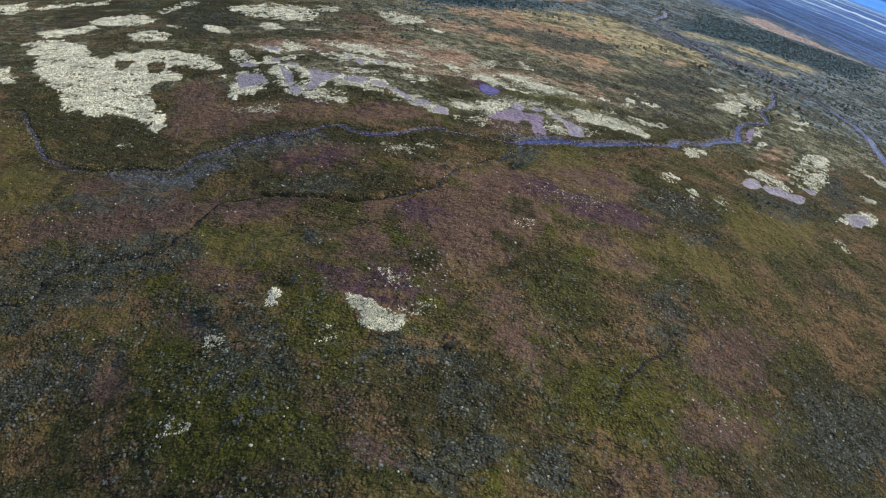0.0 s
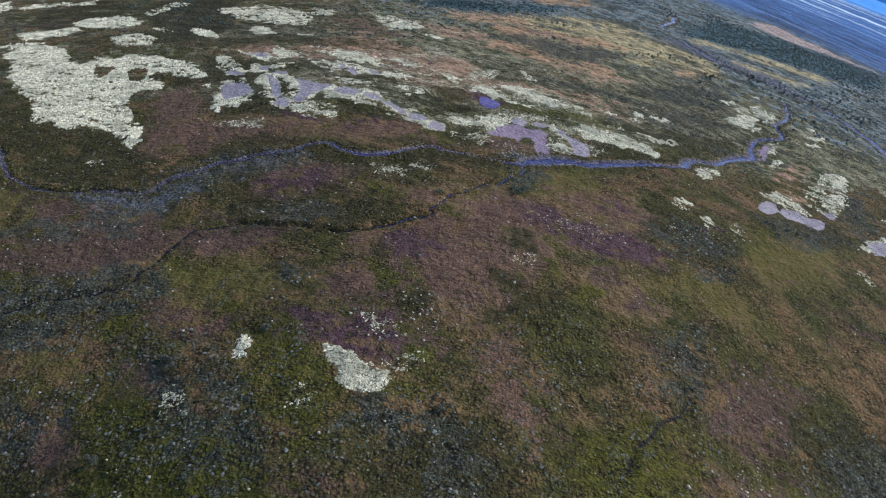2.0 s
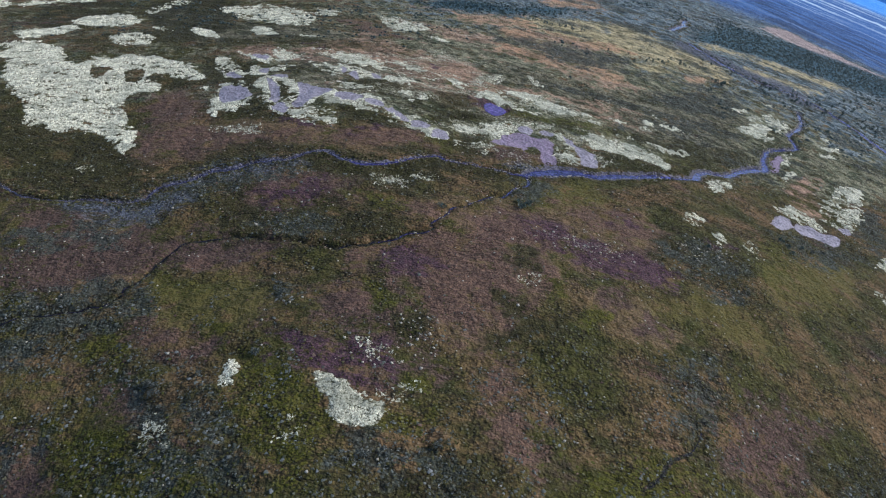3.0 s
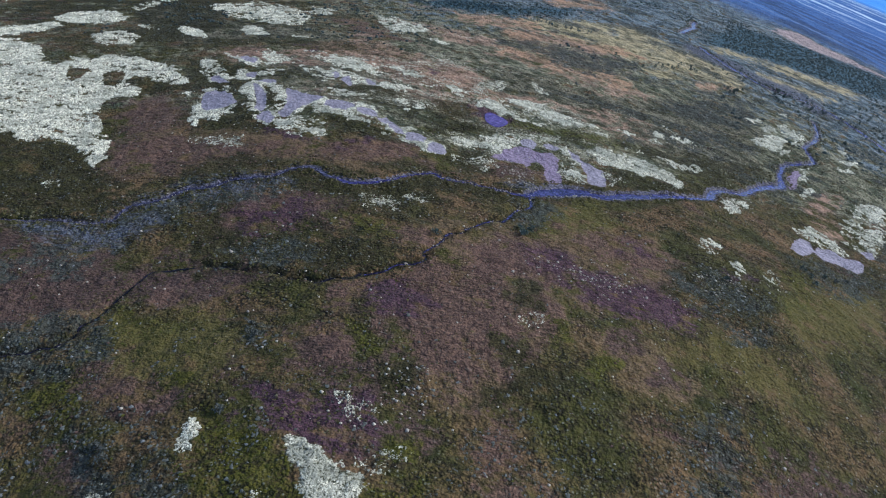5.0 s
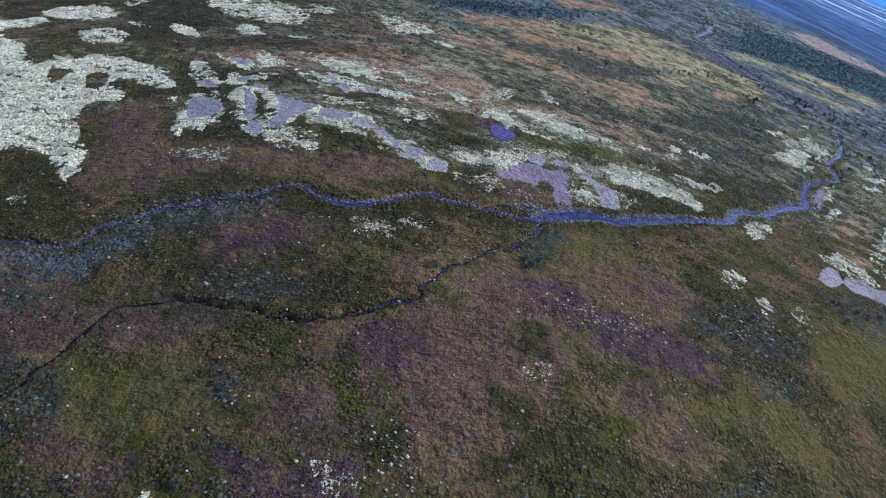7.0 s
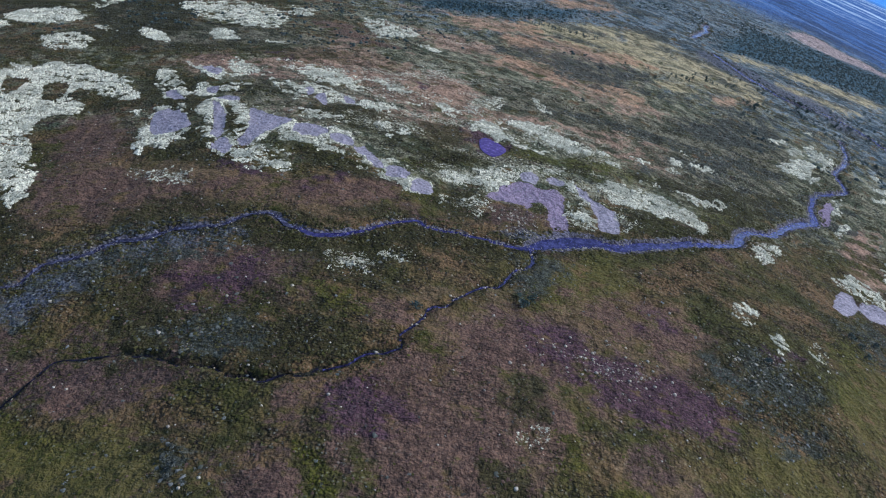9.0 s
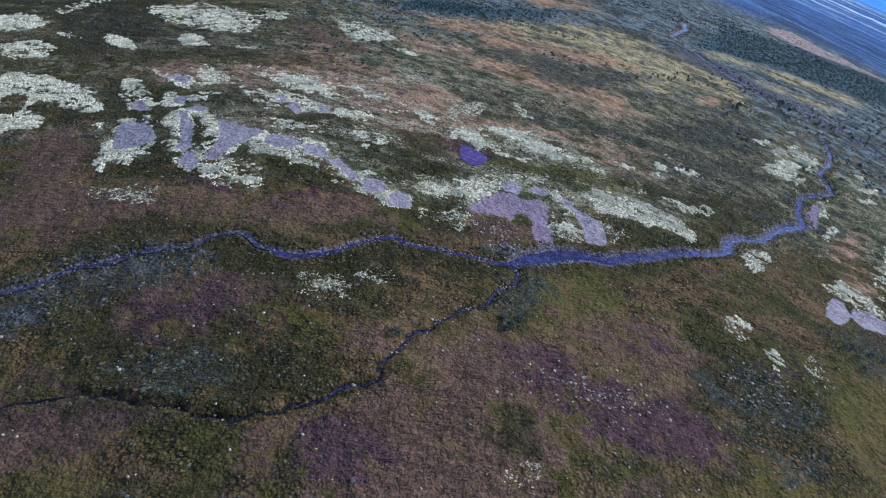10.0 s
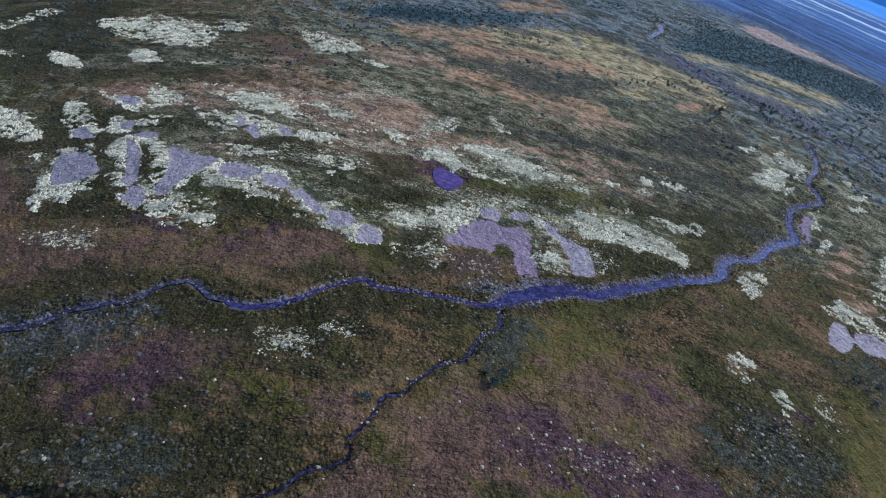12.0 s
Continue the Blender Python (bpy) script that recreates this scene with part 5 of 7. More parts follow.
area("yellow", [(85.1, 245.2), (98.0, 246.2), (111.0, 246.7), (105.1, 238.1), (92.0, 235.9), (82.7, 238.2)])
area("bed", [(59.8, 253.6), (67.5, 249.9), (79.0, 247.7), (83.2, 239.5), (93.6, 240.0), (100.1, 230.9), (92.1, 224.2), (84.6, 229.8), (75.9, 233.0), (66.4, 239.5), (59.0, 242.9)])
area("lichen", [(-110.3, 161.9), (-110.9, 168.8), (-104.8, 170.1), (-97.6, 165.5), (-90.6, 155.4), (-85.0, 152.8), (-86.3, 159.2), (-80.5, 157.5), (-79.3, 160.9), (-73.1, 159.6), (-65.8, 155.6), (-60.4, 152.3), (-54.4, 144.9), (-56.7, 144.2), (-62.2, 146.7), (-67.0, 148.8), (-67.9, 145.1), (-63.3, 143.2), (-61.8, 139.1), (-66.6, 136.5), (-65.4, 131.7), (-62.2, 127.0), (-56.2, 118.8), (-53.2, 112.6), (-53.8, 109.9), (-57.3, 113.0), (-61.5, 118.3), (-66.3, 118.9), (-70.4, 117.4), (-72.7, 119.5), (-76.6, 119.4), (-79.8, 124.6), (-84.4, 130.7), (-88.8, 134.0), (-94.6, 141.8), (-97.8, 144.0), (-100.7, 150.1), (-106.0, 156.4)])
area("hole", [(-83.0, 152.4), (-77.6, 151.5), (-76.5, 146.6), (-76.7, 143.0), (-80.7, 147.2)])
area("hole", [(-74.5, 149.9), (-70.4, 151.2), (-68.0, 146.9), (-67.6, 142.9), (-70.4, 142.4)])
area("hole", [(-88.4, 161.5), (-82.8, 155.2), (-90.4, 156.4), (-94.4, 161.9)])
area("lichen", [(-119.8, 180.7), (-116.8, 185.1), (-110.2, 188.0), (-104.2, 185.4), (-106.2, 180.9), (-110.2, 176.7), (-114.8, 175.1)])
area("broken", [(-115.2, 166.8), (-115.7, 172.7), (-107.6, 172.7), (-105.3, 168.4), (-111.0, 165.3)])
area("lichen", [(-111.8, 193.9), (-110.7, 199.8), (-104.1, 202.2), (-97.1, 198.5), (-91.5, 192.0), (-94.5, 188.0), (-101.5, 187.2), (-107.9, 189.9)])
area("broken", [(-93.0, 178.4), (-85.6, 181.0), (-80.3, 175.9), (-79.0, 169.7), (-85.5, 167.9), (-89.6, 173.0)])
area("lichen", [(-75.6, 187.2), (-72.4, 186.2), (-67.5, 181.7), (-67.5, 178.2), (-72.8, 182.0)])
area("broken", [(-142.7, 215.7), (-137.2, 222.4), (-123.4, 225.5), (-120.5, 220.7), (-130.4, 217.3), (-137.1, 212.7)])
area("broken", [(-157.1, 220.0), (-150.5, 223.3), (-144.0, 214.1), (-145.4, 208.2), (-149.2, 208.4)])
area("lichen", [(-105.9, 144.4), (-104.7, 145.7), (-98.1, 137.7), (-96.2, 133.8), (-99.3, 134.6)])
area("sparse", [(-58.5, 104.8), (-55.8, 105.6), (-54.9, 103.1), (-57.7, 103.3)])
area("broken", [(-78.7, 213.1), (-67.3, 216.3), (-56.8, 210.7), (-49.5, 205.5), (-54.0, 200.2), (-66.2, 202.1), (-74.5, 206.3)])
area("lichen", [(-61.1, 189.0), (-57.7, 190.6), (-53.5, 184.7), (-56.4, 181.6)])
area("broken", [(-51.1, 215.5), (-43.6, 213.1), (-43.8, 206.4), (-49.1, 207.2)])
area("broken", [(-33.9, 168.4), (-28.0, 167.1), (-20.3, 162.6), (-20.8, 156.7), (-26.1, 157.2), (-31.8, 161.9)])
area("broken", [(-48.7, 166.1), (-41.0, 163.3), (-37.1, 158.6), (-44.0, 159.4)])
area("heath", [(-50.5, 108.3), (-49.0, 114.7), (-41.0, 115.7), (-29.5, 111.9), (-19.2, 110.2), (-20.4, 107.1), (-32.7, 109.1), (-42.0, 107.3), (-46.8, 104.4)])
area("ochre", [(-82.8, 113.3), (-76.5, 108.6), (-69.4, 100.5), (-76.0, 99.9), (-83.1, 110.5)])
area("dark", [(-98.7, 133.8), (-89.0, 130.3), (-76.2, 118.8), (-60.9, 117.0), (-51.6, 108.4), (-59.6, 106.1), (-63.5, 98.6), (-74.8, 107.4), (-83.4, 117.7)])
area("heath", [(-61.3, 130.1), (-59.2, 139.5), (-53.2, 136.8), (-47.3, 127.2), (-48.0, 123.0), (-56.0, 123.3)])
area("dark", [(1.5, 58.6), (5.8, 55.2), (8.8, 51.1), (11.1, 46.8), (7.9, 43.2), (3.1, 41.3), (-2.0, 47.5), (-0.4, 52.6)])
area("willow", [(1.6, 57.7), (4.7, 54.0), (7.2, 49.9), (6.2, 46.7), (3.6, 46.0)])
area("willow", [(2.9, 43.8), (6.2, 46.7), (8.9, 46.1), (8.0, 41.4), (3.3, 40.1)])
area("dark", [(42.4, 70.3), (52.1, 74.1), (62.5, 74.2), (55.9, 57.9), (31.0, 46.1), (34.6, 52.1), (43.9, 61.3), (43.2, 65.6)])
area("willow", [(46.7, 70.6), (55.8, 72.2), (61.7, 72.1), (56.6, 59.6), (48.5, 56.4), (43.9, 61.3)])
area("willow", [(26.1, 72.1), (31.1, 78.5), (34.8, 76.6), (30.1, 68.5), (24.3, 64.7)])
area("brown", [(27.7, 57.1), (43.0, 63.8), (42.4, 59.1), (33.0, 51.9), (26.7, 51.6)])
area("brown", [(18.7, 44.7), (27.5, 49.1), (30.0, 47.0), (27.8, 45.0), (18.4, 41.9)])
area("stony", [(30.5, 57.3), (36.8, 61.1), (34.5, 56.1), (30.2, 53.6)])
area("green", [(14.9, 57.3), (28.2, 62.8), (27.4, 55.5), (23.2, 48.4), (15.6, 48.3)])
area("green", [(5.5, 40.7), (8.5, 41.6), (9.0, 38.8), (5.7, 37.8)])
area("heath", [(6.4, 73.1), (8.7, 67.1), (11.9, 59.9), (10.6, 54.1), (8.1, 58.6), (5.9, 68.5)])
area("brown", [(30.9, 69.0), (39.8, 76.6), (46.6, 76.1), (44.2, 67.7), (36.5, 63.0), (31.6, 64.6)])
area("willow", [(11.0, 44.8), (14.9, 45.5), (14.7, 41.9), (11.0, 41.2)])
area("green", [(-30.6, 54.0), (-25.4, 49.4), (-25.1, 46.2), (-27.7, 47.9)])
area("green", [(-19.8, 51.9), (-15.1, 49.9), (-12.5, 46.8), (-15.4, 45.8), (-18.5, 48.2)])
area("green", [(-22.5, 41.8), (-18.2, 41.6), (-16.1, 38.8), (-20.0, 38.3)])
area("willow", [(-28.1, 61.8), (-25.8, 61.0), (-20.4, 53.6), (-12.7, 47.5), (-13.4, 46.2), (-19.5, 51.2), (-24.7, 56.8)])
area("willow", [(-54.1, 66.4), (-50.8, 69.7), (-44.4, 73.3), (-37.8, 75.8), (-35.1, 73.1), (-39.4, 66.5), (-45.1, 63.6), (-50.5, 60.7)])
area("gravel", [(54.8, 123.7), (56.9, 128.0), (59.3, 130.9), (60.9, 130.8), (60.5, 128.2), (58.5, 125.1), (56.4, 122.9), (55.1, 122.6)])
area("gravel", [(60.2, 127.1), (62.4, 129.9), (64.5, 130.6), (66.1, 130.0), (68.1, 130.1), (70.3, 130.8), (70.4, 129.4), (68.9, 126.6), (66.9, 124.8), (65.7, 125.2), (64.3, 125.6), (62.3, 125.2), (60.7, 125.6)])
area("gravel", [(72.6, 135.4), (74.7, 135.7), (74.5, 134.0), (72.9, 133.2)])
area("broken", [(59.5, 135.0), (63.4, 137.7), (67.8, 135.6), (68.2, 131.6), (63.9, 128.4), (61.4, 131.9), (58.4, 130.5)])
area("lichen", [(59.8, 134.6), (62.5, 136.2), (64.3, 134.2), (61.7, 132.7)])
area("broken", [(72.2, 144.4), (81.5, 157.0), (86.9, 159.1), (84.4, 151.5), (79.3, 141.9), (74.6, 133.8), (71.8, 136.1), (69.5, 137.8)])
area("lichen", [(80.5, 154.4), (85.7, 156.9), (84.3, 152.5), (79.8, 150.5)])
area("dark", [(52.3, 117.7), (58.9, 119.8), (67.3, 122.9), (73.4, 132.0), (72.7, 124.4), (65.2, 117.9), (54.7, 111.6)])
area("bed", [(-48.5, 93.5), (-42.5, 96.4), (-38.9, 99.1), (-33.6, 102.8), (-27.5, 104.7), (-24.1, 106.4), (-30.3, 107.7), (-37.2, 104.9), (-42.1, 100.2), (-44.8, 95.5)])
area("dark", [(-61.1, 94.5), (-68.4, 97.2), (-69.0, 100.5), (-62.5, 96.9), (-50.1, 94.9), (-50.3, 93.3)])
area("tan", [(-55.3, 89.1), (-39.6, 89.5), (-32.6, 78.4), (-38.9, 73.2), (-47.2, 75.8)])
area("ochre", [(-74.6, 97.8), (-68.4, 97.2), (-58.2, 91.1), (-56.8, 84.0), (-63.3, 80.6)])
area("ochre", [(-33.6, 77.0), (-20.0, 77.8), (-15.6, 72.1), (-20.2, 68.4), (-29.7, 69.2)])
area("bed", [(-53.6, 94.5), (-48.8, 93.8), (-45.9, 95.0), (-42.4, 93.9), (-38.6, 97.5), (-36.7, 96.6), (-38.3, 92.9), (-40.0, 89.7), (-43.7, 89.1), (-48.9, 91.7)])
area("willow", [(-49.3, 88.2), (-46.2, 89.7), (-43.0, 87.8), (-41.2, 83.9), (-44.3, 84.6)])
area("willow", [(-40.4, 89.2), (-38.7, 91.0), (-37.9, 88.3), (-39.2, 87.7)])
area("willow", [(-40.8, 75.7), (-37.4, 75.9), (-34.1, 75.3), (-36.0, 73.7), (-39.1, 73.2)])
area("willow", [(-34.6, 74.2), (-31.7, 75.1), (-31.3, 70.7), (-32.0, 70.0)])
area("willow", [(-36.2, 68.9), (-33.9, 69.6), (-32.7, 67.8), (-34.9, 67.1)])
area("willow", [(-19.3, 76.9), (-17.8, 77.4), (-16.4, 75.1), (-16.9, 73.5)])
area("brown", [(-32.6, 100.4), (-26.7, 102.2), (-20.4, 100.9), (-15.8, 99.6), (-14.1, 93.6), (-19.3, 93.0), (-22.6, 91.1), (-27.5, 93.5)])
area("purple", [(-23.5, 97.4), (-19.8, 99.0), (-20.0, 95.3), (-22.5, 94.5)])
area("dark", [(-22.2, 90.0), (-14.5, 94.8), (-7.3, 92.4), (-5.0, 90.6), (-10.2, 88.1), (-14.4, 85.5), (-19.6, 86.5), (-22.8, 88.4)])
area("heath", [(-31.9, 80.9), (-28.6, 81.6), (-28.6, 79.2), (-30.7, 79.2)])
area("purple", [(-15.6, 65.9), (-13.0, 65.2), (-10.5, 65.0), (-8.7, 63.5), (-5.8, 62.9), (-6.9, 66.8), (-9.9, 67.5), (-13.0, 68.0), (-15.5, 66.8)])
area("dark", [(-3.8, 72.2), (-0.4, 73.2), (1.1, 70.4), (-2.6, 68.9)])
area("purple", [(-5.8, 84.7), (-1.7, 85.5), (-0.7, 82.5), (-2.6, 80.3), (-5.0, 80.7)])
area("heath", [(-4.1, 88.6), (1.8, 92.3), (8.1, 99.0), (10.2, 91.8), (8.5, 84.1), (4.0, 81.9), (-1.6, 80.5)])
area("tan", [(-1.5, 88.1), (5.5, 96.0), (8.2, 93.3), (5.4, 86.0), (0.2, 84.5)])
area("heath", [(5.2, 81.4), (7.0, 81.9), (7.5, 79.6), (5.9, 79.1)])
area("dark", [(8.7, 90.1), (10.9, 90.9), (10.9, 84.9), (8.5, 84.1)])
area("dark", [(6.4, 80.1), (8.1, 79.8), (8.5, 76.2), (7.3, 75.1)])
area("green", [(12.1, 84.5), (15.1, 83.8), (14.4, 80.3), (12.1, 80.3)])
area("purple", [(12.3, 94.9), (16.9, 93.3), (17.9, 89.5), (13.5, 90.8)])
area("purple", [(18.0, 90.6), (24.6, 95.4), (24.5, 90.3), (20.3, 87.6)])
area("purple", [(25.0, 91.0), (29.6, 92.5), (29.8, 90.2), (26.2, 88.0)])
area("stony", [(15.0, 96.0), (21.4, 97.5), (20.9, 93.3), (16.2, 93.0)])
area("dark", [(29.6, 99.9), (40.5, 104.1), (44.6, 101.8), (41.8, 95.3), (35.9, 92.5), (32.4, 95.7)])
area("ochre", [(47.1, 106.7), (52.8, 107.8), (57.3, 105.9), (52.6, 99.0), (46.6, 95.8), (44.3, 98.5)])
area("willow", [(54.2, 117.9), (63.2, 120.4), (62.1, 115.9), (54.3, 111.4)])
area("willow", [(35.9, 92.5), (41.6, 94.7), (40.0, 91.7), (35.2, 89.5)])
area("brown", [(18.4, 86.8), (23.5, 87.1), (22.1, 81.6), (19.2, 82.0)])
area("brown", [(23.4, 82.1), (27.3, 82.9), (26.6, 79.0), (22.4, 78.7)])
area("green", [(17.3, 81.3), (19.7, 80.6), (18.7, 76.0), (17.0, 76.1)])
area("tan", [(21.6, 105.6), (30.1, 106.6), (30.1, 102.6), (23.2, 100.8)])
area("ochre", [(-17.7, 75.0), (-13.8, 74.6), (-12.3, 71.8), (-14.5, 70.9)])
area("ochre", [(-27.0, 79.4), (-21.6, 80.6), (-19.4, 76.5), (-23.6, 74.7)])
area("green", [(-16.1, 73.6), (-13.1, 71.0), (-13.1, 68.3), (-15.0, 70.8)])
area("green", [(-24.1, 70.3), (-20.7, 69.7), (-20.2, 67.5), (-23.3, 67.7)])
area("hole", [(67.1, 140.2), (69.7, 139.2), (72.0, 138.4), (69.7, 137.4), (67.6, 138.1)])
area("hole", [(70.5, 143.3), (73.5, 142.4), (76.3, 142.0), (73.7, 140.9), (71.1, 141.2)])
area("hole", [(76.3, 149.0), (79.2, 147.4), (80.5, 146.3), (77.7, 146.1)])
area("hole", [(62.5, 133.8), (64.8, 133.3), (66.4, 132.6), (63.8, 131.9)])
area("hole", [(71.5, 139.0), (73.8, 138.2), (75.8, 138.5), (72.6, 137.0)])


def depth_inside(poly, x, y):
    """Signed distance to the polygon's edge, positive inside."""
    best, inside = np.full(x.shape, 1e9), np.zeros(x.shape, bool)
    for (ax, ay), (bx, by) in zip(poly, np.roll(poly, -1, 0)):
        ex, ey = bx - ax, by - ay
        t = np.clip(((x - ax) * ex + (y - ay) * ey) / (ex * ex + ey * ey + 1e-9), 0, 1)
        best = np.minimum(best, (x - ax - t * ex) ** 2 + (y - ay - t * ey) ** 2)
        cross = (ay > y) != (by > y)
        inside ^= cross & (x < (bx - ax) * (y - ay) / (by - ay + 1e-12) + ax)
    return np.where(inside, 1, -1) * np.sqrt(best)


def drawn(x, y, across, along, seed):
    """Noise drawn out along the prevailing wind, which swings round over the ridge."""
    right = np.clip((x + 5) / 35, 0, 1)
    straight = fbm(x * along, y * across, seed)
    swung = fbm((0.86 * x - 0.5 * y) * along, (0.5 * x + 0.86 * y) * across, seed + 3)
    return (1 - right) * straight + right * swung


def lichen_gaps(x, y):
    """Where lichen is thick and where heath shows through it."""
    return 0.5 * drawn(x, y, 1.3, 0.6, 93) + 0.5 * fbm(x * 2.3, y * 2.3, 91) - 0.16 * (vnoise(x * 0.25, y * 0.4, 95) - 0.5)


def frayed(x, y):
    """Wind-drawn fringes of the lichen on the upland."""
    return 2.2 * (0.5 * drawn(x, y, 1.0, 0.3, 97) + 0.5 * fbm(x * 1.1, y * 1.3, 98) - 0.46) * np.clip((y - 108) / 30, 0.15, 1)


def cover(x, y, kinds=None):
    """How far each kind of ground cover holds at each place, from 0 to 1."""
    w1x, w1y = fbm(x * 0.8, y * 0.8, 11) - 0.5, fbm(x * 0.8, y * 0.8, 21) - 0.5
    w2x, w2y = fbm(x * 0.16, y * 0.16, 31) - 0.5, fbm(x * 0.16, y * 0.16, 41) - 0.5
    got = {name: np.zeros_like(x) for name, *_ in COVERS}
    got["hole"] = np.zeros_like(x)
    for kind, poly in AREAS:
        if kinds and kind not in kinds and not (kind == "broken" and "lichen" in kinds):
            continue
        (x0, y0), (x1, y1) = poly.min(0), poly.max(0)
        soft = SOFT.get(kind, min(3.0, 0.28 * math.sqrt((x1 - x0) * (y1 - y0))))
        name = "lichen" if kind == "broken" else kind
        full = 0.58 if kind == "broken" else 0.5 if kind == "sparse" and np.ptp(poly[:, 0]) > 20 else 1.0
        (x0, y0), (x1, y1) = poly.min(0) - 3 - soft * 2, poly.max(0) + 3 + soft * 2
        m = (x > x0) & (x < x1) & (y > y0) & (y < y1)
        if not m.any():
            continue
        a, b = (1.2, 0.5) if kind in ("lichen", "broken", "gravel", "scar", "sparse", "stony", "hole", "purple") else (1.5, 3.0)
        if kind in ("gravel", "scar"):
            a, b = (1.4, 0.3) if kind == "scar" else (0.7, 0.2)
        px, py = x[m] + a * w1x[m] + b * (1 + np.clip((y[m] - 130) / 40, 0, 2)) * w2x[m], y[m] + a * w1y[m] + b * w2y[m]
        deep = depth_inside(poly, px, py)
        if kind in ("lichen", "broken", "sparse"):
            deep = deep + frayed(x[m], y[m])
        elif kind == "gravel":
            deep = deep + 0.2
        got[name][m] = np.maximum(got[name][m], full * np.clip(0.5 + deep / (2 * soft), 0, 1))
    uneven = np.clip(0.25 + 1.5 * fbm(x * 0.22, y * 0.22, 51), 0, 1.25)
    for kind in ("tan", "heath", "ochre", "willow", "brown", "yellow", "field", "dark", "purple", "rust"):
        got[kind] = got[kind] * uneven * (1.0 if kind in ("purple", "dark") else 0.85)
    got["lichen"] = got["lichen"] * (1 - got.pop("hole")) * np.clip((lichen_gaps(x, y) - 0.34 + 0.12 * np.clip((72 - y) / 6, 0, 1)) / 0.14, 0.2, 1)
    # beyond the stream: drier upland, with bands of heath, scrub, grass and broken lichen
    up = np.clip((y - 116 - 0.35 * np.maximum(x, 0) - 0.1 * np.maximum(-x, 0)) / 14, 0, 1)
    bands = lambda fx, fy, seed, lo, gain: np.clip((fbm(x * fx, y * fy, seed) - lo) * gain, 0, 1)
    right = np.clip((x + 70) / 60, 0, 1)
    got["upland"] = up * (0.35 + 0.5 * right)
    got["rust"] = np.maximum(got["rust"], np.clip((y - 118 - 0.3 * np.maximum(x, 0)) / 14, 0, 1) * bands(0.030, 0.11, 301, 0.52, 6) * np.clip((45 - x) / 30, 0, 0.5) * np.clip((x + 45) / 30, 0, 1))
    got["ochre"] = np.maximum(got["ochre"], up * right * bands(0.022, 0.08, 311, 0.60, 6) * 0.3)
    got["willow"] = np.maximum(got["willow"], up * bands(0.05, 0.16, 321, 0.56, 6) * np.clip((x - 5) / 25, 0, 0.7))
    got["dark"] = np.maximum(got["dark"], up * bands(0.05, 0.16, 331, 0.52, 6) * (0.8 - 0.5 * right))
    got["sparse"] = np.maximum(got["sparse"], up * bands(0.10, 0.34, 341, 0.52, 7) * np.clip((x + 42) / 25, 0, 1) * np.clip(1.15 - (y + x - 130) / 110, 0, 0.85))
    # the far plain: wooded, with pale open strips, blued with range as painted haze
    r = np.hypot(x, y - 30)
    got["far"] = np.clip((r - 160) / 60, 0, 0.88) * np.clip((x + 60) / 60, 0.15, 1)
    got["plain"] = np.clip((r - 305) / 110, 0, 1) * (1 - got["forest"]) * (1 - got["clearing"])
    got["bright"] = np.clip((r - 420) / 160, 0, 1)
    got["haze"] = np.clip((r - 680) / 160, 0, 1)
    return got


def height(x, y):
    x, y = np.asarray(x, float), np.asarray(y, float)
    cut, wet, peat = near_course(x, y)
    got = cover(x, y, ("lichen", "gravel", "hole"))
    rough = 1 - np.clip((wet + peat) * 1.5, 0, 1)
    reach = np.hypot((x - 4.0) / 2.8, (y - 143.3) / 3.4)
    z = land(x, y) + rough * np.clip(reach - 0.8, 0, 1) * (0.9 * (fbm(x * 0.14, y * 0.14, 71) - 0.5) + 0.6 * (fbm(x * 0.6, y * 0.6, 81) - 0.5))
    pool = np.clip((1.35 - reach) / 0.5, 0, 1)
    return z - cut - 0.3 * pool + 0.12 * got["lichen"] - 0.10 * got["gravel"]


def mesh_object(name, verts, faces, mat, smooth=False, parent=None):
    """One mesh object from arrays; faces is an (n, 3) or (n, 4) array."""
    faces = np.asarray(faces, np.int32)
    me = bpy.data.meshes.new(name)
    me.vertices.add(len(verts))
    me.vertices.foreach_set("co", np.asarray(verts, np.float32).ravel())
    n, k = faces.shape
    me.loops.add(n * k)
    me.loops.foreach_set("vertex_index", faces.ravel())
    me.polygons.add(n)
    me.polygons.foreach_set("loop_start", np.arange(0, n * k, k, dtype=np.int32))
    me.polygons.foreach_set("loop_total", np.full(n, k, np.int32))
    if smooth:
        me.polygons.foreach_set("use_smooth", np.ones(n, bool))
    me.update(calc_edges=True)
    me.materials.append(mat)
    ob = new(name, me)
    if parent:
        ob.parent = parent
    return ob


def spread(start, end, step, out, low, grow):
    """Grid lines: even from start to end, then wider and wider to both sides."""
    mid, left, right = list(np.arange(start, end, step)), [], []
    at, s = start, step
    while at > low:
        s *= grow
        at -= s
        left.append(at)
    at, s = mid[-1], step
    while at < out:
        s *= 1 + (grow - 1) * 0.55
        at += s
        right.append(at)
    return np.array(left[::-1] + mid + right)


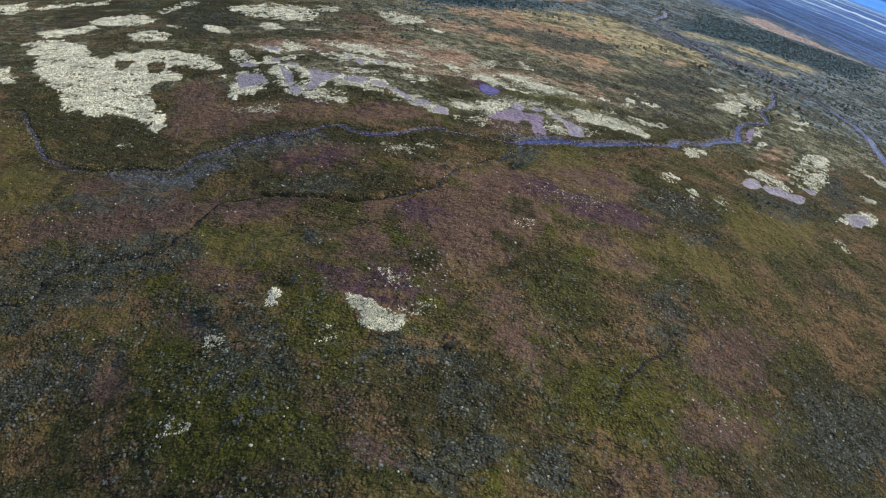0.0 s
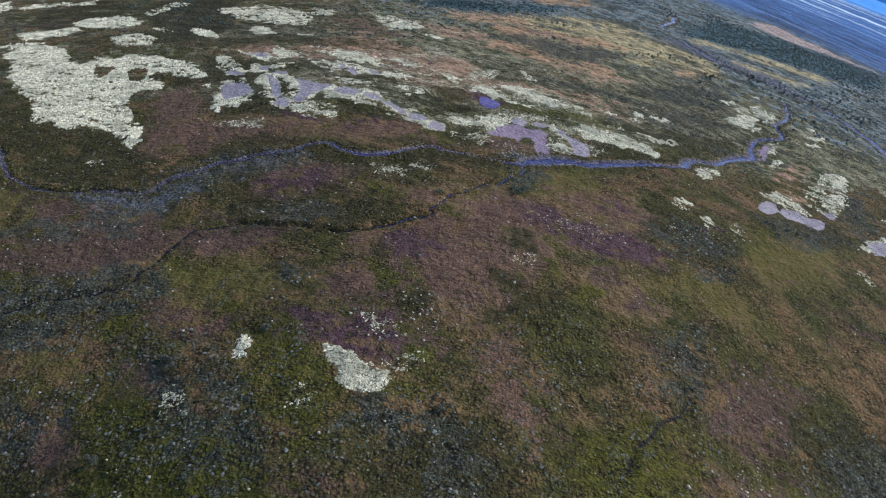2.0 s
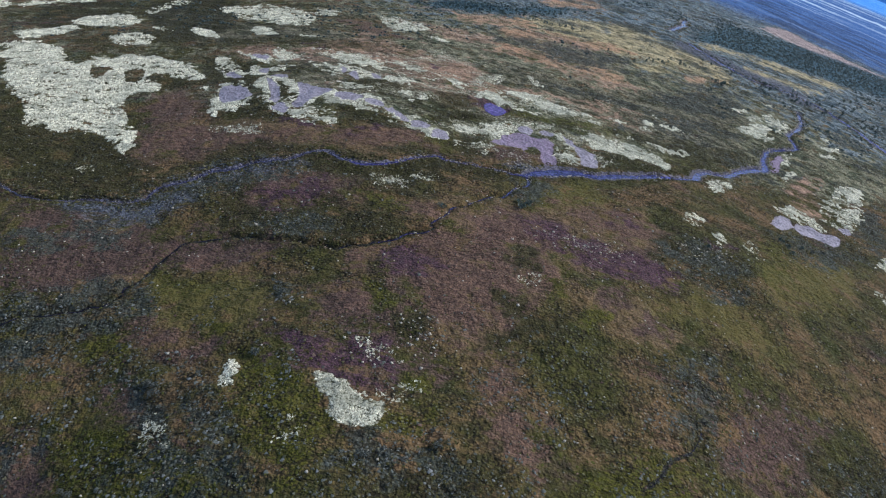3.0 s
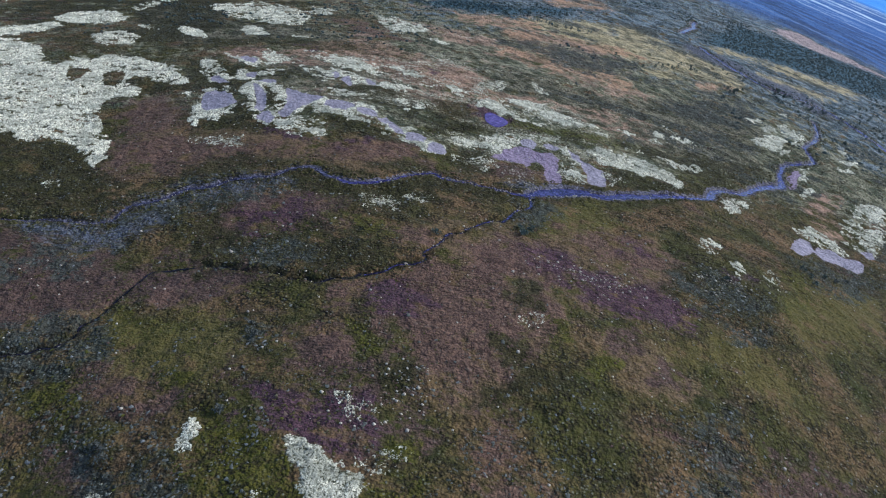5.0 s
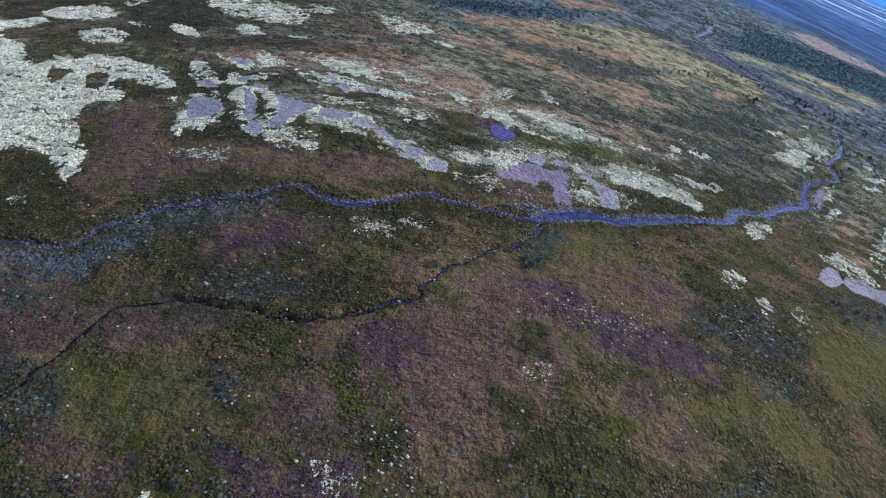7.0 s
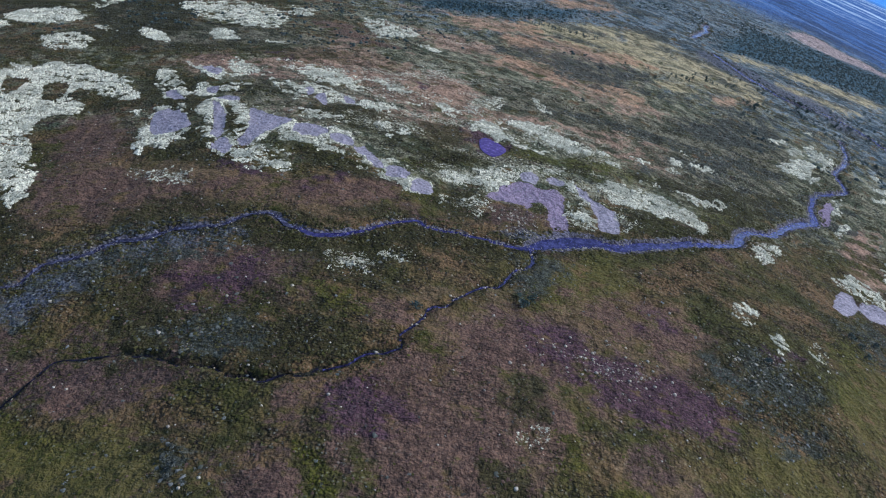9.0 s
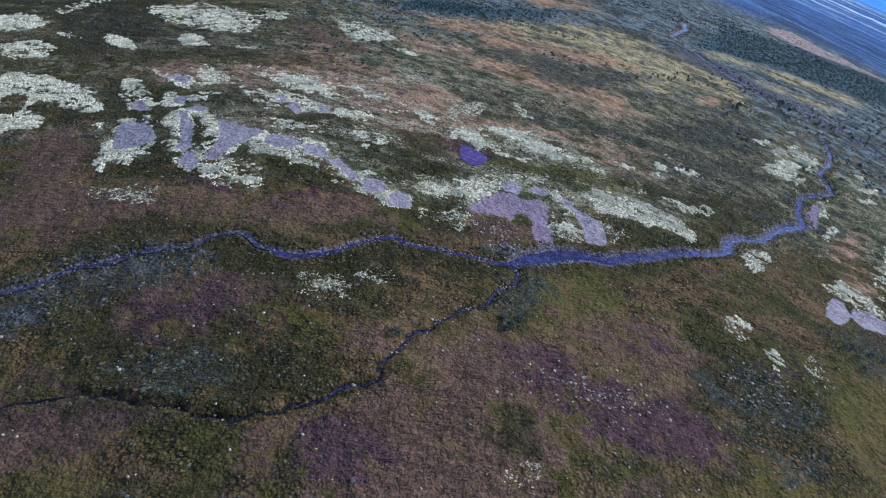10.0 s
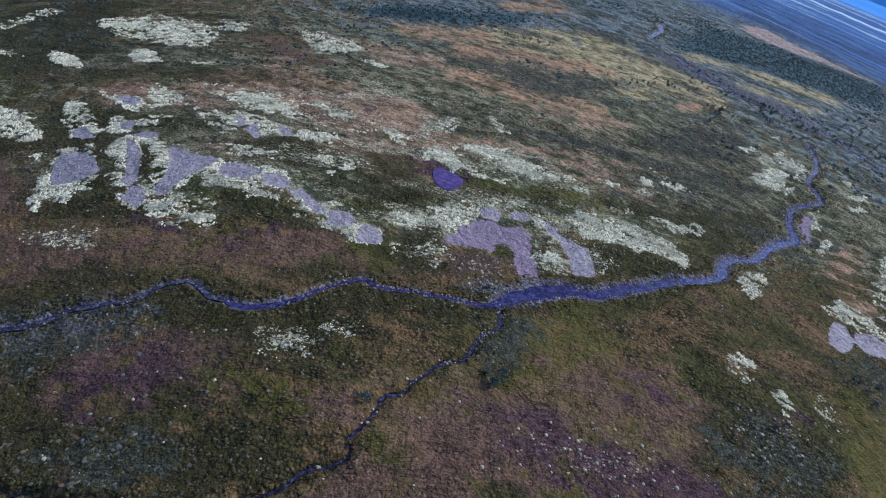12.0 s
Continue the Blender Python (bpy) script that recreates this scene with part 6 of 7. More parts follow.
def build_ground():
    gx, gy = spread(-74, 114, 0.5, 4600, -4600, 1.05), spread(37, 215, 0.45, 4600, -2500, 1.05)
    X, Y = np.meshgrid(gx, gy)
    x, y = X.ravel(), Y.ravel()
    nx, ny = len(gx), len(gy)
    i = np.arange(nx * ny).reshape(ny, nx)
    quads = np.stack([i[:-1, :-1], i[:-1, 1:], i[1:, 1:], i[1:, :-1]], -1).reshape(-1, 4)
    ob = mesh_object("ground", np.stack([x, y, height(x, y)], 1), quads, GROUND, True)
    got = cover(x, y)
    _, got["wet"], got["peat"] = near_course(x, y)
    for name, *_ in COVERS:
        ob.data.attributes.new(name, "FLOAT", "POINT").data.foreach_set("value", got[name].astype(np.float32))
    return tagged(ob, "wide brown and green mountain heath with pale lichen and bare gravel", "ground", kind="structure")


build_ground()


def build_course(name, line, depth, label):
    """A strip of water that lies in its channel and runs under both banks."""
    d = np.gradient(line[:, :2], axis=0)
    n = np.stack([-d[:, 1], d[:, 0]], 1) / (np.hypot(d[:, 0], d[:, 1])[:, None] + 1e-9)
    z = land(line[:, 0], line[:, 1]) - depth * (0.78 if name == "brook" else 0.45 if line[:, 0].mean() < 0 else 0.58)
    k = np.ones(9) / 9
    z = np.convolve(np.pad(z, 4, mode="edge"), k, mode="valid")
    sides = np.linspace(-1, 1, 5)
    along = np.arange(len(line)) * 0.5
    left = line[:, 2] * (0.45 + 0.7 * vnoise(along * 0.7, along * 0, 401) + 0.4 * vnoise(along * 2.3, along * 0, 403))
    right = line[:, 2] * (0.45 + 0.7 * vnoise(along * 0.7, along * 0, 402) + 0.4 * vnoise(along * 2.3, along * 0, 404))
    rows = [np.c_[line[:, :2] + n * ((left if s < 0 else right) * s)[:, None], z] for s in sides]
    verts = np.stack(rows, 1).reshape(-1, 3)
    i = np.arange(len(verts)).reshape(-1, 5)
    quads = np.stack([i[:-1, :-1], i[:-1, 1:], i[1:, 1:], i[1:, :-1]], -1).reshape(-1, 4)
    return tagged(mesh_object(name, verts, quads, (BROOK_WATER if line[:, 1].mean() > 92 else PEAT_WATER) if name == "brook" else HILL_WATER if line[:, 0].mean() < -20 else POOL_WATER if line[:, 0].mean() < 20 else WATER, True), label, "stream", kind="structure")


for name, line, depth, label in COURSES:
    build_course(name, line, depth, label)


# ---- small growth, stones and trees ----
rng = np.random.default_rng(7)


def dome(sides, jag, flat, seed):
    """A rough clump: two uneven rings and a top; low, with a ragged skirt."""
    g = np.random.default_rng(seed)
    a = np.arange(sides) / sides * 2 * np.pi + g.uniform(-0.2, 0.2, sides)
    r0, r1 = 1 + g.uniform(-jag, jag, sides), 0.62 + g.uniform(-jag, jag, sides) * 0.8
    low = np.c_[np.cos(a) * r0, np.sin(a) * r0, g.uniform(-0.25, 0.05, sides)]
    a = a + np.pi / sides
    mid = np.c_[np.cos(a) * r1, np.sin(a) * r1, flat * (0.65 + g.uniform(-0.35, 0.35, sides))]
    top = np.array([[g.uniform(-0.2, 0.2), g.uniform(-0.2, 0.2), flat]])
    i, j = np.arange(sides), (np.arange(sides) + 1) % sides
    faces = np.vstack([np.c_[i, j, i + sides], np.c_[j, j + sides, i + sides], np.c_[i + sides, j + sides, 0 * i + 2 * sides]])
    return np.vstack([low, mid, top]), faces


def spray(count, seed):
    """A loose tuft: small leaf triangles thrown outward round a short core."""
    g = np.random.default_rng(seed)
    verts = []
    for _ in range(count):
        a, e = g.uniform(0, 2 * np.pi), g.uniform(0.15, 1.4)
        d = np.array([math.cos(a) * math.cos(e), math.sin(a) * math.cos(e), math.sin(e)])
        c = d * g.uniform(0.35, 0.95)
        u = np.cross(d, g.normal(size=3))
        u = u / (np.linalg.norm(u) + 1e-6) * g.uniform(0.18, 0.34)
        v = np.cross(u, d) + d * 0.25
        verts += [c - u, c + u, c + v * 1.3]
    return np.array(verts), np.arange(len(verts)).reshape(-1, 3)


def blob(seed, squash=0.7):
    """A boulder: a small icosphere, dented and flattened."""
    bm = bmesh.new()
    bmesh.ops.create_icosphere(bm, subdivisions=2, radius=1)
    for v in bm.verts:
        v.co *= 1 + 0.30 * noise.noise(v.co * 1.3 + Vector((seed * 7.1, 0, 0))) + 0.10 * noise.noise(v.co * 3.5 + Vector((seed, 3, 0)))
        v.co.z *= squash
    bm.verts.index_update()
    verts = np.array([v.co for v in bm.verts])
    faces = np.array([[v.index for v in f.verts] for f in bm.faces])
    bm.free()
    return verts, faces


def chip(seed):
    """A small stone: a dented octahedron."""
    g = np.random.default_rng(seed)
    v = np.array([[1, 0, 0], [0, 1, 0], [-1, 0, 0], [0, -1, 0], [0, 0, 0.8], [0, 0, -0.6], [0.6, 0.6, 0.45], [-0.6, 0.6, 0.45]], float)
    v *= g.uniform(0.75, 1.15, v.shape)
    f = np.array([[0, 6, 4], [6, 1, 4], [0, 1, 6], [1, 7, 4], [7, 2, 4], [1, 2, 7], [2, 3, 4], [3, 0, 4], [1, 0, 5], [2, 1, 5], [3, 2, 5], [0, 3, 5]])
    return v, f


def scatter_mesh(forms, x, y, z, size, tall, seed):
    """Many copies of a few forms, turned and scaled, as one set of vertices and faces."""
    g = np.random.default_rng(seed)
    pick, turn = g.integers(0, len(forms), len(x)), g.uniform(0, 2 * np.pi, len(x))
    allv, allf, base = [], [], 0
    for k, (v, f) in enumerate(forms):
        m = np.nonzero(pick == k)[0]
        if not len(m):
            continue
        c, s = np.cos(turn[m])[:, None], np.sin(turn[m])[:, None]
        px = (v[None, :, 0] * c - v[None, :, 1] * s) * size[m, None] + x[m, None]
        py = (v[None, :, 0] * s + v[None, :, 1] * c) * size[m, None] + y[m, None]
        pz = v[None, :, 2] * (size * tall)[m, None] + z[m, None]
        allv.append(np.stack([px, py, pz], -1).reshape(-1, 3))
        allf.append((f[None] + (np.arange(len(m)) * len(v))[:, None, None] + base).reshape(-1, 3))
        base += len(m) * len(v)
    return np.vstack(allv), np.vstack(allf)


def in_sight(n, y0, y1, seed):
    """Places spread over the stretch of heath that the flight looks down on."""
    g = np.random.default_rng(seed)
    y = g.uniform(y0, y1, n * 2)
    half = 32 + 0.58 * (y - 20)
    keep = g.uniform(0, 1, n * 2) < half / (32 + 0.58 * (y1 - 20))
    y, half = y[keep], half[keep]
    x = g.uniform(-1, 1, len(y)) * half
    return x, y


def nub(sides, jag, seed):
    """A crumb of growth: an uneven low cone."""
    g = np.random.default_rng(seed)
    a = np.arange(sides) / sides * 2 * np.pi + g.uniform(-0.3, 0.3, sides)
    r = 1 + g.uniform(-jag, jag, sides)
    low = np.c_[np.cos(a) * r, np.sin(a) * r, g.uniform(-0.3, 0.15, sides)]
    i = np.arange(sides)
    return np.vstack([low, [[g.uniform(-0.3, 0.3), g.uniform(-0.3, 0.3), 0.8]]]), np.c_[i, (i + 1) % sides, 0 * i + sides]


NUBS = [nub(5 + s % 2, 0.45, s + 60) for s in range(6)]
CLUMPS = [dome(7, 0.32, 0.75, s) for s in range(5)]
LEAFY = [spray(12, s) for s in range(5)]
FLATS = [dome(6, 0.38, 0.55, s + 20) for s in range(6)]
CHIPS = [chip(s) for s in range(5)]
TUFTS = [spray(9, s + 40) for s in range(4)]


def growth(name, label, category, mat, forms, n, y0, y1, want, size, tall, seed):
    """A cover of small plants; want(cover, x, y) gives the chance that one grows at a place."""
    x, y = in_sight(n, y0, y1, seed)
    g = np.random.default_rng(seed + 1)
    got = cover(x, y)
    cut, wet, peat = near_course(x, y)
    bare = (1 - got["lichen"]) * (1 - got["gravel"]) * (1 - got["scar"]) * (wet < 0.35) * (peat < 0.7)
    keep = g.uniform(0, 1, len(x)) < want(got, x, y) * bare
    x, y = x[keep], y[keep]
    s = g.uniform(size[0], size[1], len(x)) * g.uniform(0.8, 1.2, len(x))
    v, f = scatter_mesh(forms, x, y, height(x, y) - 0.02, s, tall, seed + 2)
    return tagged(mesh_object(name, v, f, mat), label, category, kind="stuff")


def patchy(x, y, scale, seed, lo=0.4, hi=0.65):
    return np.clip((fbm(x * scale, y * scale, seed) - lo) / (hi - lo), 0, 1)


growth("dwarf_shrub_cover", "dark green dwarf shrubs in low clumps over the heath", "shrubs", SHRUB, NUBS + LEAFY + LEAFY, 260000, 36, 178,
       lambda c, x, y: (1 - 0.35 * np.clip((y - 110) / 25, 0, 1)) * (0.08 + 0.42 * patchy(x, y, 0.12, 101) * patchy(x, y, 0.45, 102, 0.3, 0.6)) + 0.35 * c["dark"] - 0.5 * c["heath"] - 0.4 * c["ochre"] - 0.45 * c["tan"] - 0.3 * c["green"], (0.07, 0.20), 0.9, 111)
growth("willow_scrub", "grey-green willow scrub in low thickets", "shrubs", WILLOW, LEAFY + NUBS, 260000, 36, 205,
       lambda c, x, y: (0.02 + 0.3 * np.clip((78 - y) / 15, 0, 1)) * patchy(x, y, 0.3, 151, 0.48, 0.6) + 0.62 * c["willow"] * patchy(x, y, 0.5, 152, 0.32, 0.55) + 0.10 * c["dark"] * patchy(x, y, 0.8, 153, 0.4, 0.6), (0.07, 0.22), 1.0, 121)
growth("heather_cover", "brown-red heather and dry dwarf birch", "shrubs", HEATHER, NUBS + TUFTS + TUFTS, 200000, 36, 178,
       lambda c, x, y: 0.04 * patchy(x, y, 0.2, 161) + 0.35 * c["heath"] + 0.15 * c["tan"] + 0.25 * c["brown"], (0.06, 0.18), 0.8, 131)
growth("dry_grass_cover", "ochre grass tussocks on damp ground", "grass", GRASS, TUFTS, 150000, 36, 178,
       lambda c, x, y: 0.06 * patchy(x, y, 0.15, 171) + 0.35 * c["ochre"] + 0.15 * c["tan"], (0.07, 0.18), 0.9, 141)
growth("moss_cover", "olive green moss cushions", "moss", MOSS, NUBS, 120000, 36, 130,
       lambda c, x, y: 0.06 * patchy(x, y, 0.15, 181) + 0.4 * c["green"], (0.06, 0.17), 0.5, 151)
growth("far_scrub", "dark scrub on the far heath", "shrubs", FAR_SHRUB, CLUMPS, 40000, 178, 330,
       lambda c, x, y: 0.22 * patchy(x, y, 0.05, 191, 0.48, 0.62) * patchy(x, y, 0.2, 192, 0.35, 0.6) + 0.6 * c["forest"] - 0.6 * c["field"] - 0.6 * c["yellow"] - 0.6 * c["clearing"], (0.2, 0.55), 0.9, 161)


def lichen_patch(poly, thick, seed, broken=False):
    """One patch of lichen: crumbly cushions packed within its outline."""
    g = np.random.default_rng(seed)
    (x0, y0), (x1, y1) = poly.min(0) - 1, poly.max(0) + 1
    far = max(0.65, float(np.hypot(poly[:, 0].mean(), poly[:, 1].mean() - 30)) / 100)
    n = int((x1 - x0) * (y1 - y0) * (84 if thick else 55) / far**1.6)
    x, y = g.uniform(x0, x1, n), g.uniform(y0, y1, n)
    w1x, w1y = fbm(x * 0.8, y * 0.8, 11) - 0.5, fbm(x * 0.8, y * 0.8, 21) - 0.5
    w2x, w2y = fbm(x * 0.16, y * 0.16, 31) - 0.5, fbm(x * 0.16, y * 0.16, 41) - 0.5
    d = depth_inside(poly, x + 1.2 * w1x + 0.5 * (1 + np.clip((y - 130) / 40, 0, 2)) * w2x, y + 1.2 * w1y + 0.5 * w2y) + frayed(x, y)
    gaps = lichen_gaps(x, y) - 0.16 * (vnoise(x * 0.3, y * 0.45, 99) - 0.35)
    if thick:
        keep = (d > -0.15 - 1.6 * (gaps - 0.6)) & (gaps > (0.525 if broken else 0.49) - (0.03 if broken else 0.085) * np.clip(d, 0, 1.2) - 0.1 * (y < 70))
        hole = cover(x, y, ("hole", "gravel", "scar"))
        keep &= np.maximum(hole["gravel"], hole["scar"]) < 0.45
        for kind, other in AREAS:
            if kind == "hole":
                keep &= depth_inside(other, x + 1.2 * w1x, y + 1.2 * w1y) < 0.2
    else:
        keep = (d > -0.6) & (gaps > (0.585 if np.ptp(poly[:, 0]) > 20 else 0.56))
    keep &= near_course(x, y)[1] < 0.6
    x, y = x[keep], y[keep]
    if len(x) < 4:
        return None
    s = (0.035 + 0.13 * g.uniform(0, 1, len(x)) ** 1.8) * far**0.8
    v, f = scatter_mesh(NUBS + FLATS[:2] if far < 1 else NUBS, x, y, height(x, y) - 0.01, s, 1.25, seed + 1)
    ob = mesh_object("lichen_patch", v, f, LICHEN)
    size = (x1 - x0) * (y1 - y0)
    if not thick:
        label = "thin scatter of pale lichen cushions among dark heath"
    elif size > 900:
        label = "broad cream-white sheet of reindeer lichen on a dry rise"
    elif size > 120:
        label = "cream-white reindeer lichen along a gravelly ridge"
    else:
        label = "small cream-white patch of reindeer lichen"
    return tagged(ob, label, "lichen", "lichen patches on the heath", "stuff")


for k, (kind, poly) in enumerate(AREAS):
    if kind in ("lichen", "broken", "sparse"):
        lichen_patch(poly, kind != "sparse", 300 + k, kind == "broken")


def stones_near(name, label, n, want, size, seed, y0=37, y1=175, mat=STONE):
    x, y = in_sight(n, y0, y1, seed)
    g = np.random.default_rng(seed)
    keep = g.uniform(0, 1, len(x)) < want(x, y)
    x, y = x[keep], y[keep]
    s = size[0] + (size[1] - size[0]) * g.uniform(0, 1, len(x)) ** 2
    v, f = scatter_mesh(CHIPS, x, y, height(x, y) + 0.02, s, 0.8, seed + 1)
    return tagged(mesh_object(name, v, f, mat), label, "stones", kind="stuff")


def along_courses(names, per_metre, inner, outer, seed, where=None):
    """Places along both edges of the watercourses."""
    g, xs, ys = np.random.default_rng(seed), [], []
    for name, line, *_ in COURSES:
        if name not in names:
            continue
        d = np.gradient(line[:, :2], axis=0)
        n = np.stack([-d[:, 1], d[:, 0]], 1) / (np.hypot(d[:, 0], d[:, 1])[:, None] + 1e-9)
        k = g.integers(0, len(line), int(len(line) * 0.5 * per_metre))
        off = (line[k, 2] + g.uniform(inner, outer, len(k))) * g.choice([-1, 1], len(k))
        p = line[k, :2] + n[k] * off[:, None] + g.normal(0, 0.12, (len(k), 2))
        if where:
            p = p[g.uniform(0, 1, len(p)) < where(p[:, 0], p[:, 1])]
        xs.append(p[:, 0])
        ys.append(p[:, 1])
    return np.concatenate(xs), np.concatenate(ys)


def edge_cover(name, label, category, mat, forms, names, per_metre, inner, outer, size, seed, lift=0.0, where=None, sunk=9.0):
    x, y = along_courses(names, per_metre, inner, outer, seed, where)
    g = np.random.default_rng(seed)
    s = size[0] + (size[1] - size[0]) * g.uniform(0, 1, len(x)) ** 2
    v, f = scatter_mesh(forms, x, y, np.maximum(height(x, y) + lift, land(x, y) - sunk), s, 0.9, seed + 1)
    return tagged(mesh_object(name, v, f, mat), label, category, kind="stuff")


edge_cover("stream_stones", "pale stones in and beside the streams", "stones", STONE, CHIPS, ("stream",), 44, -0.6, 0.6, (0.03, 0.13), 501, 0.05,
           lambda x, y: (0.18 + 0.6 * np.clip((x + 15) / 30, 0, 1)) * patchy(x, y, 0.5, 211, 0.4, 0.7), 0.25)
edge_cover("brook_stones", "pale stones in the bed of the brook", "stones", STONE, CHIPS, ("brook",), 12, -0.3, 0.25, (0.04, 0.19), 503, 0.10,
           lambda x, y: (0.02 + np.clip((y - 94) / 12, 0, 1)) * (x < 15) * patchy(x, y, 0.8, 213, 0.42, 0.62), 0.44)
edge_cover("bank_shrubs", "dark green shrubs overhanging the stream banks", "shrubs", SHRUB, CLUMPS + LEAFY, ("stream",), 16, 0.45, 1.8, (0.08, 0.28), 505)
edge_cover("brook_shrubs", "dark green shrubs along the narrow brooks", "shrubs", SHRUB, CLUMPS + LEAFY, ("brook",), 5, 0.25, 0.9, (0.08, 0.20), 507)
stones_near("scattered_stones", "small pale stones scattered over the heath", 40000,
            lambda x, y: 0.015 + 0.02 * cover(x, y, ("sparse",))["sparse"] + 0.04 * (patchy(x, y, 0.1, 201, 0.5, 0.7)), (0.05, 0.18), 511)

stones_near("frost_stones", "cream-coloured stones lifted out of the peat by frost", 60000,
            lambda x, y: 0.5 * cover(x, y, ("stony",))["stony"] + 0.012 * cover(x, y, ("brown", "heath"))["brown"], (0.07, 0.24), 519)
stones_near("gravel_stones", "lilac-grey stones and pebbles on the bare gravel", 330000,
            lambda x, y: (lambda c: np.clip(np.maximum(c["gravel"], c["scar"]) * 1.6 - 0.6, 0, 1))(cover(x, y, ("gravel", "scar"))) * patchy(x, y, 0.7, 221, 0.35, 0.75), (0.04, 0.12), 515, mat=GRAVEL)

BOULDERS = [blob(s, 0.55 + 0.1 * (s % 4)) for s in range(5)]


def boulder(x, y, size, k):
    v, f = BOULDERS[k % 5]
    z = float(height(np.array([x]), np.array([y]))[0])
    ob = mesh_object("boulder", v * size, f, STONE, True)
    ob.matrix_world = pose(x, y, z + size * 0.2, 0, 0, 37 * k)
    return tagged(ob, "pale rounded boulder lying on the heath", "stone", "pale boulders on the heath")


ROCKS = [
    (-24.9, 89.7), (-17.4, 97.8), (-19.7, 98.6), (-20.6, 95.7), (-4.2, 90.2), (-1.6, 95.0), (24.2, 109.2), (26.8, 107.2), (24.8, 93.1), (21.8, 92.8),
    (-30.4, 112.7), (14.5, 97.8), (39.4, 104.1), (39.5, 102.7), (30.8, 117.1), (6.4, 98.4), (8.3, 91.6), (-38.9, 82.7), (-25.2, 90.0), (-51.1, 76.3),
    (-37.5, 92.6), (3.9, 66.6), (0.0, 67.0), (-7.1, 83.8),
]
ROCKS_NEAR = [
    (-16.2, 44.3), (32.0, 54.1), (40.4, 60.3), (-7.4, 51.0), (37.5, 73.9), (38.0, 58.0), (32.3, 49.8), (27.6, 50.4), (9.3, 77.7), (14.2, 60.0),
    (26.5, 81.7), (-18.6, 128.7), (0.0, 65.4), (55.4, 85.5), (39.7, 68.7), (40.3, 69.2), (41.3, 69.2), (41.5, 73.0), (-34.3, 58.3), (-20.8, 47.1), (-13.8, 41.6),
]
for k, (x, y) in enumerate(ROCKS + ROCKS_NEAR):
    boulder(x, y, (0.20, 0.14, 0.11, 0.16)[k % 4], k)


def crown(seed, clumps, leaves, wide, tall, lift):
    """An uneven crown: leaf sprays grouped in clumps, with gaps between them."""
    g = np.random.default_rng(seed)
    vs, fs, base = [], [], 0
    for k in range(clumps):
        a, h = g.uniform(0, 2 * np.pi), g.uniform(0, 1)
        r = wide * (1 - 0.55 * h) * math.sqrt(g.uniform(0.05, 1))
        c = np.array([math.cos(a) * r, math.sin(a) * r, lift + tall * h])
        v, f = spray(leaves, seed * 50 + k)
        v = v * wide * g.uniform(0.3, 0.5) + c
        vs.append(v)
        fs.append(f + base)
        base += len(v)
    return np.vstack(vs), np.vstack(fs)


def trunk(tall, thick, limbs, seed):
    """A tapered stem with a few limbs."""
    g = np.random.default_rng(seed)
    vs, fs, base = [], [], 0

    def limb(a, b, r0, r1):
        nonlocal base
        a, b = np.array(a, float), np.array(b, float)
        d = (b - a) / np.linalg.norm(b - a)
        u = np.cross(d, (0.3, 0.9, 0.1))
        u /= np.linalg.norm(u)
        w = np.cross(d, u)
        ang = np.arange(5) / 5 * 2 * np.pi
        ring = np.cos(ang)[:, None] * u + np.sin(ang)[:, None] * w
        vs.append(np.vstack([a + ring * r0, b + ring * r1]))
        i, j = np.arange(5), (np.arange(5) + 1) % 5
        fs.append(np.vstack([np.c_[i, j, i + 5], np.c_[j, j + 5, i + 5]]) + base)
        base += 10

    lean = (g.uniform(-0.1, 0.1) * tall, g.uniform(-0.1, 0.1) * tall, tall)
    limb((0, 0, -0.2), lean, thick, thick * 0.3)
    for _ in range(limbs):
        h, a = g.uniform(0.3, 0.8), g.uniform(0, 2 * np.pi)
        start = np.array(lean) * h
        limb(start, start + np.array([math.cos(a), math.sin(a), 0.7]) * tall * 0.3, thick * 0.45, thick * 0.15)
    return np.vstack(vs), np.vstack(fs)


def make_tree(name, label, seed, wide, tall, leaf):
    ob = tagged(new(name), label, "tree", "small trees of the valley")
    v, f = trunk(tall * 0.9, tall * 0.035, 5, seed)
    mesh_object("trunk", v, f, BARK, True, ob)
    v, f = crown(seed, 26, 14, wide, tall * 0.75, tall * 0.22)
    mesh_object("crown", v, f, leaf, False, ob)
    return ob


TREES = [make_tree("birch_tree", "small dark green mountain birch on the heath", s, 0.8 + 0.15 * s, 1.7 + 0.25 * s, BIRCH) for s in range(3)]
TREES.append(make_tree("spruce_tree", "small dark spruce standing in a row", 9, 0.6, 2.4, SPRUCE))


def plant_tree(k, x, y, scale):
    z = float(height(np.array([x]), np.array([y]))[0])
    ob = copy_thing(TREES[k], pose(x, y, z - 0.05, 0, 0, (x * 53 + y * 31) % 360))
    ob.scale = (scale, scale, scale)
    return ob


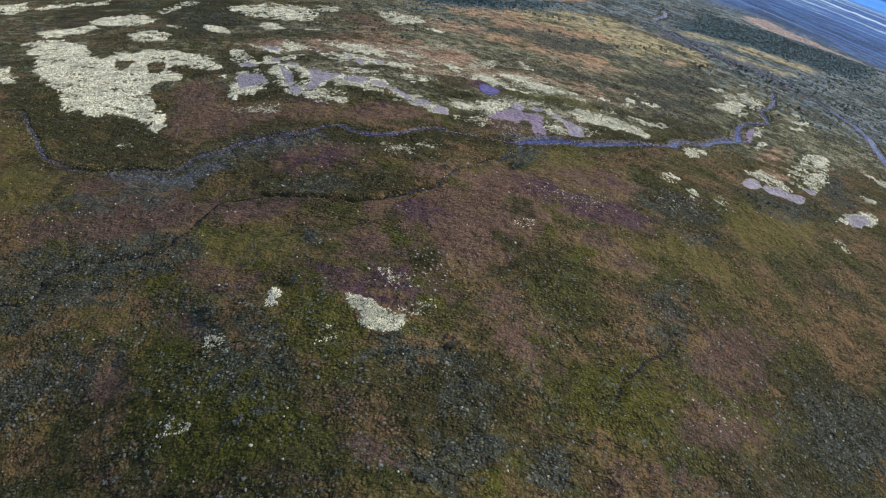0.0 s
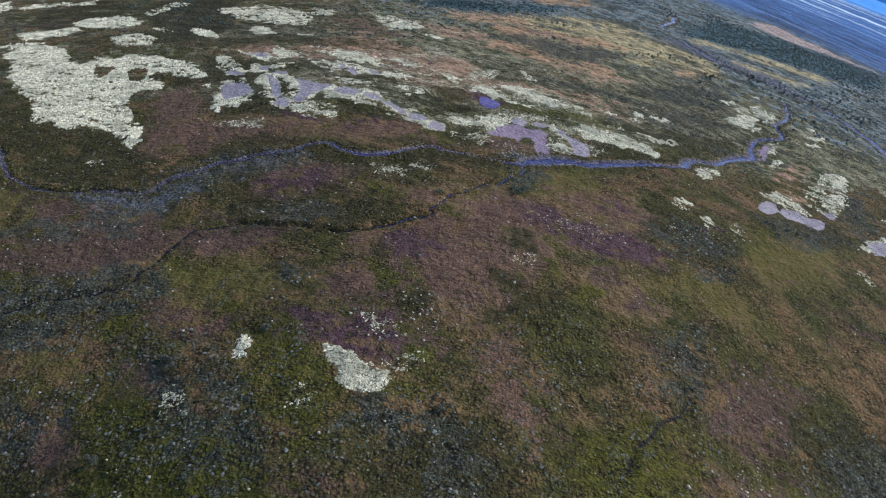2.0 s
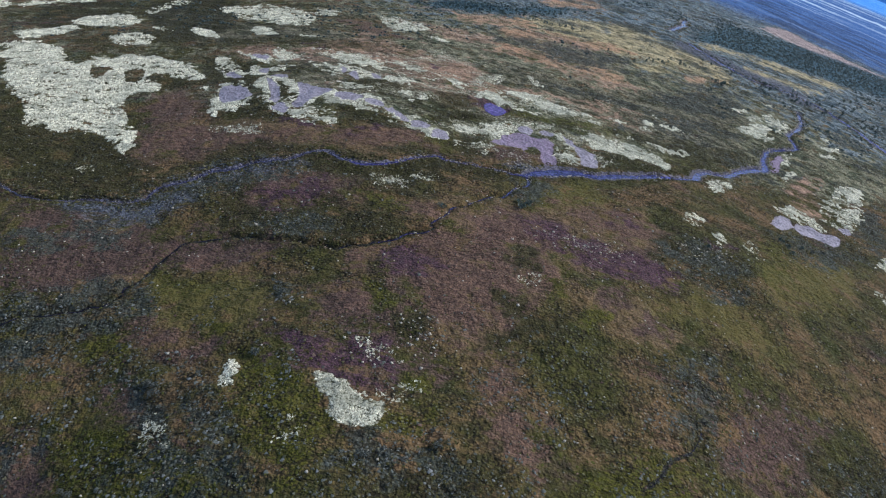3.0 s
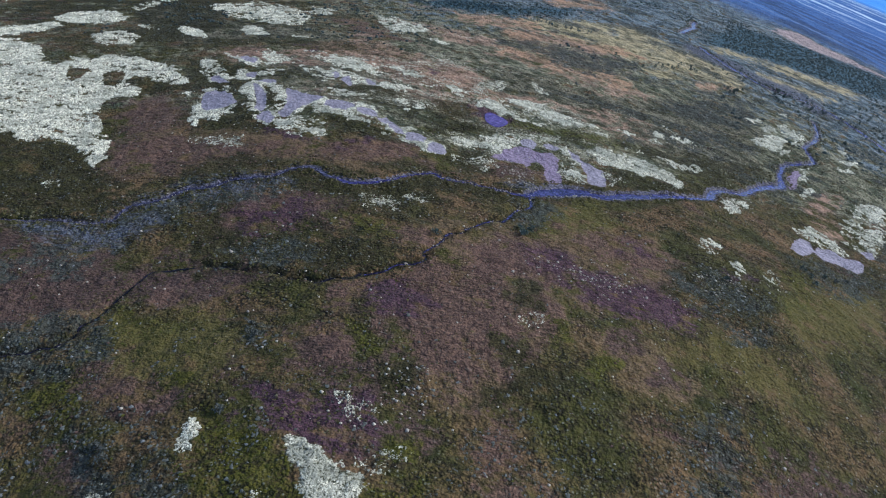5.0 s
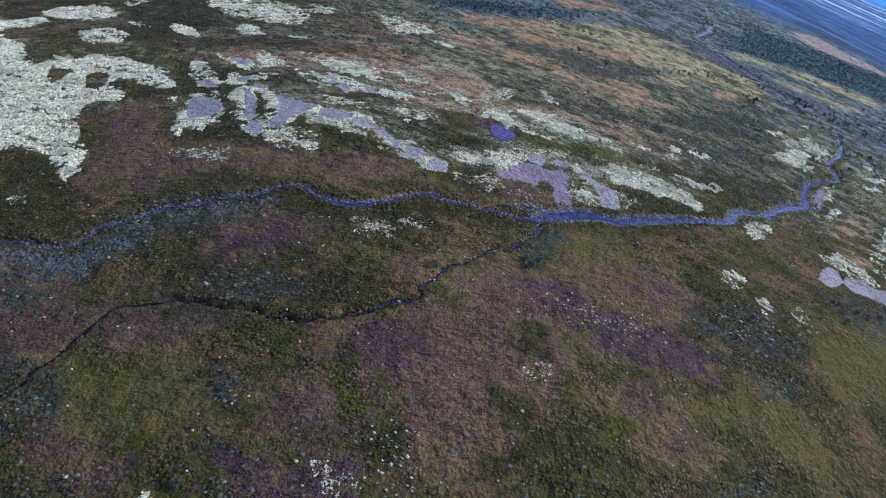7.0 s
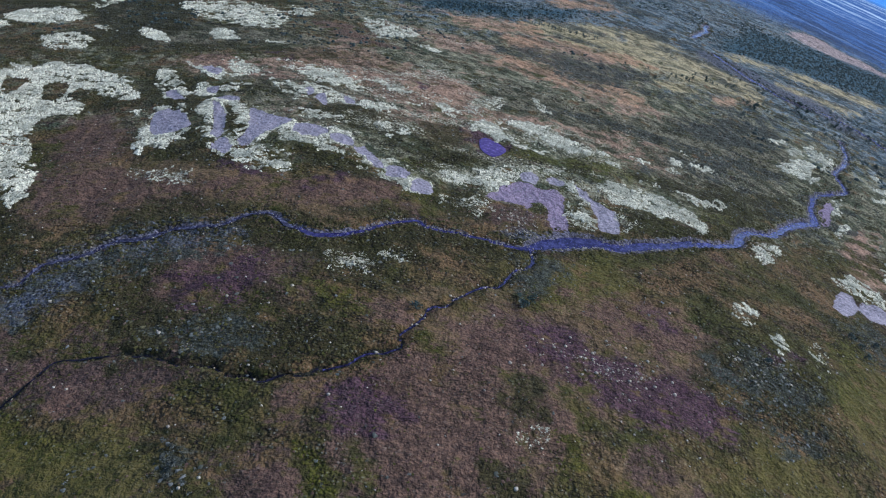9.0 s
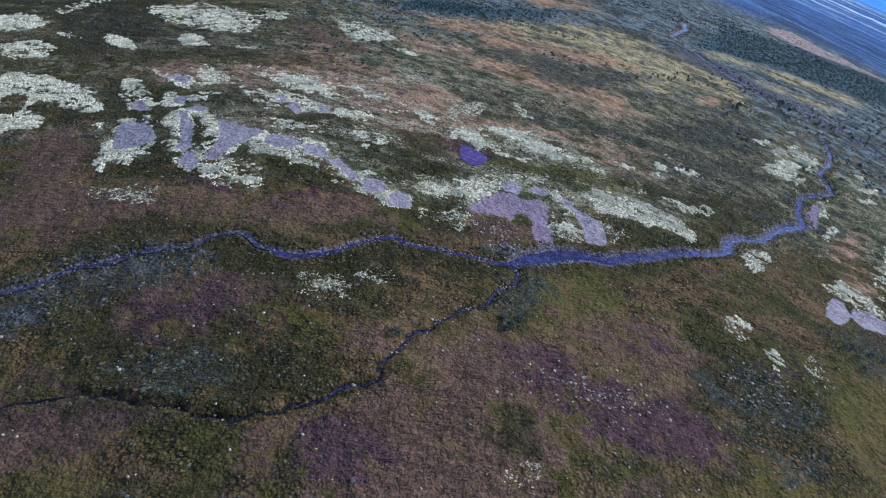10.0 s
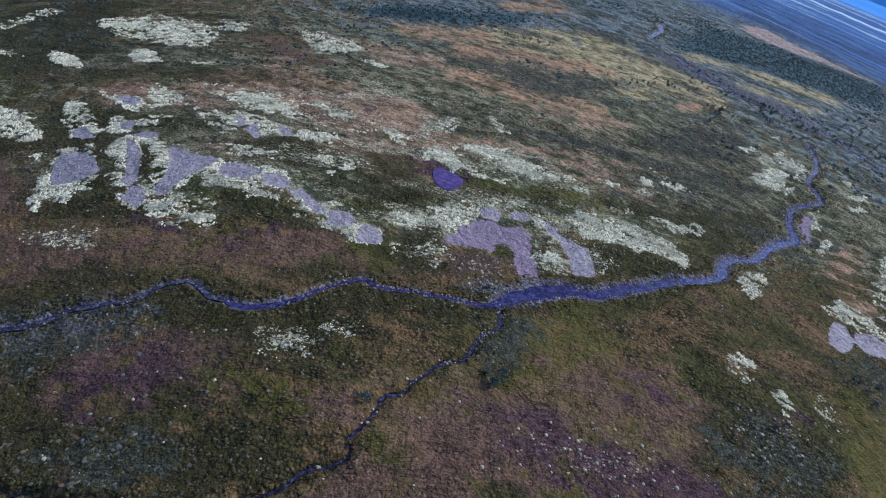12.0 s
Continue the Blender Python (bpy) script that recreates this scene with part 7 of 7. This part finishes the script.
GROVES = [
    # from, to, trees, which, width of the band
    ((-23, 236), (3, 241), 46, 3, 6.0),
    ((10, 231), (29, 228), 30, 3, 1.0),
    ((-30, 233), (10, 234), 26, 0, 2.0),
    ((63, 207), (73, 213), 14, 1, 4.0),
    ((39, 210), (66, 224), 26, 0, 6.0),
    ((72, 230), (104, 216), 44, 2, 8.0),
    ((104, 216), (138, 258), 50, 1, 14.0),
    ((80, 218), (92, 196), 20, 0, 6.0),
]
for k, (a, b, n, which, band) in enumerate(GROVES):
    for _ in range(n):
        t = rng.uniform()
        x, y = a[0] + (b[0] - a[0]) * t + rng.normal() * band * 0.4, a[1] + (b[1] - a[1]) * t + rng.normal() * band * 0.4
        plant_tree((which + int(rng.integers(0, 2))) % 3 if which < 3 else 3, x, y, rng.uniform(0.25, 0.5))
plant_tree(1, 60.9, 199.0, 0.6)
for t, (x, y) in zip(TREES, ((66, 211), (85, 222), (114, 232), (-12, 238))):
    t.matrix_world = pose(x, y, float(height(np.array([x]), np.array([y]))[0]) - 0.05)
    t.scale = (0.4, 0.4, 0.4)


def juniper(x, y, size, k):
    v, f = crown(70 + k, 16, 16, size, size * 0.7, 0.05)
    ob = mesh_object("juniper_bush", v + (0, 0, 0.05), f, BIRCH)
    ob.matrix_world = pose(x, y, float(height(np.array([x]), np.array([y]))[0]))
    return tagged(ob, "dense dark green juniper bush on the heath", "bush", "juniper bushes")


for k, (x, y) in enumerate([(9.0, 102.5), (10.2, 102.2), (9.4, 101.4), (10.7, 103.3), (37.1, 102.7), (-1.7, 97.4), (57.5, 116.6), (53.9, 114.0), (53.3, 115.6), (54.0, 112.3)]):
    juniper(x, y, 0.45 + 0.1 * (k % 3), k)


def willow_bush(x, y, size, k):
    v, f = crown(110 + k, 14, 16, size, size * 0.6, 0.04)
    ob = mesh_object("willow_bush", v + (0, 0, 0.04), f, WILLOW)
    ob.matrix_world = pose(x, y, float(height(np.array([x]), np.array([y]))[0]), 0, 0, 47 * k)
    return tagged(ob, "low grey-green willow bush among darker heath", "bush", "willow bushes")


for k, (x, y) in enumerate([(-18.6, 77.2), (-17.7, 76.5), (-17.6, 75.5), (-16.8, 74.9), (-16.8, 73.9), (-25.1, 60.6), (-24.5, 60.2), (-16.4, 64.9), (-31.9, 64.1), (-21.0, 61.9), (-25.6, 60.7), (-24.2, 59.3), (-23.0, 57.8), (-27.8, 49.7), (-26.8, 49.2), (-15.8, 44.4), (-14.6, 43.8), (-14.1, 44.7), (-3.3, 53.5), (-1.7, 54.2), (0.1, 53.8), (2.7, 55.9), (1.1, 38.9), (1.7, 38.6), (3.4, 42.6), (4.2, 42.4), (59.5, 116.7), (62.1, 118.4), (57.9, 117.3)]):
    willow_bush(x, y, 0.34 + 0.08 * (k % 4), k)


def forest(poly, n, seed):
    """Far woodland: too many trees to count, joined into one cover."""
    g = np.random.default_rng(seed)
    (x0, y0), (x1, y1) = poly.min(0), poly.max(0)
    x, y = g.uniform(x0, x1, n), g.uniform(y0, y1, n)
    keep = depth_inside(poly, x + 6 * (fbm(x * 0.1, y * 0.1, 5) - 0.5), y) > 3
    x, y = x[keep], y[keep]
    v, f = scatter_mesh([crown(90 + s, 4, 7, 0.8, 1.6, 0.1) for s in range(3)], x, y, height(x, y), g.uniform(0.22, 0.5, len(x)), 0.7, seed)
    return tagged(mesh_object("birch_wood", v, f, SPRUCE), "dark green woodland across the valley", "woodland", kind="stuff")


for k, (kind, poly) in enumerate(AREAS):
    if kind == "forest":
        forest(poly, 8000, 700 + k)


def pond(poly, label):
    """A small still pool: its smoothed outline filled, a little below the heath."""
    line = smooth_line([*poly, poly[0]], 0.4)[:-1]
    c = line.mean(0)
    z = float(land(c[0], c[1])) - 0.12
    verts = np.vstack([[*c, z], np.c_[line, np.full(len(line), z)]])
    i = np.arange(len(line))
    faces = np.c_[0 * i, 1 + i, 1 + (i + 1) % len(i)]
    return tagged(mesh_object("pond", verts, faces, POND), label, "pond", kind="structure")


pond([(1.9, 145.3), (2.9, 146.6), (4.2, 145.8), (5.5, 145.0), (6.4, 143.2), (5.6, 141.1), (4.4, 140.0), (3.1, 140.7), (2.2, 142.4)], "small violet-blue peat pool among lichen")


def far_range():
    """Backdrop of mountains beyond the plain, with haze blue put into their colour."""
    m = Nodes("hazy_mountain")
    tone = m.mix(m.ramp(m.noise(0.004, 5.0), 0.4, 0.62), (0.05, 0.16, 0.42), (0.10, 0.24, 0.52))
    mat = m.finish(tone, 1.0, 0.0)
    a = np.radians(np.linspace(-180, 180, 361))
    rows = []
    for k, (r, h) in enumerate(((3300, -1), (3700, 0.35), (4200, 0.8), (4500, 1.0))):
        top = 120 + 160 * fbm(a * 9, a * 0 + k, 77)
        z0 = land(3300 * np.sin(a), 30 + 3300 * np.cos(a)) - 60
        z = z0 if h < 0 else z0 + (top - z0) * h
        rows.append(np.c_[r * np.sin(a), 30 + r * np.cos(a), z])
    verts = np.stack(rows, 0).reshape(-1, 3)
    i = np.arange(len(verts)).reshape(4, -1)
    quads = np.stack([i[:-1, :-1], i[:-1, 1:], i[1:, 1:], i[1:, :-1]], -1).reshape(-1, 4)
    return tagged(mesh_object("backdrop", verts, quads, mat, True), "mountain range beyond the wooded plain, tinted haze-blue", "mountains", kind="structure")


far_range()
